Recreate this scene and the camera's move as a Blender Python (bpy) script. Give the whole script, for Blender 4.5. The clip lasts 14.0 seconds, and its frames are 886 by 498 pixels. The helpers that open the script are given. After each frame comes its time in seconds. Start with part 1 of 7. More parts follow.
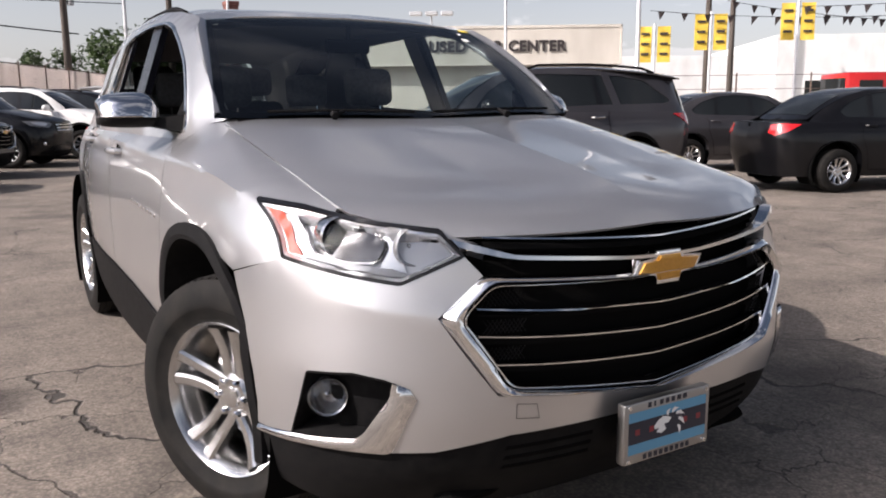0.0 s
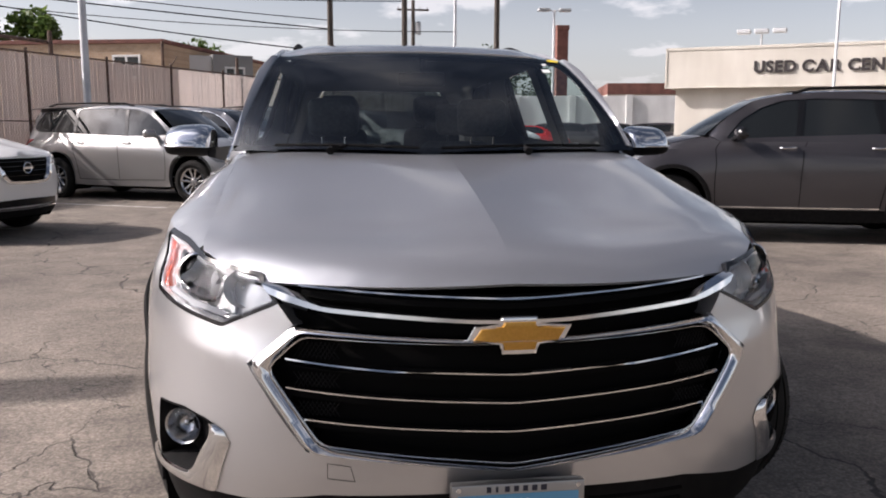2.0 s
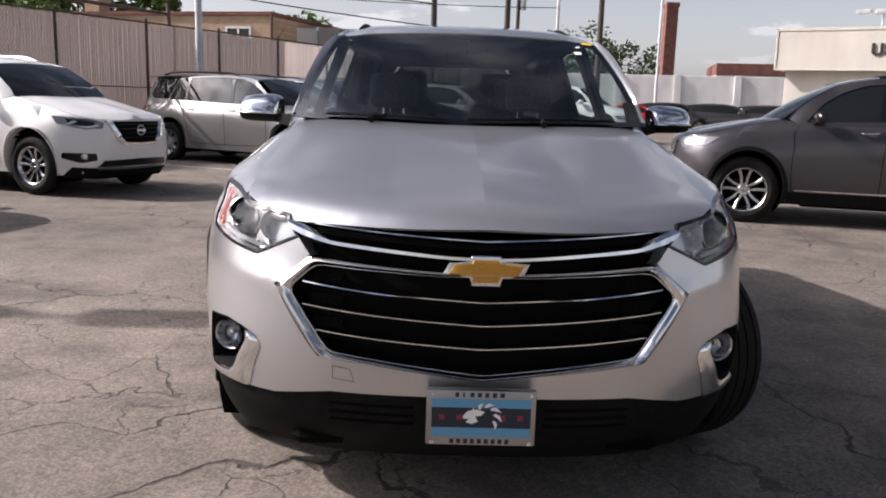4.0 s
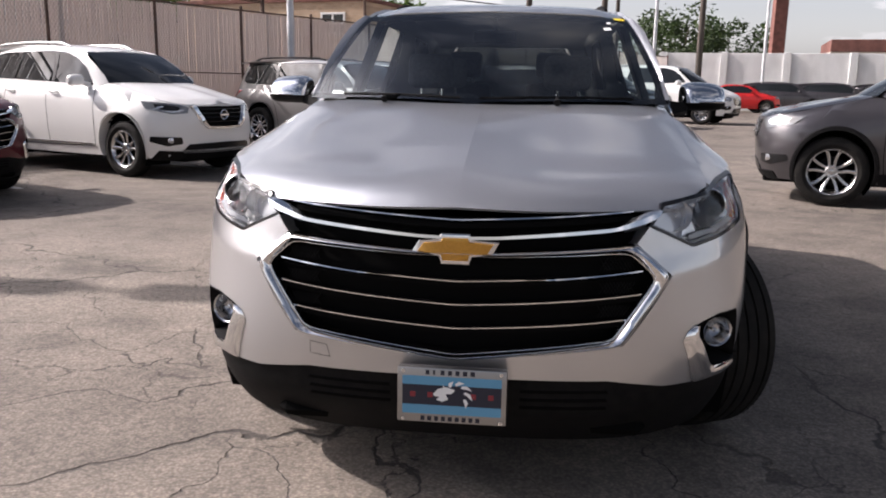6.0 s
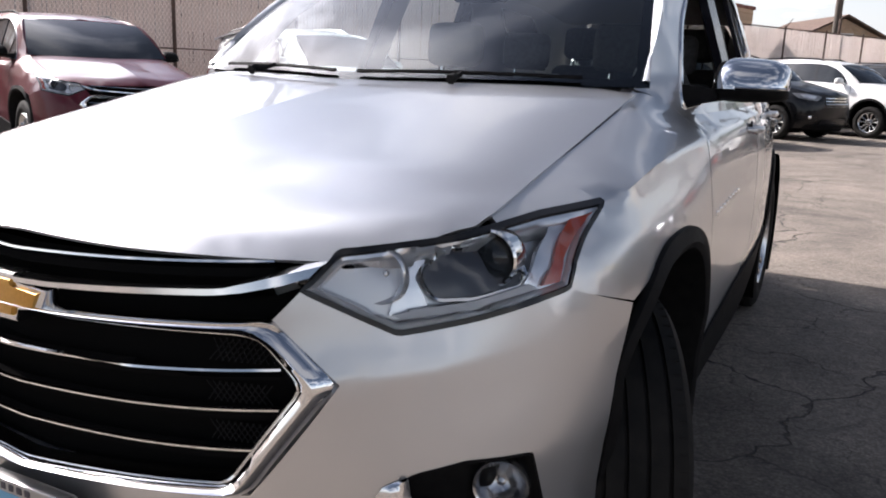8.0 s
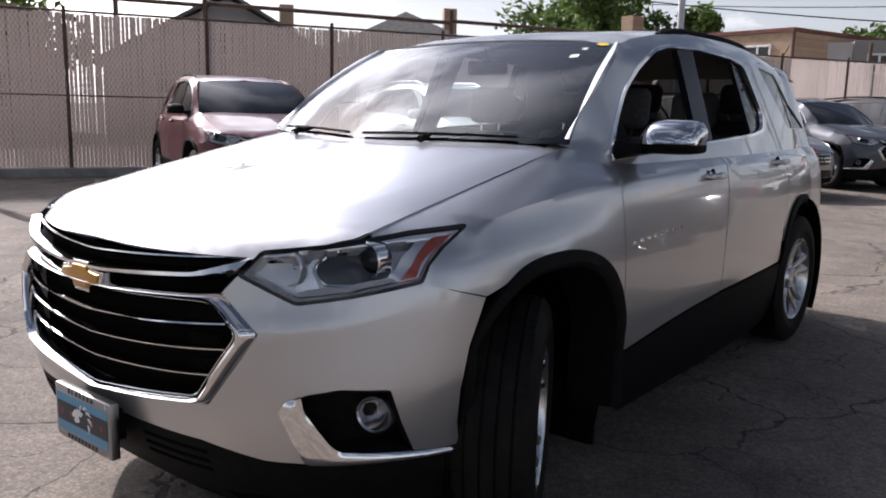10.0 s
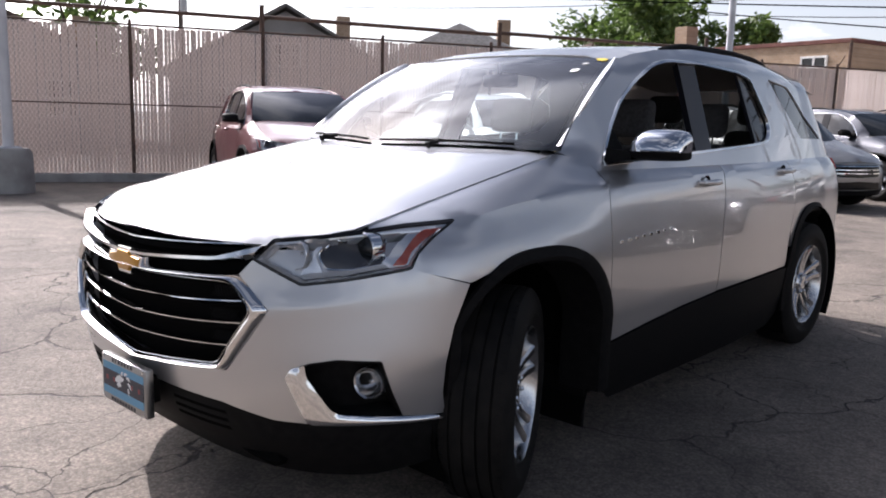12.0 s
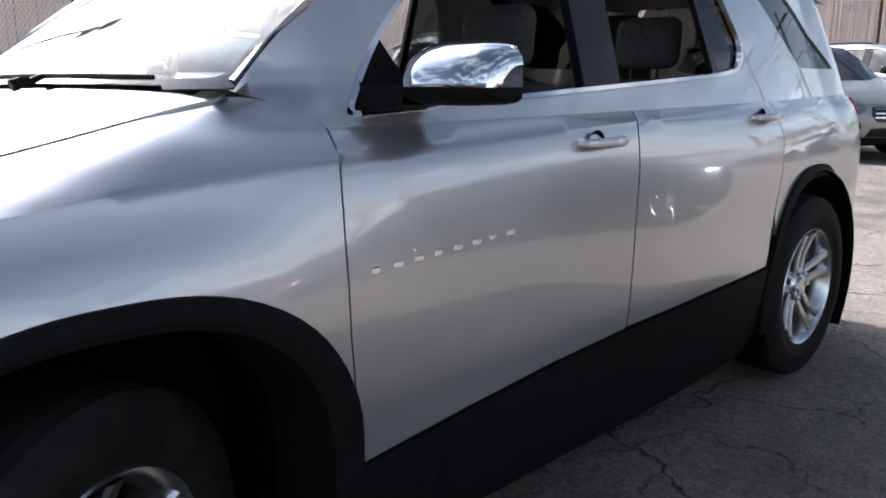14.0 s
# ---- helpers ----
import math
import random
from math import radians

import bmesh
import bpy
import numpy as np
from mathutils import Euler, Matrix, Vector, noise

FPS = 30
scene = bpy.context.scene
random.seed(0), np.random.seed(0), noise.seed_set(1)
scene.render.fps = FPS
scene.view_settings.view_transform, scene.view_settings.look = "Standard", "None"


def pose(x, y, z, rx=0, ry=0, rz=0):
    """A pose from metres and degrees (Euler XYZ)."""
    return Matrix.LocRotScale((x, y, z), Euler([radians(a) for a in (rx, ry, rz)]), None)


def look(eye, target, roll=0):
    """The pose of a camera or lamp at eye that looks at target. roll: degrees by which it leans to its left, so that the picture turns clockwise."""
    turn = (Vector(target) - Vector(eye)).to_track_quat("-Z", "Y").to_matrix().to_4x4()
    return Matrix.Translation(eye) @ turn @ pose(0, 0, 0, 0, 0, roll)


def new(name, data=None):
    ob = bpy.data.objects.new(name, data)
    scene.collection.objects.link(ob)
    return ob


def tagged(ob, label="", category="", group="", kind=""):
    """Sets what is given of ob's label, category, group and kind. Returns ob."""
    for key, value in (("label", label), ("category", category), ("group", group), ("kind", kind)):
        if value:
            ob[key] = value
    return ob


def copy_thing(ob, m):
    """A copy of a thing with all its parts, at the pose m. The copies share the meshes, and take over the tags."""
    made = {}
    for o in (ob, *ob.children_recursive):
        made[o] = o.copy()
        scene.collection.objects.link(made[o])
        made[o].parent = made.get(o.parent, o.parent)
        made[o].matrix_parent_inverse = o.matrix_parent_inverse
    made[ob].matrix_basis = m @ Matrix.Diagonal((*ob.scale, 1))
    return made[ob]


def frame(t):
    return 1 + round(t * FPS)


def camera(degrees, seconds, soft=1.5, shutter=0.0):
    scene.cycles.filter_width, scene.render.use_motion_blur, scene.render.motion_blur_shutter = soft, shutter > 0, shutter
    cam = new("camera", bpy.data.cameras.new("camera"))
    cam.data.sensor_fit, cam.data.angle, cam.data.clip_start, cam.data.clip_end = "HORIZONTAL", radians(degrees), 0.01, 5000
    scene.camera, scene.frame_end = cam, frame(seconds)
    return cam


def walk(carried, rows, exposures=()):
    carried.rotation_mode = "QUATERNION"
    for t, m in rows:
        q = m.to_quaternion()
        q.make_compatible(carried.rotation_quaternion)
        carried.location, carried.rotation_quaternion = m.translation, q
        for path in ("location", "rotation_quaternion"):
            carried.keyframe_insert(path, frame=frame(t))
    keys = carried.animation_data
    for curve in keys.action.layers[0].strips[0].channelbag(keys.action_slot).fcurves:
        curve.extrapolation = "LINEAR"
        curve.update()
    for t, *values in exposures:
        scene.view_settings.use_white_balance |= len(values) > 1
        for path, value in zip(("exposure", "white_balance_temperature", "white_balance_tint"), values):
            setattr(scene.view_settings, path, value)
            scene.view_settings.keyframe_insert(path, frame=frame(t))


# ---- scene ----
cam = camera(57.1, 14.0, 1.9)
PATH = [
    (0, (-1.622, -2.494, 1.297), (-0.602, -0.809, 0.95), -0.5),
    (0.5, (-1.232, -2.451, 1.297), (-0.387, -0.694, 0.85), 0.5),
    (1, (-0.86, -2.39, 1.298), (-0.238, -0.547, 0.833), 2.2),
    (1.5, (-0.544, -2.549, 1.335), (-0.26, -0.601, 0.983), 1.0),
    (2, (-0.438, -2.787, 1.35), (-0.16, -0.828, 1.054), 0.2),
    (2.5, (-0.379, -2.981, 1.36), (-0.109, -1.021, 1.069), 0.8),
    (3, (-0.26, -3.104, 1.356), (-0.147, -1.131, 1.049), 0.8),
    (3.5, (-0.188, -3.214, 1.351), (-0.138, -1.244, 1.007), 1.6),
    (3.7, (-0.187, -3.262, 1.35), (-0.14, -1.293, 0.998), 1.7),
    (5.8, (0.172, -3.304, 1.343), (-0.012, -1.347, 0.97), 1.0),
    (6, (0.208, -3.259, 1.339), (0.0, -1.311, 0.937), 1.0),
    (6.5, (0.376, -2.971, 1.319), (0.129, -1.044, 0.841), 1.0),
    (7, (0.621, -2.624, 1.313), (0.267, -0.722, 0.809), -0.2),
    (7.5, (0.945, -2.29, 1.329), (0.386, -0.447, 0.791), 1.6),
    (8, (1.335, -1.875, 1.294), (0.458, -0.131, 0.859), 2.2),
    (10.3, (2.352, -2.222, 1.381), (1.115, -0.689, 1.037), 1.5),
    (10.5, (2.387, -2.286, 1.381), (1.148, -0.757, 1.024), 1.5),
    (11, (2.446, -2.44, 1.393), (1.204, -0.912, 1.043), 1.3),
    (11.5, (2.514, -2.408, 1.389), (1.249, -0.896, 1.052), 1.4),
    (12, (2.65, -2.256, 1.379), (1.313, -0.803, 1.059), 1.6),
    (12.5, (2.712, -2.039, 1.359), (1.333, -0.631, 1.015), 1.0),
    (13, (2.574, -1.595, 1.344), (1.224, -0.168, 0.97), 2.0),
    (13.5, (2.423, -1.023, 1.308), (1.054, 0.388, 0.938), 0.2),
    (14, (2.206, -0.406, 1.299), (0.818, 0.967, 0.867), 0.1),
]
EXPOSURES = [
    (0.0, .30, 6500, 17), (1.0, .34, 6500, 17), (3.5, .28, 6400, 18), (6.5, .55, 6450, 18), (8.0, .85, 6300, 15), (10.5, .12, 6200, 17), (11.0, .26, 6200, 17), (12.0, .55, 6150, 17), (12.5, .55, 6100, 16), (14.0, 1.10, 5850, 11),
]
walk(cam, [(t, look(eye, target, roll)) for t, eye, target, roll in PATH], EXPOSURES)

# ---- world, sun, exposure ----
SUN_WAY = Vector((1.39, -0.17, -1.0)).normalized()
world = bpy.data.worlds.new("world")
scene.world = world
world.use_nodes = True
wn = world.node_tree.nodes
sky = wn.new("ShaderNodeTexSky")
sky.sky_type = "NISHITA"
sky.sun_disc = False
sky.sun_elevation = radians(35.5)
sky.sun_rotation = radians(-83)
sky.air_density, sky.dust_density, sky.ozone_density = 1.0, 2.2, 1.2


def world_node(kind, **values):
    node = wn.new(kind)
    for key, value in values.items():
        node.inputs[key.replace("_", " ")].default_value = value
    return node


wl = world.node_tree.links
# broken cloud on a flat layer overhead, closing to white haze towards the horizon
way_in, flat_way, layer = wn.new("ShaderNodeTexCoord"), wn.new("ShaderNodeSeparateXYZ"), wn.new("ShaderNodeCombineXYZ")
wl.new(way_in.outputs["Generated"], flat_way.inputs[0])
rise = wn.new("ShaderNodeMath")
rise.operation = "MAXIMUM"
rise.inputs[1].default_value = 0.0
wl.new(flat_way.outputs["Z"], rise.inputs[0])
lifted_z = wn.new("ShaderNodeMath")
lifted_z.operation = "ADD"
lifted_z.inputs[1].default_value = 0.22
wl.new(rise.outputs[0], lifted_z.inputs[0])
for axis in "XY":
    over = wn.new("ShaderNodeMath")
    over.operation = "DIVIDE"
    wl.new(flat_way.outputs[axis], over.inputs[0])
    wl.new(lifted_z.outputs[0], over.inputs[1])
    wl.new(over.outputs[0], layer.inputs[axis])
cloud = world_node("ShaderNodeTexNoise", Scale=2.1, Detail=7, Roughness=0.55)
wl.new(layer.outputs[0], cloud.inputs["Vector"])
cover = world_node("ShaderNodeMapRange", From_Min=0.47, From_Max=0.62)
wl.new(cloud.outputs[0], cover.inputs["Value"])
low_haze = world_node("ShaderNodeMapRange", From_Min=0.0, From_Max=0.34, To_Min=0.92, To_Max=0.0)
wl.new(rise.outputs[0], low_haze.inputs["Value"])
veil = wn.new("ShaderNodeMath")
veil.operation = "MAXIMUM"
wl.new(cover.outputs[0], veil.inputs[0])
wl.new(low_haze.outputs[0], veil.inputs[1])
haze = wn.new("ShaderNodeHueSaturation")
for key, low, high in (("Saturation", 0.85, 0.14), ("Value", 0.75, 2.2)):
    span = world_node("ShaderNodeMapRange", To_Min=low, To_Max=high)
    wl.new(veil.outputs[0], span.inputs["Value"])
    wl.new(span.outputs[0], haze.inputs[key])
wl.new(sky.outputs[0], haze.inputs["Color"])
# the milky glow of thin cloud round the sun
toward = wn.new("ShaderNodeVectorMath")
toward.operation = "DOT_PRODUCT"
toward.inputs[1].default_value = tuple(-SUN_WAY)
wl.new(way_in.outputs["Generated"], toward.inputs[0])
low_gain = world_node("ShaderNodeMapRange", From_Min=0.05, From_Max=0.32, To_Min=1.45, To_Max=1.0)
wl.new(rise.outputs[0], low_gain.inputs["Value"])
near_sun = world_node("ShaderNodeMapRange", From_Min=0.62, From_Max=1.0, To_Min=1.0, To_Max=3.6)
near_sun.interpolation_type = "SMOOTHERSTEP"
wl.new(toward.outputs["Value"], near_sun.inputs["Value"])
glow = wn.new("ShaderNodeVectorMath")
glow.operation = "SCALE"
wl.new(haze.outputs[0], glow.inputs[0])
gain = wn.new("ShaderNodeMath")
gain.operation = "MAXIMUM"
wl.new(near_sun.outputs[0], gain.inputs[0])
wl.new(low_gain.outputs[0], gain.inputs[1])
wl.new(gain.outputs[0], glow.inputs["Scale"])
wl.new(glow.outputs[0], wn["Background"].inputs[0])
wn["Background"].inputs[1].default_value = 0.058
sun_data = bpy.data.lights.new("sun", "SUN")
sun_data.energy, sun_data.angle, sun_data.color = 5.0, radians(0.6), (1.0, 0.94, 0.87)
sun = new("sun", sun_data)
sun.matrix_world = look((-14, 1.7, 10), tuple(Vector((-14, 1.7, 10)) + SUN_WAY))



# ---- materials ----
def mat(name, color, rough=0.5, metal=0.0, **more):
    """A node material with a principled shader; more: values of its inputs, by name with underscores."""
    m = bpy.data.materials.new(name)
    m.use_nodes = True
    b = m.node_tree.nodes["Principled BSDF"]
    b.inputs["Base Color"].default_value = (*color, 1)
    b.inputs["Roughness"].default_value = rough
    b.inputs["Metallic"].default_value = metal
    for key, value in more.items():
        b.inputs[key.replace("_", " ")].default_value = value
    return m


def nodes_of(m):
    t = m.node_tree
    return t, t.nodes, t.links, t.nodes["Principled BSDF"]


def vary(m, low, high, scale, detail=6.0, rough=None, bump=0.0, bump_scale=None, stretch=(1, 1, 1), second=None):
    """Colour between low and high by noise of the object's coordinates, with a second scale, roughness and relief."""
    t, n, l, b = nodes_of(m)
    co, mp = n.new("ShaderNodeTexCoord"), n.new("ShaderNodeMapping")
    mp.inputs["Scale"].default_value = stretch
    l.new(co.outputs["Object"], mp.inputs["Vector"])
    no = n.new("ShaderNodeTexNoise")
    no.inputs["Scale"].default_value, no.inputs["Detail"].default_value = scale, detail
    l.new(mp.outputs[0], no.inputs["Vector"])
    ramp = n.new("ShaderNodeValToRGB")
    ramp.color_ramp.elements[0].position, ramp.color_ramp.elements[1].position = 0.3, 0.7
    ramp.color_ramp.elements[0].color, ramp.color_ramp.elements[1].color = (*low, 1), (*high, 1)
    l.new(no.outputs["Fac"], ramp.inputs["Fac"])
    last = ramp.outputs["Color"]
    if second:
        n2 = n.new("ShaderNodeTexNoise")
        n2.inputs["Scale"].default_value, n2.inputs["Detail"].default_value = second[0], 4
        l.new(co.outputs["Object"], n2.inputs["Vector"])
        r2 = n.new("ShaderNodeMapRange")
        r2.inputs["From Min"].default_value, r2.inputs["From Max"].default_value = 0.35, 0.65
        r2.inputs["To Min"].default_value, r2.inputs["To Max"].default_value = 1 - second[1], 1 + second[1]
        l.new(n2.outputs["Fac"], r2.inputs["Value"])
        mul = n.new("ShaderNodeVectorMath")
        mul.operation = "SCALE"
        l.new(last, mul.inputs[0])
        l.new(r2.outputs[0], mul.inputs["Scale"])
        last = mul.outputs[0]
    l.new(last, b.inputs["Base Color"])
    if rough:
        r = n.new("ShaderNodeMapRange")
        r.inputs["To Min"].default_value, r.inputs["To Max"].default_value = rough
        l.new(no.outputs["Fac"], r.inputs["Value"])
        l.new(r.outputs[0], b.inputs["Roughness"])
    if bump:
        nb = n.new("ShaderNodeTexNoise")
        nb.inputs["Scale"].default_value, nb.inputs["Detail"].default_value = bump_scale or scale * 6, 3
        l.new(mp.outputs[0], nb.inputs["Vector"])
        bu = n.new("ShaderNodeBump")
        bu.inputs["Strength"].default_value, bu.inputs["Distance"].default_value = 0.6, bump
        l.new(nb.outputs["Fac"], bu.inputs["Height"])
        l.new(bu.outputs[0], b.inputs["Normal"])
    return m


def paint(name, color, metal=0.7, rough=0.38, dust=0.04, coat=1.0, coat_ior=1.5):
    """Car paint: metallic flake under a mirror-like clear coat, with a thin film of road dust in patches."""
    m = mat(name, color, rough, metal, Coat_Weight=coat, Coat_Roughness=0.02, Coat_IOR=coat_ior, Specular_IOR_Level=0.1)
    t, n, l, b = nodes_of(m)
    co = n.new("ShaderNodeTexCoord")
    du = n.new("ShaderNodeTexNoise")
    du.inputs["Scale"].default_value, du.inputs["Detail"].default_value = 2.2, 8
    l.new(co.outputs["Object"], du.inputs["Vector"])
    for key, low, high in (("Roughness", rough - 0.02, rough + 0.05), ("Coat Roughness", 0.012, 0.012 + dust)):
        r = n.new("ShaderNodeMapRange")
        r.inputs["From Min"].default_value, r.inputs["From Max"].default_value = 0.4, 0.75
        r.inputs["To Min"].default_value, r.inputs["To Max"].default_value = low, high
        l.new(du.outputs["Fac"], r.inputs["Value"])
        l.new(r.outputs[0], b.inputs[key])
    return m


def glass(name, tint, ior=1.45, rough=0.0):
    """A thin pane: clear or tinted straight through, with the mirror gloss of its surface."""
    m = bpy.data.materials.new(name)
    m.use_nodes = True
    t = m.node_tree
    n, l = t.nodes, t.links
    n.remove(n["Principled BSDF"])
    tr, gl, mx, fr = (n.new(k) for k in ("ShaderNodeBsdfTransparent", "ShaderNodeBsdfGlossy", "ShaderNodeMixShader", "ShaderNodeFresnel"))
    tr.inputs["Color"].default_value = (*tint, 1)
    gl.inputs["Roughness"].default_value = rough
    fr.inputs["IOR"].default_value = ior
    l.new(fr.outputs[0], mx.inputs[0])
    l.new(tr.outputs[0], mx.inputs[1])
    l.new(gl.outputs[0], mx.inputs[2])
    l.new(mx.outputs[0], n["Material Output"].inputs["Surface"])
    return m


SILVER = paint("silver_paint", (0.535, 0.535, 0.54), 0.82, 0.33, 0.03, 1.0, 1.75)
CHROME = mat("chrome", (0.80, 0.80, 0.80), 0.07, 1.0)
SATIN = mat("satin_alloy", (0.62, 0.62, 0.62), 0.24, 1.0)
GOLD = vary(mat("gold_emblem", (0.6, 0.36, 0.06), 0.32, 0.55, Coat_Weight=0.6), (0.50, 0.25, 0.03), (0.58, 0.30, 0.045), 160, 2)
TRIM = vary(mat("black_plastic", (0.012, 0.012, 0.012), 0.6, Specular_IOR_Level=0.05), (0.006, 0.006, 0.0065), (0.012, 0.0115, 0.0115), 30, 6, (0.5, 0.72), 0.0004, 700)
GLOSS = mat("black_gloss", (0.007, 0.007, 0.008), 0.22, 0.0, Specular_IOR_Level=0.4)
VOID = mat("black_void", (0.006, 0.006, 0.006), 0.9, Specular_IOR_Level=0.0)
RUBBER = vary(mat("tyre_rubber", (0.02, 0.02, 0.02), 0.75, Specular_IOR_Level=0.12), (0.007, 0.007, 0.007), (0.018, 0.0165, 0.015), 14, 7, (0.6, 0.85), 0.0006, 160)
FABRIC = vary(mat("seat_fabric", (0.03, 0.03, 0.032), 0.85), (0.05, 0.05, 0.053), (0.085, 0.085, 0.088), 60, 4, None, 0.001, 300)
DASH = vary(mat("dash_plastic", (0.03, 0.03, 0.03), 0.6), (0.024, 0.024, 0.025), (0.036, 0.036, 0.036), 40, 4, None, 0.0005, 500)
WINDSCREEN = glass("windscreen_glass", (0.60, 0.71, 0.70), 1.85)
TINTED = glass("tinted_glass", (0.10, 0.11, 0.11))
LENS = glass("lamp_lens", (0.95, 0.96, 0.97), 1.28)
DARKGLASS = mat("dark_glass", (0.012, 0.014, 0.015), 0.03, 0.0, IOR=1.5)
AMBER = mat("amber_lens", (0.46, 0.075, 0.04), 0.2, 0.0, Coat_Weight=1.0)
RED = mat("red_lens", (0.45, 0.012, 0.015), 0.16, 0.0, Coat_Weight=1.0)
REFLECTOR = mat("lamp_reflector", (0.82, 0.82, 0.83), 0.20, 0.7)
FOGBOWL = mat("fog_lamp_glass", (0.55, 0.55, 0.56), 0.16, 0.9)
PILLAR = mat("pillar_gloss", (0.012, 0.012, 0.016), 0.16, 0.0, Specular_IOR_Level=0.18)
HOUSING = mat("lamp_housing", (0.62, 0.62, 0.63), 0.28, 0.6)
SMOKE = mat("smoked_bowl", (0.035, 0.035, 0.04), 0.10, 0.0, Coat_Weight=0.5)
GUIDE = mat("light_guide", (0.45, 0.46, 0.48), 0.25)

from mathutils.geometry import delaunay_2d_cdt


# ---- mesh helpers ----
def finish(name, bm, material, parent=None, label="", smooth=True, angle=35):
    """Links a bmesh as one mesh object."""
    me = bpy.data.meshes.new(name)
    bm.normal_update()
    if smooth:
        lim = radians(angle)
        for f in bm.faces:
            f.smooth = True
        for e in bm.edges:
            if len(e.link_faces) == 2 and e.calc_face_angle(0) > lim:
                e.smooth = False
    bm.to_mesh(me)
    bm.free()
    for m in (material if isinstance(material, (list, tuple)) else [material]):
        me.materials.append(m)
    ob = new(name, me)
    if parent:
        ob.parent = parent
    if label:
        ob["label"] = label
    return ob


part = finish


def thing(name, label, category, m=None, group="", kind=""):
    """An empty at the base of a thing."""
    ob = new(name)
    ob.empty_display_size = 0.2
    if m is not None:
        ob.matrix_world = m
    return tagged(ob, label, category, group, kind)


def add_box(bm, lo, hi, bevel=0.0, m=None, segs=1):
    """A box from corner to corner, with bevelled edges."""
    cen, size = (Vector(lo) + Vector(hi)) / 2, Vector(hi) - Vector(lo)
    mm = Matrix.Translation(cen) @ Matrix.Diagonal((*size, 1))
    r = bmesh.ops.create_cube(bm, size=1.0, matrix=mm)
    vs = r["verts"]
    if bevel:
        es = list({e for v in vs for e in v.link_edges})
        r = bmesh.ops.bevel(bm, geom=es, offset=bevel, segments=segs, affect="EDGES", profile=0.5)
        vs = list({v for f in r["faces"] for v in f.verts} | {v for v in vs if v.is_valid})
    if m is not None:
        bmesh.ops.transform(bm, matrix=m, verts=[v for v in vs if v.is_valid])
    return vs


def add_tube(bm, points, radius, sides=8, cap=True, radii=None):
    """A round bar along points."""
    pts = [Vector(p) for p in points]
    rings = []
    up = Vector((0, 0, 1))
    for i, p in enumerate(pts):
        d = (pts[min(i + 1, len(pts) - 1)] - pts[max(i - 1, 0)]).normalized()
        a = d.cross(up)
        a = d.cross(Vector((1, 0, 0))) if a.length < 1e-3 else a
        a.normalize()
        b = d.cross(a)
        r = radii[i] if radii else radius
        rings.append([bm.verts.new(p + (a * math.cos(k * math.tau / sides) + b * math.sin(k * math.tau / sides)) * r) for k in range(sides)])
    for r0, r1 in zip(rings, rings[1:]):
        for k in range(sides):
            bm.faces.new((r0[k], r0[(k + 1) % sides], r1[(k + 1) % sides], r1[k]))
    if cap:
        bm.faces.new(rings[0][::-1])
        bm.faces.new(rings[-1])
    return rings


def add_lathe(bm, profile, sides, axis="x", centre=(0, 0, 0)):
    """Turns (along, radius) pairs round an axis."""
    c = Vector(centre)
    rings = []
    for h, r in profile:
        ring = []
        for k in range(sides):
            a = k * math.tau / sides
            u, v = r * math.cos(a), r * math.sin(a)
            ring.append(bm.verts.new(c + (Vector((h, u, v)) if axis == "x" else Vector((u, h, v)) if axis == "y" else Vector((u, v, h)))))
        rings.append(ring)
    for r0, r1 in zip(rings, rings[1:]):
        for k in range(sides):
            bm.faces.new((r0[k], r0[(k + 1) % sides], r1[(k + 1) % sides], r1[k]))
    return rings


def add_loft(bm, loops, closed=True, close_rings=False):
    """Bridges loops of equal count."""
    rows = [[bm.verts.new(p) for p in lp] for lp in loops]
    pairs = list(zip(rows, rows[1:])) + ([(rows[-1], rows[0])] if close_rings else [])
    for a, b in pairs:
        n = len(a)
        for k in range(n if closed else n - 1):
            bm.faces.new((a[k], a[(k + 1) % n], b[(k + 1) % n], b[k]))
    return rows


def add_prism(bm, outline, way, bevel=0.0):
    """A flat outline of points extruded along a vector."""
    a = [bm.verts.new(p) for p in outline]
    b = [bm.verts.new(Vector(p) + Vector(way)) for p in outline]
    n = len(a)
    fa, fb = bm.faces.new(a[::-1]), bm.faces.new(b)
    for k in range(n):
        bm.faces.new((a[k], a[(k + 1) % n], b[(k + 1) % n], b[k]))
    if bevel:
        bmesh.ops.bevel(bm, geom=list(fb.edges), offset=bevel, segments=2, affect="EDGES", profile=0.5)


def fixed(bm):
    bmesh.ops.recalc_face_normals(bm, faces=bm.faces)
    return bm


def rounded(poly, radius, n=4):
    """A closed outline with its corners rounded; a point may carry its own radius."""
    out = []
    k = len(poly)
    for i in range(k):
        p0, p1, p2 = (Vector(poly[(i + d) % k][:2]) for d in (-1, 0, 1))
        r = poly[i][2] if len(poly[i]) > 2 else radius
        a, b = p0 - p1, p2 - p1
        r = min(r, a.length * 0.45, b.length * 0.45)
        if r < 1e-4:
            out.append(p1)
            continue
        q0, q1 = p1 + a.normalized() * r, p1 + b.normalized() * r
        for s in range(n + 1):
            t = s / n
            out.append(q0 * (1 - t) ** 2 + p1 * (2 * t * (1 - t)) + q1 * t * t)
    return out


def dense(loop, step):
    """Splits the long sides of a closed outline."""
    out = []
    for i, p in enumerate(loop):
        q = Vector(loop[(i + 1) % len(loop)])
        p = Vector(p)
        n = max(1, round((q - p).length / step))
        out += [p + (q - p) * (s / n) for s in range(n)]
    return out


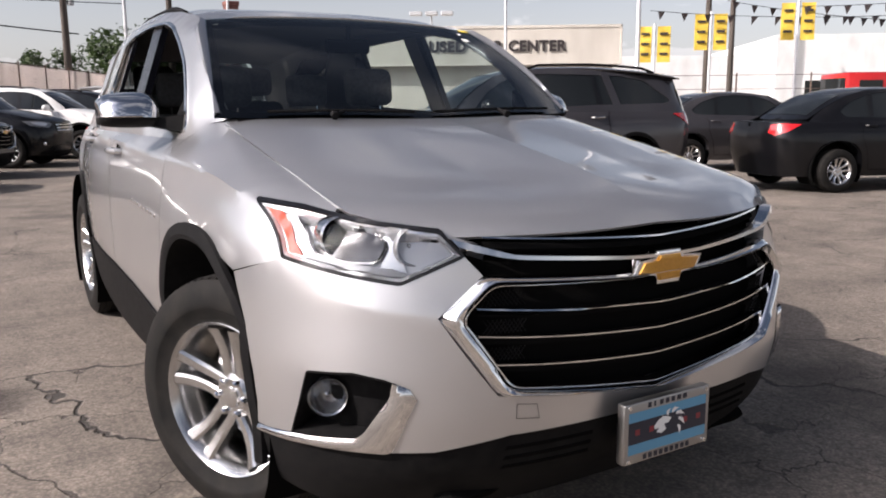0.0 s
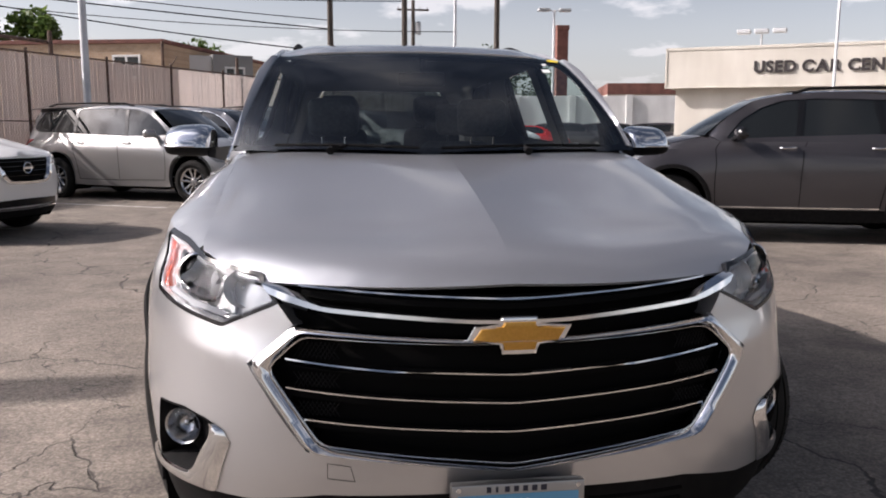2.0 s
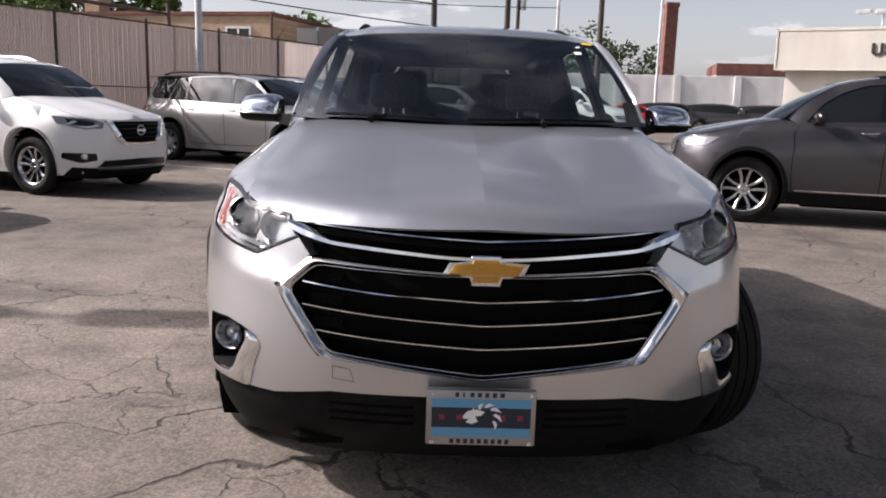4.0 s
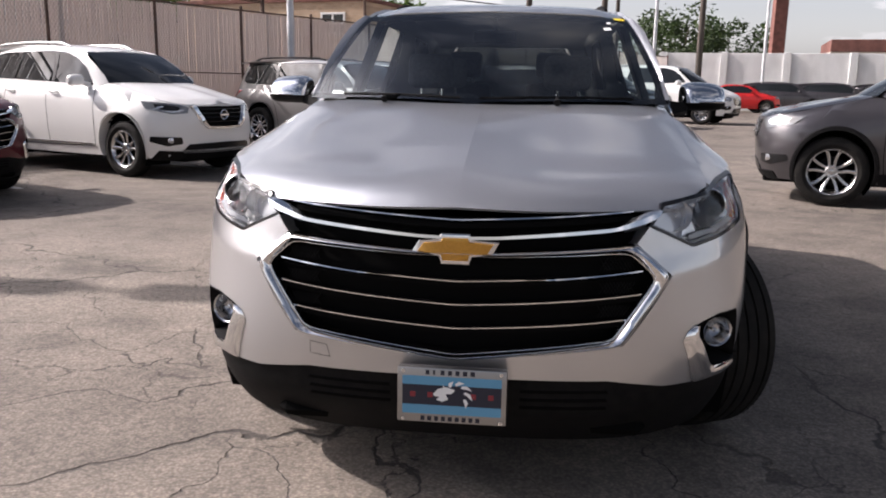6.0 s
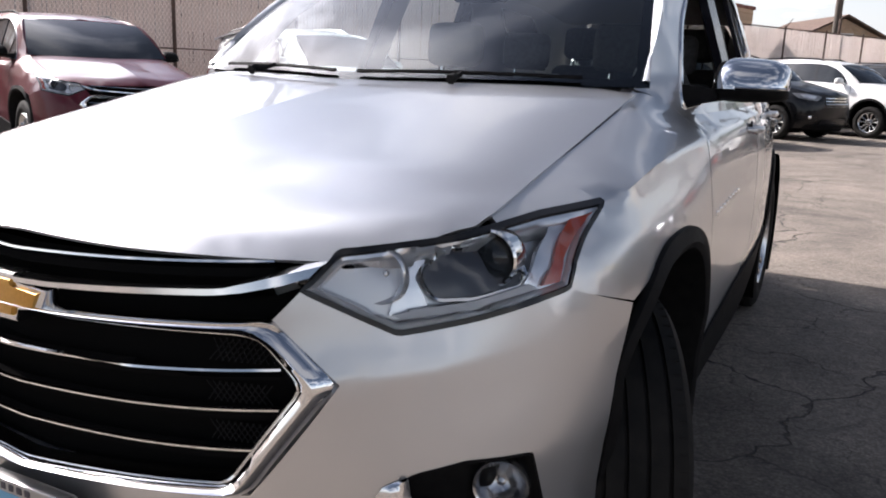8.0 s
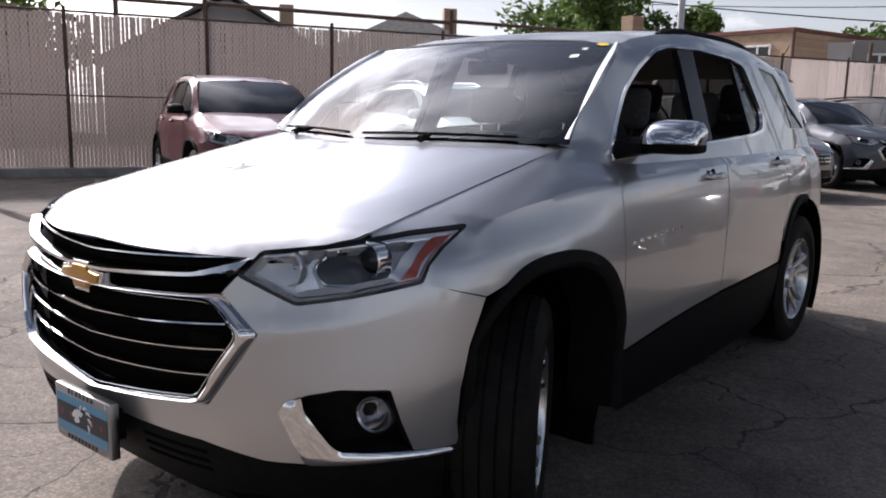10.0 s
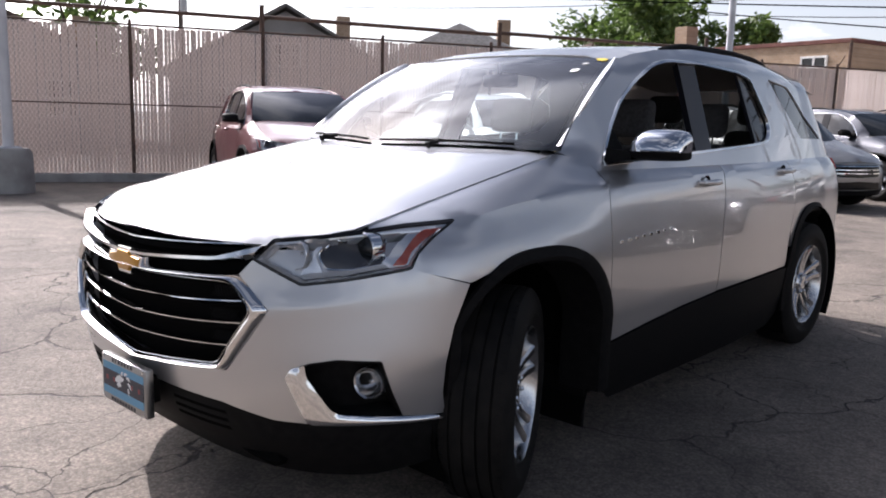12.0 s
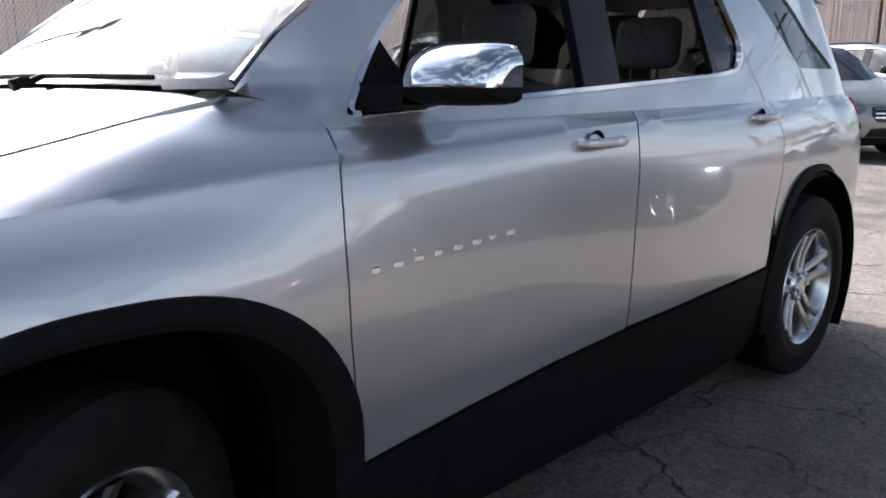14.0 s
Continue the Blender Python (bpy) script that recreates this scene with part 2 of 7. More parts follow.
def resample(loop, count):
    """count points at even steps along a closed outline."""
    loop = [Vector(p) for p in loop]
    seg = [(loop[(i + 1) % len(loop)] - p).length for i, p in enumerate(loop)]
    total, out, i, done = sum(seg), [], 0, 0.0
    for k in range(count):
        want = total * k / count
        while done + seg[i] < want:
            done += seg[i]
            i += 1
        t = (want - done) / seg[i]
        out.append(loop[i].lerp(loop[(i + 1) % len(loop)], t))
    return out


def within(poly, xs, ys):
    """Which of the points lie inside a closed outline."""
    hit = np.zeros(len(xs), bool)
    px, py = np.array([p[0] for p in poly]), np.array([p[1] for p in poly])
    for i in range(len(px)):
        x0, y0, x1, y1 = px[i - 1], py[i - 1], px[i], py[i]
        if y0 != y1:
            hit ^= ((y0 > ys) != (y1 > ys)) & (xs < (x1 - x0) * (ys - y0) / (y1 - y0) + x0)
    return hit


def sheet(bm, fn, outer, holes=(), step=0.04, flange=0.012, out=(0, 0, 1), lift=0.0, mirror=False, flange_skip=None, lines=()):
    """A curved panel: the outline and its holes, in the surface's own two coordinates, filled with small faces, laid on the surface
    fn, raised by lift, with its rim folded inwards by flange. lines: open lines along which the faces meet, for creases."""
    loops = [dense(outer, step * 0.8)] + [dense(h, step * 0.8) for h in holes]
    pts, edges = [], []
    for lp in loops:
        s = len(pts)
        pts += [Vector(p) for p in lp]
        edges += [(s + i, s + (i + 1) % len(lp)) for i in range(len(lp))]
    for ln in lines:
        row = []
        for p, q in zip(ln, ln[1:]):
            p, q = Vector(p), Vector(q)
            k = max(1, int((q - p).length / step))
            row += [p.lerp(q, i / k) for i in range(k)]
        row = [p for p in row + [Vector(ln[-1])] if bool(within(loops[0], np.array([p.x]), np.array([p.y]))[0])]
        s = len(pts)
        pts += row
        edges += [(s + i, s + i + 1) for i in range(len(row) - 1)]
    rim = np.array([(p.x, p.y) for p in pts])
    lo, hi = rim[:len(loops[0])].min(0), rim[:len(loops[0])].max(0)
    gx, gy = np.meshgrid(np.arange(lo[0] + step / 2, hi[0], step), np.arange(lo[1] + step / 2, hi[1], step * 0.87))
    gx = gx + (np.arange(gx.shape[0]) % 2)[:, None] * step / 2
    gx, gy = gx.ravel(), gy.ravel()
    ok = within(loops[0], gx, gy)
    for h in loops[1:]:
        ok &= ~within(h, gx, gy)
    gx, gy = gx[ok], gy[ok]
    if len(gx):
        near = np.full(len(gx), 9.0)
        for s in range(0, len(rim), 200):
            near = np.minimum(near, np.hypot(gx[:, None] - rim[None, s:s + 200, 0], gy[:, None] - rim[None, s:s + 200, 1]).min(1))
        keep = near > step * 0.55
        pts += [Vector((x, y)) for x, y in zip(gx[keep], gy[keep])]
    vs, _, fs, *_ = delaunay_2d_cdt(pts, edges, [], 0, 1e-6)
    cx = np.array([sum(vs[i].x for i in f) / 3 for f in fs])
    cy = np.array([sum(vs[i].y for i in f) / 3 for f in fs])
    ok = within(loops[0], cx, cy)
    for h in loops[1:]:
        ok &= ~within(h, cx, cy)
    sgn = -1 if mirror else 1
    flat = [Vector(fn(v.x, v.y)) for v in vs]
    if lift:
        e = 2e-3
        for i, v in enumerate(vs):
            du, dv = Vector(fn(v.x + e, v.y)) - Vector(fn(v.x - e, v.y)), Vector(fn(v.x, v.y + e)) - Vector(fn(v.x, v.y - e))
            nn = du.cross(dv)
            if nn.length > 0:
                nn.normalize()
                flat[i] = flat[i] + nn * (lift if nn.dot(Vector(out)) > 0 else -lift)
    def slope_at(i):
        e = 2e-3
        v = vs[i]
        g = (Vector(fn(v.x + e, v.y)) - Vector(fn(v.x - e, v.y))).cross(Vector(fn(v.x, v.y + e)) - Vector(fn(v.x, v.y - e)))
        g = g.normalized() if g.length > 0 else Vector(out).normalized()
        g = g if g.dot(Vector(out)) > 0 else -g
        if abs(flat[i].x) < .004:
            g = Vector((0, g.y, g.z)).normalized()
        return Vector((g.x * sgn, g.y, g.z))
    used = {}
    index = {}
    faces = []
    for f, good in zip(fs, ok):
        if not good:
            continue
        row = []
        for i in f:
            if i not in used:
                p = flat[i]
                used[i] = bm.verts.new((p.x * sgn, p.y, p.z))
                index[used[i]] = i
            row.append(used[i])
        faces.append(bm.faces.new(row))
    way = Vector((out[0] * sgn, out[1], out[2]))
    total = Vector()
    for f in faces:
        f.normal_update()
        total += f.normal * f.calc_area()
    if total.dot(way) < 0:
        for f in faces:
            f.normal_flip()
    for v in used.values():
        v.normal_update()
    if flange:
        twin = {}
        for f in faces:
            for lo_ in f.loops:
                e = lo_.edge
                if len(e.link_faces) > 1:
                    continue
                a, b = lo_.vert, lo_.link_loop_next.vert
                if flange_skip and flange_skip(a.co) and flange_skip(b.co):
                    continue
                for v in (a, b):
                    if v not in twin:
                        twin[v] = (v.co.copy(), slope_at(index[v]))
        top, low = {}, {}
        for f in list(faces):
            for lo_ in f.loops:
                a, b = lo_.vert, lo_.link_loop_next.vert
                if a in twin and b in twin and len(lo_.edge.link_faces) == 1 and not (flange_skip and flange_skip(a.co) and flange_skip(b.co)):
                    for v in (a, b):
                        if v not in top:
                            top[v] = bm.verts.new(twin[v][0])
                            low[v] = bm.verts.new(twin[v][0] - twin[v][1] * flange)
                    bm.faces.new((top[b], top[a], low[a], low[b]))
    return faces


# ---- the shape of a car body ----
def keyed(keys, v):
    """A smooth curve without overshoot through (place, value) pairs."""
    if v <= keys[0][0]:
        return keys[0][1]
    if v >= keys[-1][0]:
        return keys[-1][1]
    i = 0
    while v > keys[i + 1][0]:
        i += 1

    def slope(j):
        return (keys[j + 1][1] - keys[j][1]) / (keys[j + 1][0] - keys[j][0])

    def lean(j):
        if j == 0:
            return slope(0)
        if j == len(keys) - 1:
            return slope(j - 1)
        a, b = slope(j - 1), slope(j)
        return 0 if a * b <= 0 else 2 * a * b / (a + b)

    h = keys[i + 1][0] - keys[i][0]
    t = (v - keys[i][0]) / h
    return ((2 * t ** 3 - 3 * t * t + 1) * keys[i][1] + (t ** 3 - 2 * t * t + t) * h * lean(i)
            + (3 * t * t - 2 * t ** 3) * keys[i + 1][1] + (t ** 3 - t * t) * h * lean(i + 1))


def ease(a, b, v):
    t = min(1.0, max(0.0, (v - a) / (b - a)))
    return t * t * (3 - 2 * t)


class Body:
    """A car body: front axle at y = 0, nose towards -y, ground at z = 0. Heights and half widths are smooth curves."""
    side = [(.20, .90), (.30, .940), (.45, .968), (.57, .981), (.64, .989), (.80, .990), (.95, .984), (1.05, .967), (1.12, .938), (1.18, .895)]
    edge = [(-.95, .955), (-.65, 1.025), (-.3, 1.097), (.1, 1.18), (.39, 1.24), (.6, 1.27)]
    nose = [(0.15, 0.723), (0.2, 0.773), (0.26, 0.828), (0.32, 0.881), (0.38, 0.915), (0.43, 0.928), (0.47, 0.937), (0.55, 0.948), (0.75, 0.958), (0.88, 0.958), (0.98, 0.939), (1, 0.918), (1.03, 0.878), (1.08, 0.763), (1.13, 0.563), (1.2, 0.263)]
    hood = [(-.95, .968), (-.936, .982), (-.911, 1.004), (-.864, 1.033), (-.77, 1.07), (-.58, 1.115), (-.3, 1.17), (0, 1.22), (.2, 1.25), (.35, 1.265)]
    short = .04
    roof = [(1.0, 1.688), (1.3, 1.746), (1.8, 1.790), (2.4, 1.796), (3.1, 1.764), (3.7, 1.70), (4.0, 1.635), (4.2, 1.58)]
    tail = [(.2, 3.96), (.4, 4.04), (.7, 4.15), (.95, 4.17), (1.15, 4.12), (1.3, 4.08), (1.6, 3.95), (1.7, 3.9)]
    yc, yr = -.08, 3.45
    top_x, top_in = .985, .77
    belt, lean_in = 1.18, .36
    roof_x, rear_in, front_in = .63, .03, .06
    screen = ((0.20, 1.25), (.80, .42, 1.262), (1.03, 1.69), (.652, 1.02, 1.664))
    axles = (0.0, 3.071)
    shoulder, ridge = .9, .023
    crease = [(-.8, .95), (-.45, 1.018), (-.3, 1.044), (-.03, 1.085), (.33, 1.112), (.58, 1.125), (1.1, 1.139), (1.7, 1.152), (2.6, 1.160)]

    def n(self, z):
        return 2.4 + .45 * (1 - ease(.5, .88, z))

    def x(self, y, z):
        """Half width."""
        s = self
        bow = -(.008 if y < 1.5 else .010) * (y - 1.5) ** 2 * (ease(.8, 1.1, z) if y < 1.5 else 1) - s.front_in * max(0, 1.4 - y) ** 2 * ease(s.belt - .06, s.belt + .03, z) * ease(.2, .6, y) - s.rear_in * max(0, y - 1.6) ** 2
        b = ease(.3, .75, y)
        door = fen = 0
        if b > 0:
            door = keyed(s.side, min(z, s.belt))
            if s.crease and .95 < z < s.belt:
                zc = keyed(s.crease, y)
                firm = keyed([(.95, .984), (1.05, .973), (zc - .012, .956), (zc + .004, .949), (s.belt, .895)], z)
                door += (firm - door) * (1 - .75 * ease(1.3, 2.6, y))
            if z > s.belt:
                door -= (z - s.belt) * s.lean_in
                k = (z - s.rail(y) + .08) / .08
                if k > 0:
                    door -= .055 * min(k, 1.3) ** 2
        if b < 1:
            if z <= s.shoulder:
                fen = keyed(s.side, z)
            else:
                zt, tin = keyed(s.edge, y), s.top_in
                if y < s.yc:
                    q = (s.yc - y) / (keyed(s.nose, zt) + s.yc)
                    tin = min(s.top_x, tin / max(.3, max(0, 1 - q ** s.n(zt))) ** (1 / s.n(zt)))
                u = min(1, (z - s.shoulder) / max(.02, zt - s.shoulder))
                fen = tin + (s.top_x - tin) * max(0, 1 - u * u) ** .5
                if z < s.shoulder + .1:
                    fen = min(fen, keyed(s.side, z))
                if s.crease and y > -.8:
                    zc = min(keyed(s.crease, y), zt - .03)
                    xc = keyed([(-.8, .955), (-.3, .949), (.1, .938), (.6, .946)], y)
                    u = min(1, max(0, (z - zc) / (zt - zc)))
                    if u > 0:
                        firm = xc - (xc - tin) * (.55 * u + .45 * (1 - math.sqrt(max(0, 1 - u * u))))
                    else:
                        firm = keyed([(.90, .985), (.95, .980), (zc - .035, xc + .008), (zc, xc)], z)
                    fen += (firm - fen) * ease(-.8, -.35, y)
        return (1 - b) * fen + b * door + bow

    def prow(self, y, z):
        """How far the front reaches at height z, with the ridge that falls from the arch to the grille."""
        d = z - (.785 + .075 * ease(-.95, -.35, y))
        return keyed(self.nose, z) + self.ridge * max(0, 1 - (d / .12 if d > 0 else -d / .22)) ** 2 * ease(.50, .74, -y)

    def rail(self, y):
        """The height of the roof's edge."""
        return keyed(self.roof, y) - .03

    def fx(self, y, z):
        """Half width, the rounded front and tail included."""
        s = self
        if y < s.yc:
            q = (s.yc - y) / (s.prow(y, z) + s.yc)
            n = s.n(z)
            return 0 if q >= 1 else s.x(y, z) * (1 - q ** n) ** (1 / n)
        if y > s.yr:
            q = (y - s.yr) / (keyed(s.tail, z) - s.yr)
            return 0 if q >= 1 else s.x(s.yr, z) * (1 - q ** 3.2) ** (1 / 3.2)
        return s.x(y, z)

    def at(self, a, z):
        """The surface's place at height z; a is measured round the body: x + y in front and along the side."""
        s = self
        a1 = s.x(s.yr, z) + s.yr
        if a <= a1:
            lo, hi = -s.prow(-.98, z), s.yr
            if a > s.x(s.yc, z) + s.yc:
                lo = s.yc
            else:
                hi = s.yc
            for _ in range(18):
                m = (lo + hi) / 2
                if s.fx(m, z) + m < a:
                    lo = m
                else:
                    hi = m
            return Vector((max(0, a - hi), hi, z))
        w, lo, hi = s.x(s.yr, z), s.yr, keyed(s.tail, z)
        for _ in range(18):
            m = (lo + hi) / 2
            if m - s.yr + w - s.fx(m, z) < a - a1:
                lo = m
            else:
                hi = m
        return Vector((max(0, w - (a - a1) + hi - s.yr), hi, z))

    def ax(self, x, z):
        """The round coordinate of the front's point at x, z."""
        lo, hi = -self.prow(-.98, z), self.yc
        for _ in range(18):
            m = (lo + hi) / 2
            if self.fx(m, z) < x:
                lo = m
            else:
                hi = m
        return (x + hi, z)

    def ay(self, y, z):
        """The round coordinate of the side's point at y, z."""
        if y > self.yr:
            w = self.x(self.yr, z)
            return (2 * w + y - self.fx(y, z), z)
        return (y + self.fx(y, z), z)

    def a_rear(self, x, z):
        """The round coordinate of the tail's point at x, z."""
        lo, hi = self.yr, keyed(self.tail, z)
        for _ in range(18):
            m = (lo + hi) / 2
            if self.fx(m, z) > x:
                lo = m
            else:
                hi = m
        return (2 * self.x(self.yr, z) + hi - x, z)

    def front(self, x, z):
        """The front's point at x, z, for either side."""
        p = self.at(*self.ax(abs(x), z))
        return Vector((x, p.y, z))

    def top(self, x, y):
        """The hood: flat on top, rolled down towards its sides behind the nose, with a ridge in the middle."""
        q = abs(x)
        round_nose, flat_top = .15 * (q / .6) ** 2.2, .26 * (q / .771) ** 5
        k = y - (round_nose + (flat_top - round_nose) * ease(-.78, -.47, y))

        def height(q_, k_):
            return keyed(self.hood, k_) - .028 * min(1, q_ / .30) * ease(.3, -.4, y) * ease(-.985 + self.short, -.64, k_)
        rise = keyed(self.edge, max(y, -.62)) + .002 - height(.771, y - .26)
        return Vector((x, y, height(q, k) + rise * (q / .771) ** 6 * ease(-.62, -.35, y) * (1 - ease(.25, .40, y))))

    def crown(self, y, w):
        """The fender by y and a height-like coordinate that stays even over its crown."""
        k, zt = self.shoulder, keyed(self.edge, y)
        z = w if w <= k else k + (zt - k) * math.sin(min(1, (w - k) / (zt - k)) * math.pi / 2)
        return Vector((self.fx(y, z), y, z))

    def cw(self, y, z):
        """The coordinates of crown() for a place y, z."""
        k, zt = self.shoulder, keyed(self.edge, y)
        return (y, z if z <= k else k + (zt - k) * math.asin(min(1, (z - k) / (zt - k))) * 2 / math.pi)

    def flank(self, y, z):
        """The side above the belt, by y and z."""
        return Vector((self.x(y, z), y, z))

    def roof_at(self, x, y):
        q = abs(x) / self.roof_x
        return Vector((x, y, keyed(self.roof, y) - .022 * q * q - .02 * max(0, q - .8) / .2))

    def pane(self, u, v):
        """The windscreen: u from -1 to 1 across, v from 0 at its foot to 1 at its head."""
        (y0, z0), (xc, y1, z1), (y2, z2), (xt, y3, z3) = self.screen
        k = u * u
        foot = Vector((xc * u, y0 + (y1 - y0) * k, z0 + (z1 - z0) * k))
        head = Vector((xt * u, y2 + (y3 - y2) * k, z2 + (z3 - z2) * k))
        p = foot.lerp(head, v)
        bulge = 4 * v * (1 - v) * .02
        return p + Vector((0, -bulge, bulge))


# ---- wheels ----
def add_wheel(parent, centre, outward, steer=0.0, radius=.392, width=.25, rim=.245, spokes=5, fine=True, dark=False, label="", split=.30, lugs=5):
    """A wheel of a car: tyre with grooves, alloy rim with twin spokes, hub and nuts. outward: 1 for the +x side, -1 for the other."""
    hub = new("wheel")
    hub.parent = parent
    hub.matrix_basis = Matrix.Translation(centre) @ Matrix.Rotation(radians(steer), 4, "Z") @ Matrix.Diagonal((outward, 1, 1, 1))
    if label:
        hub["label"] = label
    h, n = width / 2, 72 if fine else 32
    bm = bmesh.new()
    prof = [(-h * .62, rim - .012), (-h * .86, rim + .004), (-h * .99, rim + .05), (-h, radius - .075), (-h * .93, radius - .03), (-h * .80, radius - .008)]
    for g in (-.52, -.17, .17, .52):
        prof += [(h * (g - .035), radius), (h * (g - .028), radius - .009), (h * (g + .028), radius - .009), (h * (g + .035), radius)]
    prof += [(h * .80, radius - .008), (h * .93, radius - .03), (h, radius - .075), (h * 1.0, radius - .09), (h * .985, rim + .05), (h * .955, rim + .045), (h * .86, rim + .004), (h * .62, rim - .012)]
    add_lathe(bm, prof, n)
    if fine:
        for k in range(n):
            a = (k + .5) * math.tau / n
            for s in (-1, 1):
                add_box(bm, (h * .70 * s - .014, -.002, radius - .014), (h * .70 * s + .010, .002, radius - .0035), 0, Matrix.Rotation(a, 4, "X"))
    part("tyre", fixed(bm), RUBBER, hub, "black all-season tyre with grooved tread")
    alloy = GLOSS if dark else SATIN
    bm = bmesh.new()
    add_lathe(bm, [(-h * .6, rim - .014), (h * .2, rim - .03), (h * .55, rim - .022), (h * .80, rim - .010), (h * .90, rim + .004), (h * .86, rim + .008), (h * .70, rim - .004)], n)
    add_lathe(bm, [(h * .1, .075), (h * .52, .073), (h * .62, .06), (h * .60, .035), (h * .66, .032), (h * .68, .02), (h * .68, .002)], 30)
    r = part("rim", fixed(bm), alloy, hub, "bright silver alloy rim")
    for k in range(spokes):
        bm = bmesh.new()
        turn = k * math.tau / spokes
        for s in (-1, 1):
            w0, w1 = (.020, .026) if split > .25 else (.021, .028)
            a0, a1 = s * .26, s * split
            rows = []
            for i in range(6):
                t = i / 5
                rad = .055 + (rim - .014 - .055) * t
                ang = (a0 * (1 - t) * .075 / max(rad, .07)) * 1.6 + a1 * t
                wd = w0 + (w1 - w0) * t
                x0 = h * (.52 + .30 * t - .08 * math.sin(math.pi * t))
                cx, cz = math.sin(ang) * rad, math.cos(ang) * rad
                rows.append([Vector((x0 - .045, cx - wd * .8, cz)), Vector((x0 - .006, cx - wd * .8, cz)), Vector((x0 + .002, cx - wd * .45, cz)), Vector((x0 + .002, cx + wd * .45, cz)),
                             Vector((x0 - .006, cx + wd * .8, cz)), Vector((x0 - .045, cx + wd * .8, cz))])
            add_loft(bm, rows)
        bmesh.ops.transform(bm, matrix=Matrix.Rotation(turn, 4, "X"), verts=bm.verts)
        part("spoke", fixed(bm), alloy, r, angle=25)
    for k in range(lugs):
        bm = bmesh.new()
        a = (k + .5) * math.tau / lugs
        add_lathe(bm, [(h * .45, .012), (h * .70, .011), (h * .74, .006), (h * .745, .0005)], 6, centre=(0, math.sin(a) * .056, math.cos(a) * .056))
        part("lug_nut", fixed(bm), CHROME, r, angle=20)
    bm = bmesh.new()
    add_lathe(bm, [(-h * .3, .165), (-h * .25, .168), (-h * .05, .168), (0, .16), (0, .01)], 36)
    part("brake_disc", fixed(bm), SATIN if fine else TRIM, hub, "grey steel brake disc")
    return hub


# ---- a large three-row car, in full ----
def arc(cy, cz, r, a0, a1, n=16):
    """Points of a slightly squared arch seen from the side, from angle a0 to a1 in degrees."""
    return [arch_point(cy, cz, r, radians(a0 + (a1 - a0) * i / n)) for i in range(n + 1)]


def arch_point(cy, cz, r, a):
    k = (abs(math.cos(a)) ** 2.5 + abs(math.sin(a)) ** 2.5) ** (-1 / 2.5)
    return (cy + r * k * math.cos(a), cz + r * k * math.sin(a))


def add_ribbon(bm, fn, low, high, count, height, seat=0.0, mid=.22):
    """A raised bar on a surface between two open lines, in the surface's coordinates."""
    def line(pts):
        pts = [Vector(p) for p in pts]
        seg = [(b - a).length for a, b in zip(pts, pts[1:])]
        out = []
        for k in range(count):
            want, i = sum(seg) * k / (count - 1), 0
            while i < len(seg) - 1 and want > seg[i]:
                want -= seg[i]
                i += 1
            out.append(pts[i].lerp(pts[i + 1], min(1, want / seg[i])))
        return out
    lo, hi = line(low), line(high)

    def lifted(p, d):
        e = 2e-3
        c = Vector(fn(*p))
        n = (Vector(fn(p[0] + e, p[1])) - c).cross(Vector(fn(p[0], p[1] + e)) - c).normalized()
        if n.y > .2 and abs(n.x) < .9:
            n = -n
        return c + n * d
    rows = [[lifted(p, seat) for p in lo], [lifted(p.lerp(q, mid), seat + height) for p, q in zip(lo, hi)],
            [lifted(p.lerp(q, 1 - mid), seat + height) for p, q in zip(lo, hi)], [lifted(q, seat) for q in hi]]
    add_loft(bm, rows, closed=False)
    return bm


def both(x):
    """A line of front points and its mirror image, joined at the middle."""
    return [(-p[0], p[1]) for p in x[::-1] if p[0] > 1e-6] + list(x)


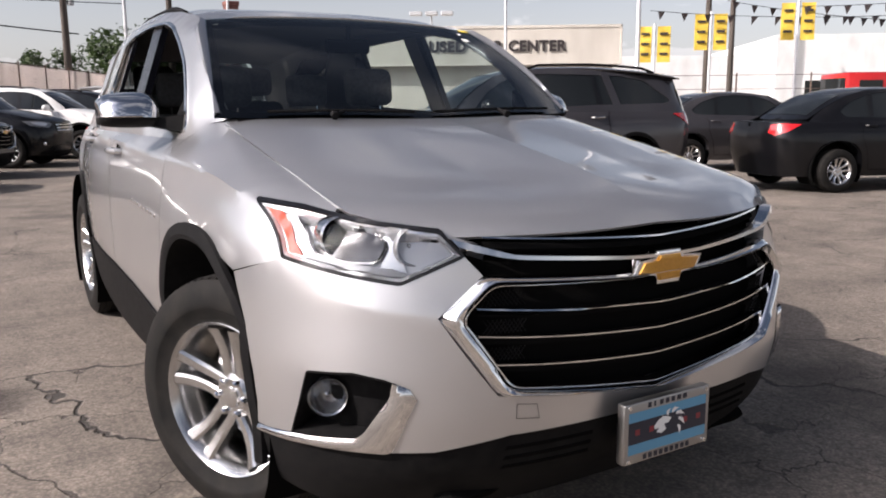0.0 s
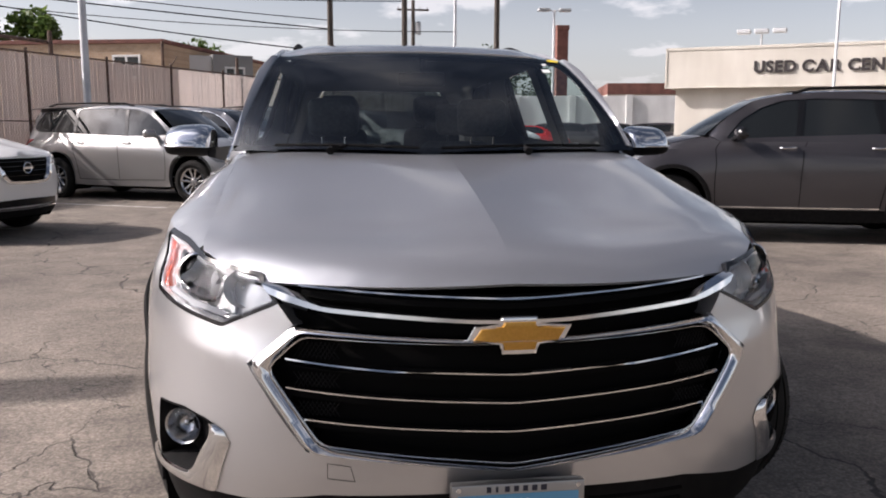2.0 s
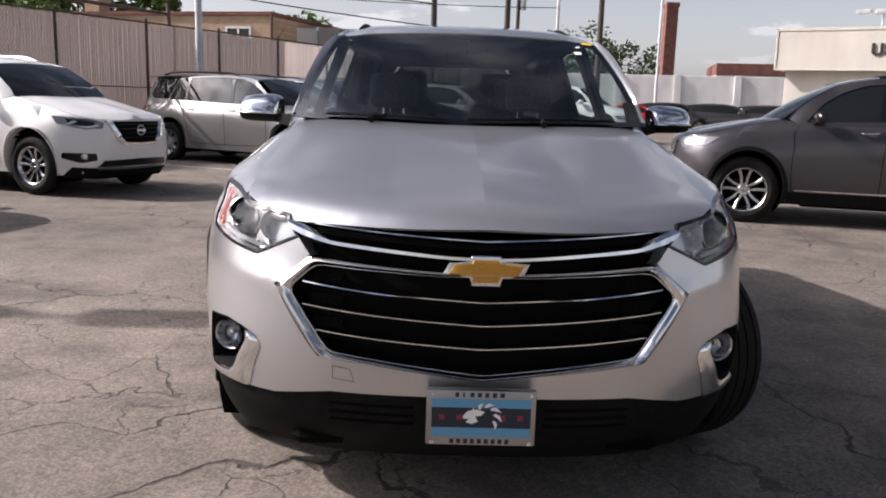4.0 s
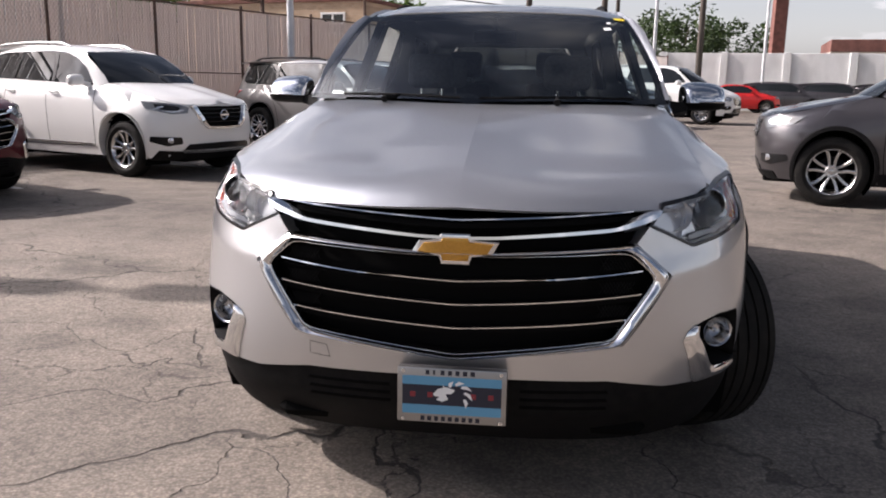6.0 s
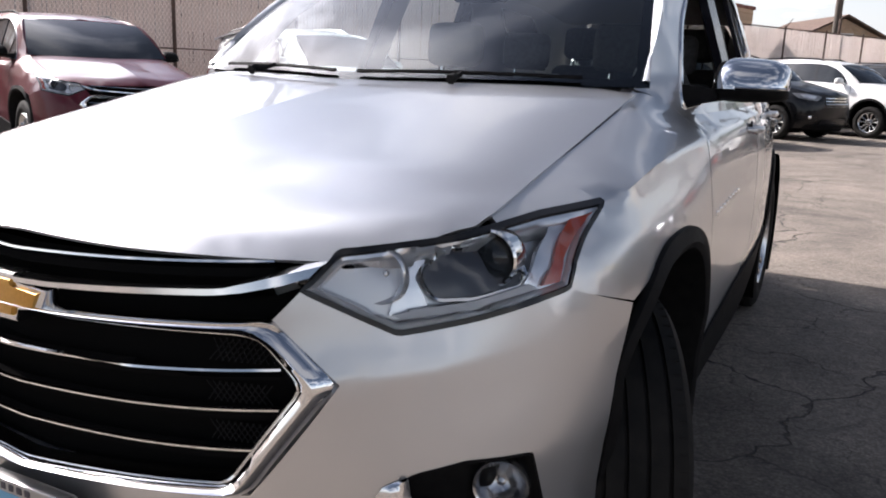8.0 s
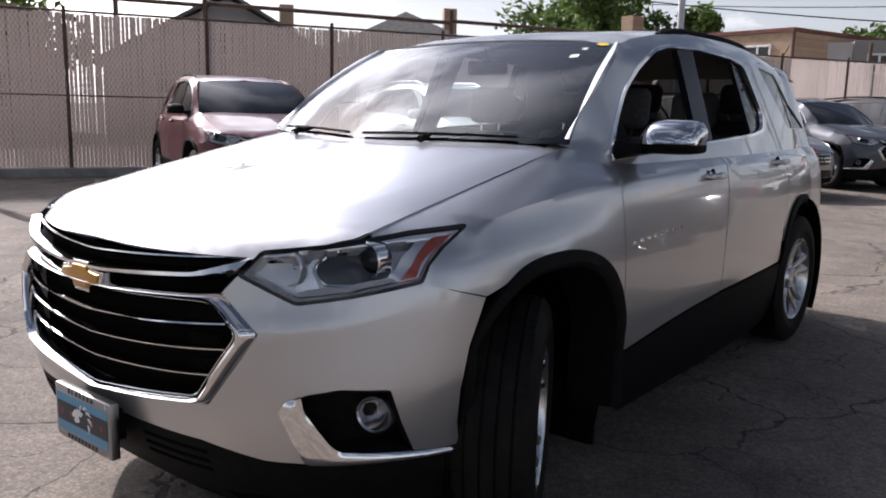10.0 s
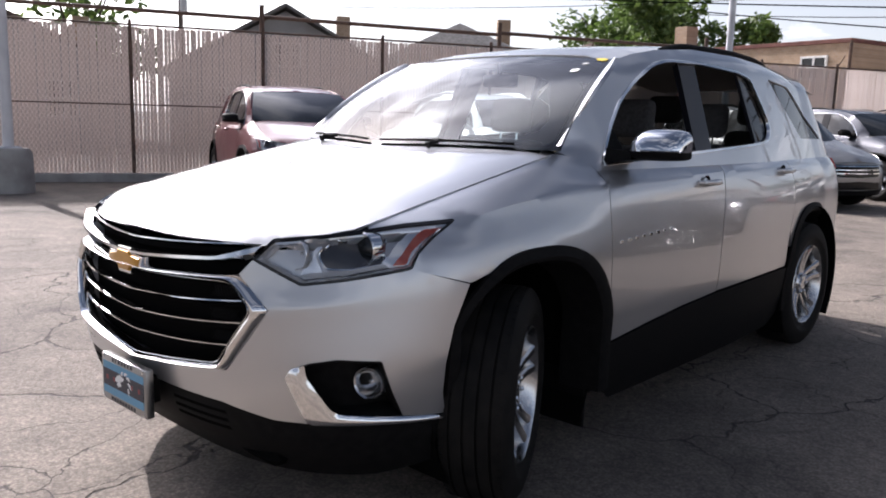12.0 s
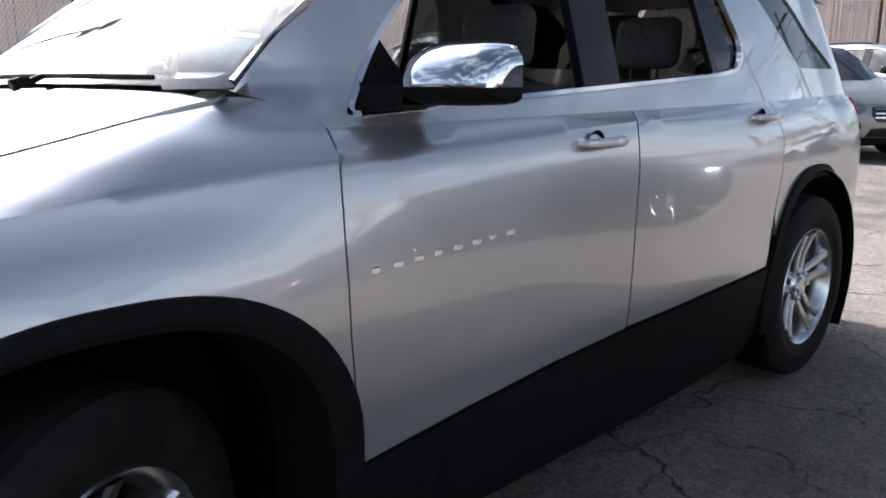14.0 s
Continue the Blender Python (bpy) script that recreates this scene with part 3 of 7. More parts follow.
def build_suv(name, label, m, body_paint, B, fine=True, steer=0.0, group="", front=True):
    """The silver car's kind: each panel, lamp and trim a part of its own."""
    st = .032 if fine else .07
    car = thing(name, label, "car", m, group)
    AX, AY = B.ax, B.ay
    lamp = [AX(.562, .932), AX(.703, .864), AX(.803, .882), AY(-.496, .912), AY(-.466, .957), AY(-.397, 1.0), AY(-.297, 1.051), AY(-.46, 1.039), AX(.784, 1.026), AX(.60, .995)]
    lamp_tail = [AX(.784, 1.026)]
    hexa = [(0, .524), (.499, .578), (.638, .785), (.525, .884), (.128, .864), (0, .860)]
    hexi = [(0, .547), (.458, .603), (.578, .782), (.500, .853), (.128, .843), (0, .841)]
    arch_f, arch_r = (.085, .445, .49), (B.axles[1] - .02, .43, .485)

    def two(nm, mt, outer, fn=None, holes=(), step=st, flange=.012, out=(1, -.3, 0), lift=0.0, lab="", skip=None, parent=car, lines=()):
        obs = []
        for mir in (False, True):
            bm = bmesh.new()
            sheet(bm, fn or B.at, outer, holes, step, flange, out, lift, mir, skip, lines)
            obs.append(part(nm, bm, mt, parent, lab))
        return obs

    # front bumper, in one piece from arch to arch
    notch = [AY(-.43, .432), AY(-.53, .447), AY(-.575, .54), AY(-.605, .634), AX(.81, .643), AX(.75, .630), AX(.712, .612), AX(.698, .575), AX(.742, .432)]
    low = [AX(.64, .434), AX(.46, .466), AX(.33, .467), AX(0, .468)]
    bump = [AX(x, z) for x, z in hexa[:4]] + lamp[:4] + [AY(-.30, .850), AY(-.365, .72), AY(-.395, .60), AY(-.395, .50), AY(-.375, .43)] + notch + low
    bm = bmesh.new()
    fold = [(y, .785 + .075 * ease(-.95, -.35, y)) for y in [-.82 + .044 * k for k in range(11)]]
    folds = [[AY(y, z + o) for y, z in fold] for o in (-.008, .006)] if fine and B.ridge else ()
    for mir in (False, True):
        sheet(bm, B.at, bump, (), st, .085, (.5, -1, 0), 0, mir, lambda c: abs(c.x) < .004, folds)
    bmesh.ops.remove_doubles(bm, verts=[v for v in bm.verts if abs(v.co.x) < .004 and .474 < v.co.z < .518 and v.co.y < -.90], dist=.004)
    bumper = part("front_bumper", bm, body_paint, car)
    # black lower valance with an air slot
    val = [AX(0, .21 + .0256 * k) for k in range(11)] + [AX(.33, .465), AX(.46, .463), AX(.64, .432), AX(.745, .430), AY(-.37, .412), AY(-.36, .25), AX(.80, .215), AX(.5, .20), AX(0, .20)]
    bm = bmesh.new()
    for mir in (False, True):
        sheet(bm, B.at, val, (), st, .03, (.5, -1, 0), -.006, mir, lambda c: abs(c.x) < .004)
    part("lower_valance", bm, TRIM, car, "matt black lower bumper valance")
    bm = bmesh.new()
    for mir in (False, True):
        sheet(bm, B.at, [AX(0, .50 - .02 * k) for k in range(11)] + [AX(.6, .30), AX(.6, .50)], (), .08, 0, (.5, -1, 0), -.05, mir)
        sheet(bm, B.at, [AX(0, .965 - .0435 * k) for k in range(11)] + [AX(.50, .55), AX(.628, .785), AX(.60, .93), AX(.62, .985)], (), .06, 0, (.5, -1, 0), -.055, mir)
    part("grille_backing", bm, VOID, car)
    for k in range(3):
        bm = bmesh.new()
        z = .355 + .03 * k
        add_ribbon(bm, B.front, [(.2, z), (.35, z), (.47, z)], [(.2, z + .016), (.35, z + .016), (.46, z + .016)], 12, .006, -.010)
        part("lower_grille_bar", fixed(bm), VOID, car)
        bm = bmesh.new()
        add_ribbon(bm, B.front, [(-.47, z), (-.35, z), (-.2, z)], [(-.46, z + .016), (-.35, z + .016), (-.2, z + .016)], 12, .006, -.010)
        part("lower_grille_bar", fixed(bm), VOID, car)
    # chrome hexagon
    loops = []
    N = 150 if fine else 70
    ho, hi = [Vector(p) for p in rounded([(*p, .02) for p in both(hexa)[:-1]], .02)], [Vector(p) for p in rounded([(*p, .02) for p in both(hexi)[:-1]], .02)]
    ho, hi = resample(ho, N), resample(hi, N)
    k0 = min(range(N), key=lambda k: (hi[k] - ho[0]).length)
    hi = hi[k0:] + hi[:k0]
    rows = []
    for t, lift in ((0, -.02), (.02, .004), (.28, .024), (.34, .025), (.72, .010), (.78, .000), (.86, .003), (1, -.03)):
        rows.append([B.front(*p.lerp(q, t)) + Vector((0, -lift, 0)) for p, q in zip(ho, hi)])
    bm = bmesh.new()
    add_loft(bm, rows)
    grille = part("grille_surround", fixed(bm), CHROME, car, "bright chrome hexagonal grille surround", angle=60)
    bm = bmesh.new()
    add_ribbon(bm, B.front, both([(0, .888), (.12, .892), (.47, .914), (.53, .925), (.565, .940)]), both([(0, .910), (.12, .913), (.455, .938), (.55, .972), (.596, .984)]), 60, .030, -.006, .30)
    part("chrome_bar", fixed(bm), CHROME, grille, angle=60)
    for (x0, z0), (x1, z1) in (((0, .950), (.514, .978)), ((0, .771), (.548, .806)), ((0, .697), (.548, .735)), ((0, .622), (.508, .659))):
        bm = bmesh.new()
        c = lambda t, o: (x0 + (x1 - x0) * t, z0 + (z1 - z0) * (.75 * t + .25 * t * t) + o)
        add_ribbon(bm, B.front, both([c(t / 6, -.0035) for t in range(7)]), both([c(t / 6, .0035) for t in range(7)]), 40, .006, -.012)
        part("grille_slat", fixed(bm), CHROME, grille, "slim chrome grille slat")
        bm = bmesh.new()
        add_ribbon(bm, B.front, both([c(t / 6, -.030) for t in range(7)]), both([c(t / 6, -.004) for t in range(7)]), 30, .014, -.036)
        part("grille_louvre", fixed(bm), VOID, grille)
    # honeycomb mesh behind the ends of the slats
    if fine:
        for sx in (-1, 1):
            for zc_ in (.825, .755, .683):
                bm = bmesh.new()
                for k in range(9):
                    for tilt_ in (-1, 1):
                        xa = .43 + .0105 * k
                        add_tube(bm, [B.front(sx * (xa - .012 * tilt_), zc_ - .020) + Vector((0, .026, 0)), B.front(sx * (xa + .012 * tilt_), zc_ + .016) + Vector((0, .026, 0))], .0013, 4)
                part("grille_mesh", fixed(bm), TRIM, grille, "black honeycomb grille mesh")
    # emblem
    emb = [(-.128, .858), (-.106, .894), (-.044, .894), (-.044, .914), (.044, .914), (.044, .894), (.128, .894), (.106, .852), (.044, .852), (.044, .824), (-.044, .824), (-.044, .852)]
    yy = B.front(0, .87).y
    bm = bmesh.new()
    add_prism(bm, [Vector((x * (1.0), yy + .012, z)) for x, z in emb], (0, -.032, 0), .004)
    e = part("emblem", fixed(bm), CHROME, car, "gold cross-shaped emblem in a chrome rim", angle=25)
    bm = bmesh.new()
    add_prism(bm, [Vector((x * .86, yy - .012, .869 + (z - .869) * .74)) for x, z in emb], (0, -.014, 0), .003)
    part("emblem_face", fixed(bm), GOLD, e, "gold emblem face", angle=25)
    # headlamps, fog lamps
    for mir in (False, True):
        s = -1 if mir else 1
        bm = bmesh.new()
        sheet(bm, B.at, lamp, (), st * 1.1, 0, (1, -1, 0), -.002, mir)
        hl = part("headlamp_lens", bm, LENS, car, "clear headlamp lens")
        n = 110 if fine else 60
        a = resample(lamp, n)
        turn = 1 if sum(p.x * q.y - q.x * p.y for p, q in zip(a, a[1:] + a[:1])) > 0 else -1

        def inset(loop, d):
            k = len(loop)
            out = []
            for i, p in enumerate(loop):
                tg = loop[(i + 1) % k] - loop[i - 1]
                out.append(p + Vector((-tg.y, tg.x)).normalized() * (d * turn))
            return out

        def band(loop, steps, nm, mt, lab="", parent=hl):
            rows = []
            for d, l in steps:
                row = []
                for q in inset(loop, d):
                    e = 2e-3
                    w = B.at(*q)
                    g = (B.at(q.x + e, q.y) - B.at(q.x - e, q.y)).cross(B.at(q.x, q.y + e) - B.at(q.x, q.y - e)).normalized()
                    g = g if g.dot(Vector((1, -1, .3))) > 0 else -g
                    w = w + g * l
                    row.append(Vector((w.x * s, w.y, w.z)))
                rows.append(row)
            bm = bmesh.new()
            add_loft(bm, rows)
            return part(nm, fixed(bm), mt, parent, lab)

        def plate_of(loop, lift, nm, mt, lab="", fl=.012):
            bm = bmesh.new()
            sheet(bm, B.at, loop, (), .03, fl, (1, -1, 0), lift, mir)
            return part(nm, bm, mt, hl, lab)
        band(a, ((-.003, -.02), (-.003, .001), (.006, .001), (.007, -.005)), "lamp_seal", GLOSS)
        band(a, ((.006, -.004), (.011, -.007), (.015, -.014), (.018, -.045)), "lamp_rim", REFLECTOR, "silver rim inside the lens")
        plate_of(inset(a, .008), -.045, "lamp_housing", HOUSING, "", 0)
        dark = rounded([AX(.738, 1.004), AX(.722, .96), AX(.748, .917), AX(.80, .915), AY(-.57, .932), AY(-.52, 1.022), AX(.78, 1.014)], .02)
        if turn < 0 < sum(p.x * q.y - q.x * p.y for p, q in zip(dark, dark[1:] + dark[:1])):
            dark = dark[::-1]
        plate_of(dark, -.036, "lamp_bowl", SMOKE, "black inner bowl round the projector")
        band(resample(dark, 60), ((-.007, -.036), (-.004, -.024), (.001, -.026), (.003, -.036)), "lamp_bezel", CHROME)
        plate_of([AY(-.318, 1.043), AY(-.45, 1.031), AY(-.505, .995), AY(-.590, .918), AY(-.503, .920), AY(-.473, .962), AY(-.404, 1.004)], -.016, "lamp_bezel", REFLECTOR)
        plate_of(rounded([AY(-.330, 1.040), AY(-.415, 1.030), AY(-.462, 1.0), AY(-.548, .924), AY(-.508, .926), AY(-.480, .966), AY(-.410, 1.006)], .006), -.009, "turn_signal", AMBER, "orange-red side reflector")
        plate_of(rounded([AX(.694, .894), AX(.706, .887), AX(.80, .900), AY(-.555, .921), AY(-.572, .931), AX(.80, .912), AX(.715, .902)], .004), -.012, "light_guide", GUIDE, "milky strip of the running light")
        plate_of([AX(.712, 1.002), AX(.722, 1.004), AX(.718, .955), AX(.742, .905), AX(.690, .898), AX(.700, .95)], -.032, "reflector_wing", REFLECTOR)
        p = B.at(*AX(.650, .955))
        bm = bmesh.new()
        add_lathe(bm, [(.012, .051), (-.004, .049), (.002, .045), (.022, .038), (.036, .020), (.040, .008), (.016, .006), (.014, .001)], 28, "y", (p.x * s, p.y + .040, .950))
        part("lamp_bowl", fixed(bm), REFLECTOR, hl, "silver reflector bowl of a headlamp")
        p = B.at(*AX(.792, .965))
        o = Vector(((p.x - .012) * s, p.y + .072, .968))
        bm = bmesh.new()
        add_lathe(bm, [(.03, .052), (-.016, .053), (-.020, .049), (-.014, .044), (.0, .041)], 32, "y", o)
        pr = part("projector", fixed(bm), CHROME, hl, "round projector with a chrome ring")
        bm = bmesh.new()
        add_lathe(bm, [(.0, .042), (-.016, .036), (-.026, .022), (-.030, .0005)], 32, "y", o)
        part("projector_lens", fixed(bm), DARKGLASS, pr)
        # fog lamp in its recess
        bm = bmesh.new()
        sheet(bm, B.at, [AY(-.50, .43), AY(-.585, .655), AX(.81, .66), AX(.70, .63), AX(.685, .56), AX(.735, .42)], (), .05, 0, (1, -1, 0), -.082, mir)
        fg = part("fog_recess", bm, TRIM, car)
        hole = resample([Vector(p) for p in notch[1:]], 70)
        if (sum(p.x * q.y - q.x * p.y for p, q in zip(hole, hole[1:] + hole[:1])) > 0) != (turn > 0):
            hole = hole[::-1]
        band(hole, ((-.001, .0008), (.004, .0008), (.006, -.004), (.012, -.084)), "fog_wall", TRIM, "", fg)
        bm = bmesh.new()
        add_ribbon(bm, B.at, [AX(.724, .620), AX(.702, .608), AX(.686, .578), AX(.730, .436), AX(.744, .427), AY(-.60, .424), AY(-.39, .412)],
                   [AX(.737, .624), AX(.740, .606), AX(.742, .585), AX(.792, .482), AX(.808, .466), AY(-.56, .449), AY(-.378, .428)], 44, .010, .002, .3)
        for v in bm.verts:
            v.co.x *= s
        fixed(bm)
        part("fog_trim", bm, CHROME, fg, "chrome trim round the fog lamp's pocket", angle=60)
        p = B.at(*AX(.862, .555))
        o = Matrix.Translation(((p.x - .035) * s, p.y + .062, .553)) @ Matrix.Rotation(s * .33, 4, "Z")
        bm = bmesh.new()
        add_lathe(bm, [(.04, .050), (-.02, .054), (-.028, .051), (-.024, .046), (-.004, .041), (.012, .026), (.018, .009), (-.006, .008), (-.010, .001)], 28, "y")
        bmesh.ops.transform(bm, matrix=o, verts=bm.verts)
        fl = part("fog_lamp", fixed(bm), FOGBOWL, fg, "round glass fog lamp")
        bm = bmesh.new()
        add_lathe(bm, [(-.022, .047), (-.032, .036), (-.038, .018), (-.039, .0005)], 28, "y")
        bmesh.ops.transform(bm, matrix=o, verts=bm.verts)
        part("fog_lens", fixed(bm), LENS, fl)
    # hood
    lip = [(0, -.934), (.3, -.941), (.6, -.942), (.69, -.922), (.762, -.868)]
    hood_edge = [(x, keyed(lip, x) + .15 * (x / .6) ** 2.2) for x in [.762 * k / 24 for k in range(25)]]
    outline = [Vector(p) for p in hood_edge] + [Vector((.771, y)) for y in (-.55, -.3, 0, .25)] + [Vector((.770, .40)), Vector((.748, .435)), Vector((.5, .315)), Vector((.25, .238)), Vector((0, .215))]
    bm = bmesh.new()
    for mir in (False, True):
        sheet(bm, B.top, outline, (), st, .010, (0, 0, 1), 0, mir, lambda c: abs(c.x) < .004)
    bmesh.ops.remove_doubles(bm, verts=[v for v in bm.verts if abs(v.co.x) < .004 and -.922 < v.co.y < .205], dist=.004)
    for e in bm.edges:
        if all(abs(v.co.x) < .002 for v in e.verts):
            e.smooth = False
    part("hood", bm, body_paint, car)
    # cowl and screen
    bm = bmesh.new()
    add_loft(bm, [[B.pane(u / 12, .06) + Vector((0, .02, -.012)) for u in range(-11, 12)], [B.pane(u / 12, 0) + Vector((0, -.05, -.03)) for u in range(-11, 12)], [B.pane(u / 12, 0) + Vector((0, -.08, -.08)) for u in range(-11, 12)]], closed=False)
    part("cowl", fixed(bm), TRIM, car)
    bm = bmesh.new()
    sheet(bm, B.pane, [(-1, 0), (1, 0), (1, .99), (-1, .99)], (), .08, 0, (0, -1, 1))
    ws = part("windscreen", bm, WINDSCREEN if fine else DARKGLASS, car, "clear laminated windscreen")
    if fine:
        bm = bmesh.new()
        rim = [(-1, 0), (1, 0), (1, .99), (-1, .99)]
        inner = rounded([(-.955, .05), (.955, .05), (.955, .93), (-.955, .93)], .05)
        sheet(bm, B.pane, rim, [inner], .08, 0, (0, -1, 1), -.004)
        part("screen_border", bm, GLOSS, ws)
    # fenders, doors, quarters
    clad = [(2.56, .572), (2.1, .576), (1.545, .570), (1.2, .552), (.9, .526), (.56, .490)]
    hood_line = [(y, keyed(B.edge, y) - .002) for y in (-.55, -.4, -.25, -.1, .05, .2, .32, .39)]
    seam_keys = [(.50, .572), (.68, .549), (.825, .540), (.94, .542), (1.055, .550), (1.108, .557), (1.148, .572), (1.182, .592)]
    seam = [(keyed(seam_keys, z), z) for z in (1.182, 1.15, 1.11, 1.07, 1.03, .99, .95, .90, .84, .78, .70, .60)]
    CW = B.cw
    yl = B.at(*lamp_tail[0]).y
    fender = [CW(yl, 1.026)] + [CW(*p) for p in hood_line] + [CW(.43, 1.245), CW(.50, 1.235), CW(.57, 1.21)] + [CW(*p) for p in seam] + [CW(*p) for p in arc(*arch_f, 14, 124)] + [CW(-.295, .853), CW(-.496, .912), CW(-.466, .957), CW(-.397, 1.0), CW(-.297, 1.051), CW(-.46, 1.039)]
    crease = lambda fn, a, b, o: [fn(a + (b - a) * k / 30, keyed(B.crease, a + (b - a) * k / 30) + o) for k in range(31)]
    two("front_fender", body_paint, fender, B.crown, step=.024 if fine else st, lines=[crease(CW, -.22, .60, o) for o in (-.016, 0, .010)] if fine else ())
    keep = lambda c: 1.178 < c.z < 1.19
    fd = [AY(y + .0045, z) for y, z in seam] + [AY(.575, .492)] + [AY(y, z) for y, z in clad[::-1][1:4]] + [AY(1.546, .62), AY(1.56, .9), AY(1.585, 1.035), AY(1.655, 1.182)]
    doors = two("front_door", body_paint, fd, skip=keep, lines=[crease(AY, .61, 1.64, o) for o in (-.014, .004)] if fine else ())
    rd = [AY(1.552, .574), AY(2.1, .580), AY(2.555, .576), AY(2.545, .66), AY(2.565, .78), AY(2.63, .93), AY(2.66, 1.05), AY(2.67, 1.182), AY(1.662, 1.182), AY(1.592, 1.035), AY(1.567, .9), AY(1.553, .62)]
    rdoors = two("rear_door", body_paint, rd, skip=keep, lines=[crease(AY, 1.68, 2.65, o) for o in (-.014, .004)] if fine else ())
    qp = [AY(2.677, 1.182), AY(2.667, 1.05), AY(2.637, .93), AY(2.575, .78)] + [AY(*p) for p in arc(*arch_r, 150, 6)] + [AY(3.62, .47), AY(4.0, .47), AY(4.08, .8), AY(4.06, 1.0), AY(3.94, 1.182)]
    two("rear_quarter", body_paint, qp, skip=keep)
    # side frame above the belt, with the window openings
    dlo = rounded([(.652, 1.203, .02), (.745, 1.339), (.879, 1.472), (1.036, 1.565), (1.229, 1.648), (1.40, 1.680), (1.72, 1.688), (2.22, 1.673, .03), (2.41, 1.645, .04), (2.545, 1.385, .05), (2.47, 1.298, .05), (2.25, 1.276), (1.4, 1.240)], .06)
    qw = rounded([(2.74, 1.655), (3.17, 1.628), (3.32, 1.54), (3.66, 1.30), (3.17, 1.305)], .03)
    rl = B.rail
    frame_ = [(.594, 1.182), (.57, 1.21), (.50, 1.235), (.43, 1.262), (.56, 1.372), (.72, 1.49), (.87, 1.585), (1.0, 1.652)] + [(y, rl(y)) for y in (1.15, 1.4, 1.8, 2.4, 3.1, 3.6, 3.84)] + [(3.86, 1.5), (3.90, 1.3), (3.94, 1.182), (3.4, 1.182), (2.6, 1.182), (1.6, 1.182)]
    flank = lambda y, z: Vector((B.fx(y, z), y, z))
    two("side_frame", body_paint, frame_, flank, [dlo, qw], st, .014, (1, 0, .3), skip=keep)
    edge_keys = [(1.262, .43), (1.372, .56), (1.49, .72), (1.585, .87), (1.652, 1.0)]
    for mir in (False, True):
        s = -1 if mir else 1
        rows = [[], [], [], []]
        for k in range(15):
            v = .02 + .97 * k / 14
            p = B.pane(1, v)
            z = min(1.652, max(1.262, p.z))
            q = flank(keyed(edge_keys, z), z)
            m2 = p.lerp(q, .5) + Vector((.012, -.012, .008))
            for r, w in zip(rows, (p + Vector((-.012, .004, -.004)), p.lerp(q, .12) + Vector((.006, -.006, .006)), m2, q)):
                r.append(Vector((w.x * s, w.y, w.z)))
        bm = bmesh.new()
        add_loft(bm, rows, closed=False)
        part("windscreen_pillar", fixed(bm), body_paint, car, angle=60)
    # chrome round the side windows
    n = 120 if fine else 60
    for mir in (False, True):
        s = -1 if mir else 1
        a = resample(dlo, n)
        cen = Vector((1.55, 1.45))
        rows = []
        for d, l in ((-.004, -.002), (-.003, .006), (.009, .006), (.012, -.01)):
            row = []
            for i, p in enumerate(a):
                tg = (a[(i + 1) % n] - a[i - 1]).normalized()
                nr = Vector((-tg.y, tg.x))
                if nr.dot(cen - p) < 0:
                    nr = -nr
                q = p + nr * d
                w = flank(q.x, q.y)
                row.append(Vector(((w.x + l) * s, w.y, w.z)))
            rows.append(row)
        bm = bmesh.new()
        add_loft(bm, rows)
        part("window_trim", fixed(bm), CHROME, car, "thin chrome window surround", angle=60)
        bm = bmesh.new()
        sheet(bm, flank, [(1.52, 1.68), (1.70, 1.678), (1.655, 1.255), (1.475, 1.246)], (), .06, .03, (1, 0, 0), -.012, mir)
        part("window_pillar", bm, PILLAR, car)
        bm = bmesh.new()
        sheet(bm, flank, [(2.255, 1.665), (2.29, 1.66), (2.31, 1.282), (2.27, 1.282)], (), .06, .02, (1, 0, 0), -.014, mir)
        part("window_pillar", bm, PILLAR, car)
        bm = bmesh.new()
        sheet(bm, flank, [(.66, 1.205), (.745, 1.335), (.79, 1.375), (.83, 1.30), (.86, 1.215)], (), .06, .02, (1, 0, 0), -.012, mir)
        part("window_pillar", bm, TRIM, car)
        bm = bmesh.new()
        sheet(bm, flank, [(2.28, 1.66), (2.40, 1.635), (2.535, 1.385), (2.46, 1.302), (2.30, 1.282)], (), .08, 0, (1, 0, 0), -.016, mir)
        part("quarter_light", bm, TINTED if fine else DARKGLASS, car, "small fixed pane of the rear door")
        bm = bmesh.new()
        sheet(bm, flank, qw, (), .08, 0, (1, 0, 0), -.008, mir)
        part("quarter_window", bm, DARKGLASS, car, "dark tinted rear quarter window")
        if not fine:
            bm = bmesh.new()
            sheet(bm, flank, dlo, (), .1, 0, (1, 0, 0), -.02, mir)
            part("side_glass", bm, DARKGLASS, car)
    # roof
    ro = [(0, 1.025), (.3, 1.022), (.595, 1.015)] + [(B.fx(y, rl(y)) + .004, y) for y in (1.2, 1.6, 2.2, 2.8, 3.2, 3.44, 3.6, 3.8)] + [(.4, 3.90), (0, 3.93)]
    bm = bmesh.new()
    for mir in (False, True):
        sheet(bm, B.roof_at, ro, (), st * 1.6, .02, (0, 0, 1), 0, mir, lambda c: abs(c.x) < .004)
    bmesh.ops.remove_doubles(bm, verts=[v for v in bm.verts if abs(v.co.x) < .004], dist=.004)
    part("roof", bm, body_paint, car)
    for s in (-1, 1):
        bm = bmesh.new()
        ys = [1.55 + .1 * k for k in range(17)]
        add_tube(bm, [B.roof_at((B.fx(y, rl(y)) - .05) * s, y) + Vector((0, 0, .026 * min(1, 4 * min(y - 1.54, 3.16 - y)) - .006)) for y in ys], .015, 8)
        part("roof_rail", fixed(bm), TRIM, car, "black roof rail")
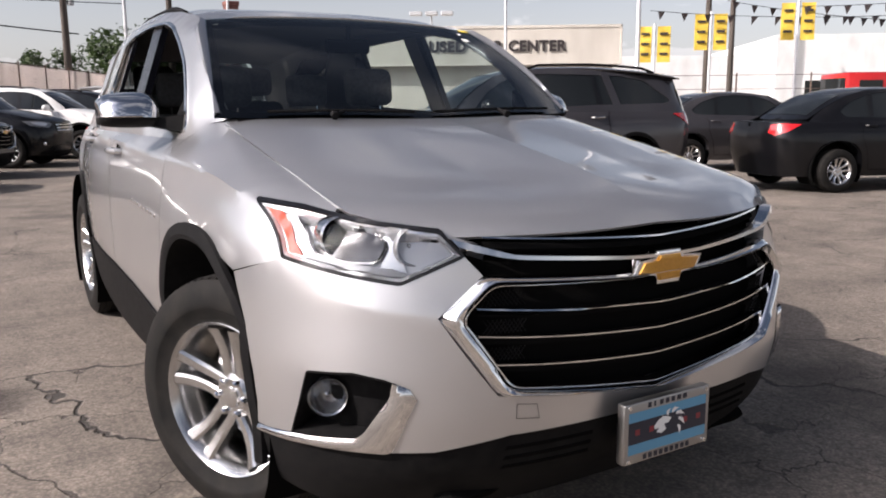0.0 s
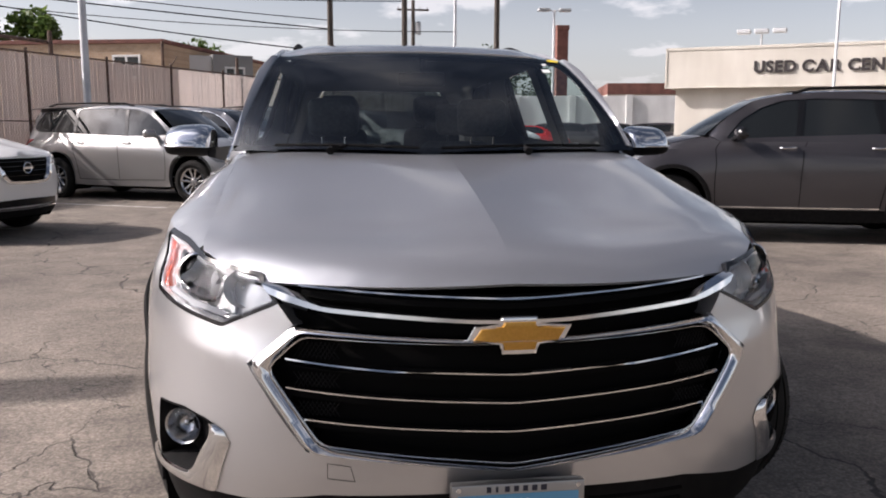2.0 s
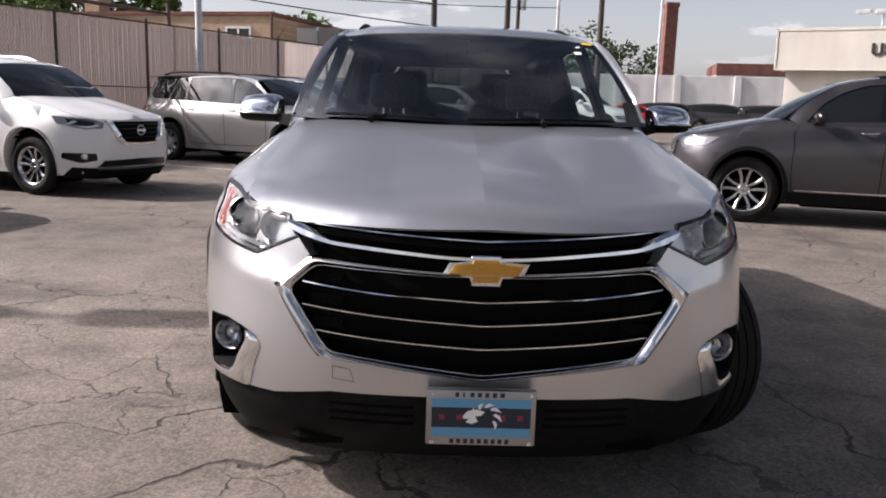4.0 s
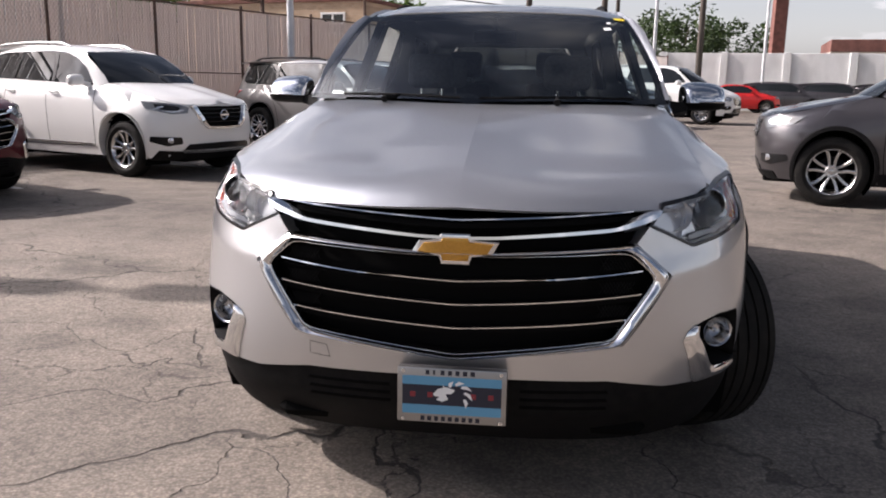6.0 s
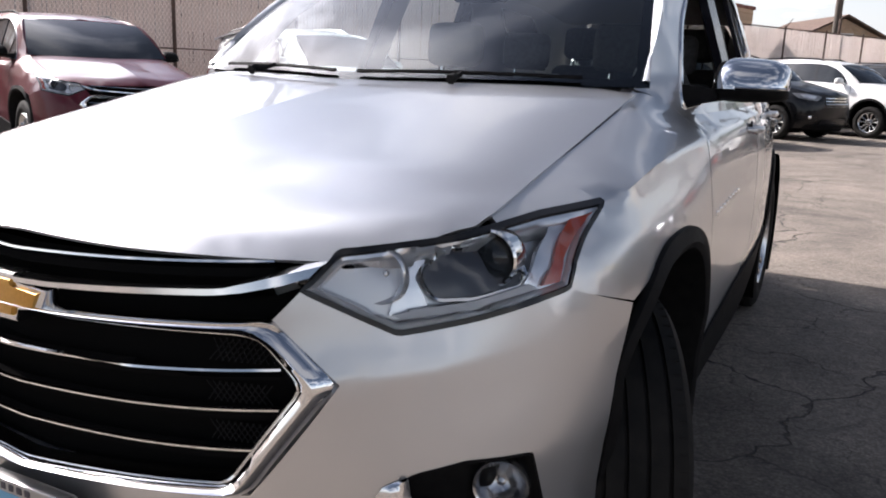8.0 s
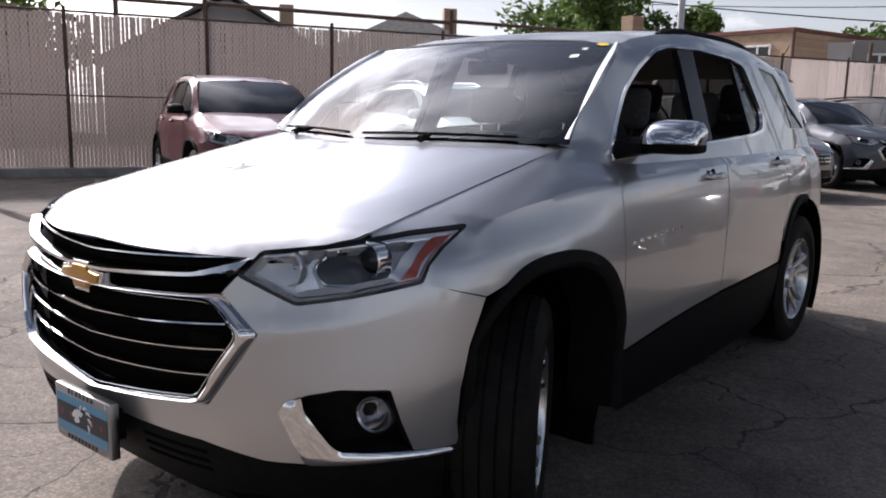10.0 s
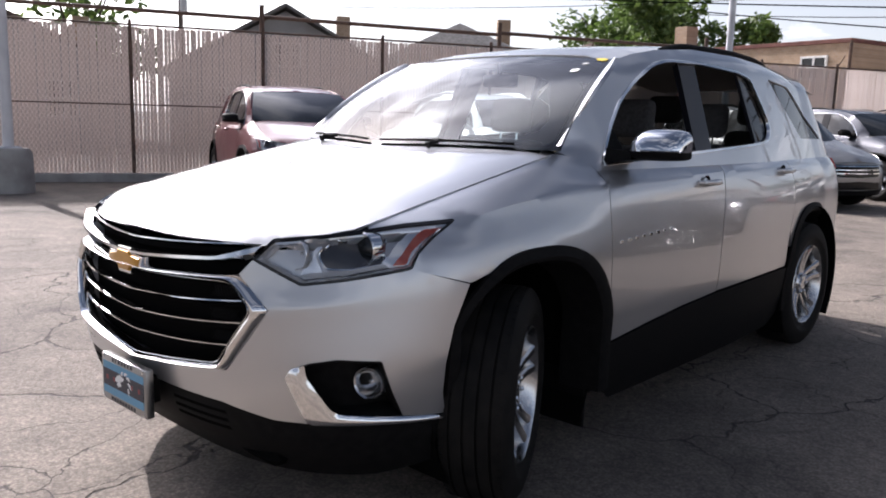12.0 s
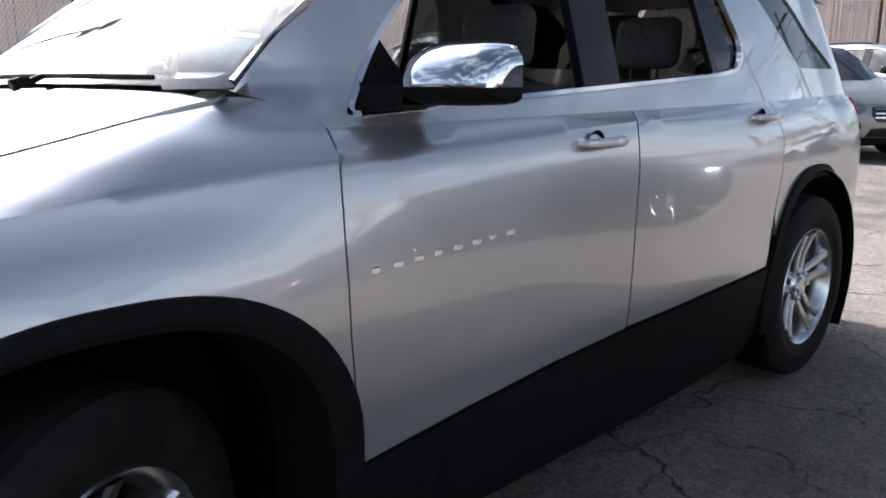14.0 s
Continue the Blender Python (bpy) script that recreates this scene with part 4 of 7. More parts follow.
    # tailgate, rear glass, tail lamps, rear bumper
    AR = B.a_rear
    bm = bmesh.new()
    for mir in (False, True):
        sheet(bm, B.at, [AY(4.085, .8), AY(4.065, 1.0), AY(3.945, 1.182), AR(.3, 1.182), AR(.001, 1.182), AR(.001, .62), AR(.5, .62), AY(4.06, .62)], (), .07, .01, (0, 1, 0), 0, mir)
    part("tailgate", bm, body_paint, car)
    bm = bmesh.new()
    for mir in (False, True):
        sheet(bm, B.at, [AY(3.72, .466), AY(4.0, .466), AY(4.06, .61), AR(.5, .61), AR(.001, .61), AR(.001, .22), AR(.5, .22), AY(3.82, .30)], (), .07, .01, (0, 1, 0), .004, mir)
    part("rear_bumper", bm, TRIM, car, "matt black rear bumper")
    bm = bmesh.new()
    rows = []
    for v in range(9):
        z = 1.186 + .462 * v / 8
        w = B.fx(3.94 - .08 * v / 8, z) + .004
        rows.append([Vector((w * u / 10, B.at(*AR(max(.002, w * abs(u) / 10), z)).y + .003, z)) for u in range(-10, 11)])
    add_loft(bm, rows, closed=False)
    part("rear_window", fixed(bm), TINTED if fine else DARKGLASS, car, "dark tinted rear window")
    for mir in (False, True):
        bm = bmesh.new()
        sheet(bm, B.at, [AY(3.78, 1.165), AY(4.03, 1.165), AR(.55, 1.15), AR(.55, 1.0), AY(4.08, .97), AY(3.98, 1.03)], (), .04, .02, (1, 1, 0), .008, mir)
        part("tail_lamp", bm, RED, car, "red tail lamp")
    # black cladding: arches, sills
    for mir in (False, True):
        s = -1 if mir else 1
        for cy, cz, r in (arch_f, arch_r):
            rows = []
            rear = cy > 1
            wy = B.axles[1] if rear else B.axles[0]
            a0, a1 = (-2, 178) if rear else (6, 184)
            for t, l in ((1.0, -.004), (1.0, .012), (.93, .020), (.90, .012), (.88, -.05), (.86, -.16)):
                row = []
                for i in range(41):
                    an = radians(a0 + (a1 - a0) * i / 40)
                    y, z = arch_point(cy, cz, r * t, an)
                    y += (wy - cy) * (1 - t) * 3
                    if not rear and an > radians(150):
                        y = max(y, cy - r * t * .94)
                    w = B.fx(y, max(.24, z))
                    row.append(Vector(((w + l - (0 if rear else .014 * ease(125, 150, math.degrees(an)))) * s, y, z)))
                low_z = .30
                row = [Vector((row[0].x, row[0].y, row[0].z - .01 if rear else low_z))] + row + [Vector((row[-1].x, row[-1].y, low_z))]
                rows.append(row)
            bm = bmesh.new()
            add_loft(bm, rows, closed=False)
            part("wheel_arch", fixed(bm), TRIM, car, "matt black wheel arch cladding")
            bm = bmesh.new()
            rings = []
            for xx in (.93, .5):
                rings.append([Vector((xx * s, cy + (wy - cy) * .3 + r * .97 * math.cos(radians(a)), cz - .01 + r * .97 * math.sin(radians(a)))) for a in range(-36, 217, 12)])
            add_loft(bm, rings, closed=False)
            bm.faces.new([bm.verts.new(p) for p in rings[1]])
            part("wheel_well", fixed(bm), VOID, car)
        bm = bmesh.new()
        sill = [AY(.57, .30)] + [AY(y, z - .006) for y, z in clad[::-1]] + [AY(2.58, .30), AY(2.5, .215), AY(.7, .215)]
        sheet(bm, B.at, sill, (), .07, .02, (1, 0, 0), .008, mir)
        part("sill_cladding", bm, TRIM, car, "matt black sill cladding")
        bm = bmesh.new()
        add_box(bm, (.80 * s - .12, .50, .13), (.80 * s + .12, .515, .36), .004)
        part("mud_flap", fixed(bm), TRIM, car)
    # underside
    bm = bmesh.new()
    add_box(bm, (-.60, -.80, .24), (.60, 3.95, .30), .03)
    add_box(bm, (-.52, -.72, .30), (.52, .45, .90), .05)
    add_box(bm, (-.86, .60, .22), (.86, 2.50, .32), .03)
    part("underbody", fixed(bm), VOID, car)
    # door handles, mirrors
    for k, dset in enumerate((doors, rdoors)):
        y0, y1, z = ((1.315, 1.50, 1.108), (2.40, 2.60, 1.128))[k]
        for d, s in zip(dset, (1, -1)):
            x = B.fx((y0 + y1) / 2, z)
            bm = bmesh.new()
            add_lathe(bm, [(-.006, .0005), (-.006, .030), (.001, .040), (.003, .041)], 20, "x", (x, (y0 + y1) / 2 - .02, z - .005))
            for v in bm.verts:
                v.co.x *= s
            part("handle_cup", fixed(bm), GLOSS, d)
            bm = bmesh.new()
            pts = [Vector(((x + o) * s, y0 + (y1 - y0) * t, z + .004)) for t, o in ((0, -.004), (.06, .022), (.2, .034), (.5, .038), (.8, .034), (.94, .022), (1, -.004))]
            add_tube(bm, pts, .012, 10, True, [.011, .013, .014, .0145, .014, .013, .011])
            part("door_handle", fixed(bm), body_paint, d, "body-coloured pull handle")
    for s in (1, -1):
        bm = bmesh.new()
        add_loft(bm, [[Vector(((.80 + .13 * t) * s, y0_ + (y1_ - y0_) * t, z0_ + (z1_ - z0_) * t)) for y0_, y1_, z0_, z1_ in ((.655, .735, 1.196, 1.226), (.86, .87, 1.200, 1.224), (.86, .87, 1.262, 1.262), (.69, .745, 1.275, 1.260))] for t in (0, .3, .6, 1)])
        mirror = part("side_mirror", fixed(bm), TRIM, car, "chrome-capped door mirror on a black foot")

        def shell(mt, nm, foot, rise, bow, round_):
            """Half of the housing: the front surface from its foot line to the edge at the back, closed at both ends."""
            bm = bmesh.new()
            rings = []
            for i in range(21):
                t = (1 - math.cos(math.pi * i / 20)) / 2
                e = max(0, 1 - abs(2 * t - 1) ** 3.2) ** (1 / 2.4)
                yr = .865 + .030 * t
                yf = yr - (.155 - .02 * t) * (.42 + .58 * e) * bow
                h_ = rise * (.50 + .50 * e) * (1 - .10 * t)
                ring = []
                for k in range(11):
                    u = k / 10 * math.pi / 2
                    ring.append(Vector(((.905 + .215 * t) * s, yr - (yr - yf) * math.cos(u) ** round_, foot + h_ * math.sin(u))))
                ring.append(Vector(((.905 + .215 * t) * s, yr, foot)))
                rings.append(ring)
            add_loft(bm, rings, closed=True)
            for r in (rings[0], rings[-1]):
                bm.faces.new([bm.verts.new(p) for p in r])
            return part(nm, fixed(bm), mt, mirror)
        shell(CHROME if fine else TRIM, "mirror_cap", 1.2635, .099, 1.0, .95)
        shell(TRIM, "mirror_base", 1.2625, -.041, 1.02, .55)
        bm = bmesh.new()
        add_tube(bm, [Vector(((.905 + .215 * t) * s, .860 + .030 * t - (.158 - .02 * t) * (.42 + .58 * max(0, 1 - abs(2 * t - 1) ** 3.2) ** (1 / 2.4)), 1.268)) for t in (.35, .5, .65, .8, .9, .97)], .0042, 8)
        part("mirror_lip", fixed(bm), CHROME if fine else TRIM, mirror)
        bm = bmesh.new()
        add_box(bm, (min(.92 * s, 1.105 * s), .884, 1.232), (max(.92 * s, 1.105 * s), .899, 1.345), .004)
        part("mirror_glass", fixed(bm), CHROME, mirror)
    add_wheel(car, (.852, 0, .392), 1, steer, width=.265, fine=fine, split=.19, lugs=6)
    add_wheel(car, (-.852, 0, .392), -1, steer, width=.265, fine=fine, split=.19, lugs=6)
    add_wheel(car, (.80, B.axles[1], .392), 1, 0, fine=fine, split=.19, lugs=6)
    add_wheel(car, (-.80, B.axles[1], .392), -1, 0, fine=fine, split=.19, lugs=6)
    return car


# ---- the ground ----
GROUND = mat("old_asphalt", (0.2, 0.18, 0.16), 0.9)


def make_ground(m):
    """Bleached asphalt: stone grain, stains, dark patches, a net of wide cracks and finer ones in places."""
    t, n, l, b = nodes_of(m)
    co = n.new("ShaderNodeTexCoord")

    def noise_at(scale, detail=6.0, rough=.55):
        k = n.new("ShaderNodeTexNoise")
        k.inputs["Scale"].default_value, k.inputs["Detail"].default_value, k.inputs["Roughness"].default_value = scale, detail, rough
        l.new(co.outputs["Object"], k.inputs["Vector"])
        return k.outputs["Fac"]

    def spread(v, a, b_, c, d_):
        k = n.new("ShaderNodeMapRange")
        for key, val in zip(("From Min", "From Max", "To Min", "To Max"), (a, b_, c, d_)):
            k.inputs[key].default_value = val
        l.new(v, k.inputs["Value"])
        return k.outputs[0]

    def math_of(op, a, b_):
        k = n.new("ShaderNodeMath")
        k.operation = op
        for i, v in enumerate((a, b_)):
            if isinstance(v, (int, float)):
                k.inputs[i].default_value = v
            else:
                l.new(v, k.inputs[i])
        return k.outputs[0]

    def cracks(scale, warp, wscale, width, seed):
        no = n.new("ShaderNodeTexNoise")
        no.inputs["Scale"].default_value, no.inputs["Detail"].default_value = wscale, 5
        l.new(co.outputs["Object"], no.inputs["Vector"])
        sub = n.new("ShaderNodeVectorMath")
        sub.operation = "MULTIPLY_ADD"
        l.new(no.outputs["Color"], sub.inputs[0])
        sub.inputs[1].default_value = (warp, warp, 0)
        l.new(co.outputs["Object"], sub.inputs[2])
        fl = n.new("ShaderNodeVectorMath")
        fl.operation = "MULTIPLY_ADD"
        l.new(sub.outputs[0], fl.inputs[0])
        fl.inputs[1].default_value, fl.inputs[2].default_value = (1, 1, 0), (seed, seed * 1.7, 0)
        v = n.new("ShaderNodeTexVoronoi")
        v.feature = "DISTANCE_TO_EDGE"
        v.inputs["Scale"].default_value = scale
        l.new(fl.outputs[0], v.inputs["Vector"])
        return spread(v.outputs["Distance"], width * .35, width, 1, 0)
    big = math_of("MULTIPLY", cracks(.42, .75, 2.0, .0042, 3.7), spread(noise_at(.5), .38, .5, .25, 1))
    small = math_of("MULTIPLY", cracks(1.5, .36, 4.5, .0062, 9.1), spread(noise_at(.35, 3), .44, .56, .12, .85))
    line = math_of("MAXIMUM", big, small)
    stain = noise_at(.30, 8, .62)
    mid = noise_at(2.6, 8, .6)
    grain = noise_at(95, 5, .8)
    ramp = n.new("ShaderNodeValToRGB")
    e = ramp.color_ramp.elements
    e[0].position, e[0].color = .38, (.094, .079, .067, 1)
    e[1].position, e[1].color = .61, (.290, .246, .204, 1)
    mixv = math_of("ADD", math_of("MULTIPLY", stain, .44), math_of("ADD", math_of("MULTIPLY", mid, .28), math_of("MULTIPLY", grain, .28)))
    l.new(mixv, ramp.inputs["Fac"])
    speck = n.new("ShaderNodeTexVoronoi")
    speck.inputs["Scale"].default_value = 75
    l.new(co.outputs["Object"], speck.inputs["Vector"])
    sp = math_of("MULTIPLY", spread(speck.outputs["Distance"], .05, .7, 1.26, .70), spread(noise_at(26, 6, .75), .36, .64, .72, 1.26))
    sc_ = n.new("ShaderNodeVectorMath")
    sc_.operation = "SCALE"
    l.new(ramp.outputs[0], sc_.inputs[0])
    l.new(sp, sc_.inputs["Scale"])
    # dark oil and tar patches
    tar = spread(noise_at(.8, 5, .6), .55, .66, 0, .5)
    mx = n.new("ShaderNodeMix")
    mx.data_type = "RGBA"
    l.new(math_of("MAXIMUM", math_of("MULTIPLY", line, .9), tar), mx.inputs["Factor"])
    l.new(sc_.outputs[0], mx.inputs["A"])
    mx.inputs["B"].default_value = (.030, .026, .023, 1)
    l.new(mx.outputs["Result"], b.inputs["Base Color"])
    b.inputs["Roughness"].default_value = .88
    bu = n.new("ShaderNodeBump")
    bu.inputs["Strength"].default_value, bu.inputs["Distance"].default_value = .9, .009
    hgt = math_of("SUBTRACT", math_of("ADD", math_of("MULTIPLY", grain, .5), math_of("MULTIPLY", mid, .8)), math_of("MULTIPLY", line, 1.6))
    l.new(hgt, bu.inputs["Height"])
    l.new(bu.outputs[0], b.inputs["Normal"])


make_ground(GROUND)
bm = bmesh.new()
add_box(bm, (-400, -300, -.4), (400, 500, 0))
ground = tagged(finish("ground", bm, GROUND, None, "", False), "cracked sun-bleached asphalt of a car lot", "ground", "", "structure")

# ---- the silver car ----
MAIN = Body()
suv = build_suv("suv", "silver three-row car with chrome grille, its front wheels turned", None, SILVER, MAIN, True, 27.0)


# ---- parked cars, simpler ----
def door_line(bm, fn, pts, mir, out=(1, 0, 0)):
    """A shut line between two panels."""
    for p, q in zip(pts, pts[1:]):
        p, q = Vector(p), Vector(q)
        d = (q - p).normalized() * .0045
        nrm = Vector((-d.y, d.x))
        sheet(bm, fn, [p - nrm, q - nrm, q + nrm, p + nrm], (), .12, 0, out, .0025, mir)


class Van(Body):
    """A minivan: short sloping hood, long flat roof."""
    ridge, crease, short = 0.0, None, 0.0
    side = [(.20, .93), (.30, .955), (.45, .975), (.62, .985), (.80, .99), (.95, .985), (1.02, .965), (1.07, .935), (1.12, .90)]
    edge = [(-.95, .80), (-.65, .90), (-.3, 1.0), (.1, 1.11), (.39, 1.20), (.6, 1.23)]
    hood = [(-.99, .80), (-.95, .84), (-.9, .88), (-.8, .93), (-.6, 1.0), (-.3, 1.08), (0, 1.14), (.2, 1.18), (.35, 1.20)]
    nose = [(.15, .86), (.25, .915), (.40, .965), (.55, .985), (.7, .98), (.80, .95), (.9, .85), (1.0, .7), (1.1, .4)]
    roof = [(.95, 1.66), (1.3, 1.72), (1.8, 1.75), (2.6, 1.755), (3.4, 1.74), (3.9, 1.70), (4.1, 1.66), (4.2, 1.62)]
    belt, lean_in, shoulder = 1.12, .38, .78
    screen = ((0.0, 1.14), (.79, .38, 1.20), (.95, 1.66), (.60, .96, 1.64))


class Sedan(Body):
    """A small sedan, before its height is scaled."""
    roof = [(1.0, 1.66), (1.4, 1.74), (1.9, 1.77), (2.4, 1.74), (2.8, 1.64), (3.2, 1.45), (3.5, 1.27), (3.6, 1.22)]
    rear_in = .02


def build_parked(name, label, m, body_paint, B, scale=(1, 1, 1), front="plain", windows=None, pillars=(), group="", glass_mat=None, rails=True, roof_end=3.88, rim=None, wheel_r=.38, black_low=True, chrome_low=False, handle="body", dark_wheels=False, plate=False, wide_pillar=None):
    """A parked car: body sides, hood, roof, glass, lamps, grille, mirrors, wheels."""
    st = .11
    car = thing(name, label, "car", m, group)
    AX, AY, AR = B.ax, B.ay, B.a_rear
    SX, SY, SZ = scale
    sc = lambda v: Vector((v.x * SX, v.y * SY, v.z * SZ))
    at = lambda a, z: sc(B.at(a, z))
    flank = lambda y, z: sc(Vector((B.fx(y, z), y, z)))
    gm = glass_mat or DARKGLASS
    bz = B.belt + .002
    hood_line = [(y, keyed(B.edge, y) - .002) for y in (-.62, -.45, -.25, -.05, .2, .39)]
    nose_top = keyed(B.hood, -.976 + B.short) - .004
    arch_f, arch_r = (.02, .42, .455), (B.axles[1], .42, .455)
    keep = lambda c: abs(c.z - bz * SZ) < .006
    for mir in (False, True):
        bm = bmesh.new()
        side_out = ([AX(0, .28 + (nose_top - .28) * k / 12) for k in range(13)] + [AX(.39, nose_top + .006), AX(.60, nose_top + .014)] + [AY(*p) for p in hood_line] + [AY(.46, min(1.24, keyed(B.edge, .39))), AY(.612, bz), AY(1.6, bz), AY(2.6, bz), AY(3.4, bz), AY(4.0, bz), AR(.3, bz)] + [AR(.0005, bz - (bz - .28) * k / 12) for k in range(13)] + [AR(.5, .28)]
                    + [AY(*p) for p in arc(*arch_r, -18, 198, 18)] + [AY(2.3, .27), AY(.7, .27)] + [AY(*p) for p in arc(*arch_f, -18, 198, 18)] + [AX(.6, .28)])
        sheet(bm, at, side_out, (), st, .015, (1, -.2, 0), 0, mir, lambda c: abs(c.x) < .004 or keep(c))
        side = part("body_side", bm, body_paint, car)
        bm = bmesh.new()
        for ln in ([(.60, bz), (.55, .93), (.54, .60), (.56, .40)], [(1.63, bz), (1.58, .98), (1.56, .6), (1.56, .38), (2.5, .38), (2.56, .70), (2.66, .95), (2.67, bz)], [(.56, .40), (1.56, .38)]):
            door_line(bm, at, [AY(*p) for p in ln], mir)
        part("shut_line", bm, VOID, side)
        if black_low:
            bm = bmesh.new()
            sheet(bm, at, [AY(.52, .26), AY(.50, .40), AY(2.60, .40), AY(2.58, .26)], (), st, .012, (1, 0, 0), .006, mir)
            part("sill_cladding", bm, TRIM, car)
        if chrome_low:
            bm = bmesh.new()
            sheet(bm, at, [AY(.60, .415), AY(.60, .432), AY(2.50, .432), AY(2.50, .415)], (), st, .008, (1, 0, 0), .012, mir)
            part("side_moulding", bm, CHROME, car)
        for k, (cy, cz, r) in enumerate((arch_f, arch_r)):
            bm = bmesh.new()
            rows = []
            for t, l in ((1.0 if not black_low else 1.10, .002), (1.08 if black_low else 1.0, .012), (.99, .012), (.98, -.14)):
                row = []
                for i in range(25):
                    an = radians(-20 + 220 * i / 24)
                    y, z = cy + r * t * math.cos(an), cz + r * t * math.sin(an)
                    row.append(sc(Vector(((B.fx(y, max(.24, z)) + l) * (-1 if mir else 1), y, z))))
                rows.append(row)
            add_loft(bm, rows, closed=False)
            part("wheel_arch", fixed(bm), TRIM if black_low else body_paint, car)
            bm = bmesh.new()
            s = -1 if mir else 1
            ring = [Vector((0, cy * SY + .44 * math.cos(radians(a)), cz * SZ + .44 * SZ * math.sin(radians(a)))) for a in range(-40, 221, 15)]
            add_loft(bm, [[p + Vector((.9 * s * SX, 0, 0)) for p in ring], [p + Vector((.45 * s, 0, 0)) for p in ring]], closed=False)
            bm.faces.new([bm.verts.new(p + Vector((.45 * s, 0, 0))) for p in ring])
            part("wheel_well", fixed(bm), VOID, car)
        dlo = windows or [(.66, bz + .03), (.86, 1.44), (1.08, 1.575), (1.35, 1.66), (1.75, 1.685), (2.9, 1.66), (3.3, 1.60), (3.72, 1.33), (3.6, bz + .11), (2.4, bz + .09), (1.4, bz + .06)]
        dlo = rounded(dlo, .05)
        frame_ = [(.612, bz), (.50, max(bz, 1.235 if B.belt > 1.15 else 1.19)), (.43, B.screen[1][2]), (.72, B.screen[1][2] + .228), (1.0, keyed(B.roof, 1.0) - .036)] + [(y, B.rail(y)) for y in (1.15, 1.4, 1.8, 2.4, 2.8, 3.2, 3.6, 3.88) if y < roof_end] + [(roof_end, B.rail(roof_end))] + ([(3.95, 1.45), (4.0, bz)] if roof_end > 3.7 else [(roof_end + .1, bz)]) + [(3.2, bz), (2.6, bz), (1.6, bz)]
        bm = bmesh.new()
        sheet(bm, flank, frame_, [dlo], st, .012, (1, 0, .3), 0, mir, keep)
        part("side_frame", bm, body_paint, car)
        bm = bmesh.new()
        sheet(bm, flank, dlo, (), st * 1.3, 0, (1, 0, .3), -.010, mir)
        part("side_glass", bm, gm, car, "dark tinted side windows")
        for y0, y1 in pillars:
            bm = bmesh.new()
            sheet(bm, flank, [(y0, bz + .06), (y0 + .07, bz + .06), (y1 + .06, 1.675), (y1 - .02, 1.675)], (), st, .004, (1, 0, .3), -.003, mir)
            part("window_pillar", bm, GLOSS, car)
        if wide_pillar:
            y0, y1, w = wide_pillar
            bm = bmesh.new()
            sheet(bm, flank, [(y0, bz + .02), (y0 + w, bz + .02), (y1 + w, 1.70), (y1, 1.70)], (), st, .01, (1, 0, .3), .001, mir)
            part("rear_pillar", bm, body_paint, car)
        # mirrors and handles
        s = -1 if mir else 1
        bm = bmesh.new()
        rings = []
        for i in range(9):
            t = i / 8
            hh = .4 + .6 * (1 - abs(2 * t - 1) ** 4) ** .5
            rings.append([sc(Vector(((.92 + .22 * t) * s, .80 + .03 * t + .075 * hh * math.cos(a), B.belt + .105 - .01 * t + .075 * hh * math.sin(a)))) for a in [k * math.tau / 12 for k in range(12)]])
        add_loft(bm, rings)
        for r in (rings[0], rings[-1]):
            bm.faces.new([bm.verts.new(p) for p in r])
        add_tube(bm, [sc(Vector((.84 * s, .76, B.belt + .03))), sc(Vector((.95 * s, .80, B.belt + .07)))], .035, 8)
        part("side_mirror", fixed(bm), body_paint if handle != "chrome" else GLOSS, car)
        for y0 in (1.30, 2.38):
            p0, p1 = sc(Vector((B.fx(y0, B.belt - .07), y0, B.belt - .07))), sc(Vector((B.fx(y0 + .2, B.belt - .06), y0 + .2, B.belt - .06)))
            bm = bmesh.new()
            pts = [p0.lerp(p1, t) + Vector((o, 0, 0)) for t, o in ((0, -.004), (.1, .028), (.5, .036), (.9, .028), (1, -.004))]
            add_tube(bm, [Vector((p.x * s, p.y, p.z)) for p in pts], .013, 8)
            part("door_handle", fixed(bm), CHROME if handle == "chrome" else body_paint, side)
        # lamps
        bm = bmesh.new()
        if front == "wide_v":
            hl = [AX(.53, nose_top - .03), AX(.56, nose_top - .105), AX(.74, nose_top - .118), AY(-.44, nose_top - .05), AY(-.34, nose_top + .045), AX(.77, nose_top + .025), AX(.62, nose_top - .002)]
        else:
            hl = [AX(.56, nose_top - .045), AX(.66, nose_top - .12), AY(-.50, nose_top - .075), AY(-.34, nose_top + .03), AX(.77, nose_top + .03), AX(.62, nose_top + .002)]
        sheet(bm, at, hl, (), .06, .01, (1, -1, 0), .004, mir)
        h = part("headlamp", bm, bpy.data.materials["parked_lamp"], car, "glass headlamp with dark housing")
        bm = bmesh.new()
        c = sum((Vector(p) for p in hl), Vector((0, 0))) / len(hl)
        sheet(bm, at, [c + (Vector(p) - c) * .55 for p in hl], (), .05, .01, (1, -1, 0), .008, mir)
        part("lamp_bowl", bm, REFLECTOR if front != "wide_v" else GLOSS, h)
        if front == "wide_v":
            bm = bmesh.new()
            sheet(bm, at, [AX(.60, nose_top - .075), AX(.72, nose_top - .10), AY(-.52, nose_top - .065), AX(.80, nose_top - .01), AX(.79, nose_top - .03), AY(-.56, nose_top - .068), AX(.72, nose_top - .082), AX(.61, nose_top - .06)], (), .04, .008, (1, -1, 0), .013, mir)
            part("running_light", bm, REFLECTOR, h, "angular running light strip")
        bm = bmesh.new()
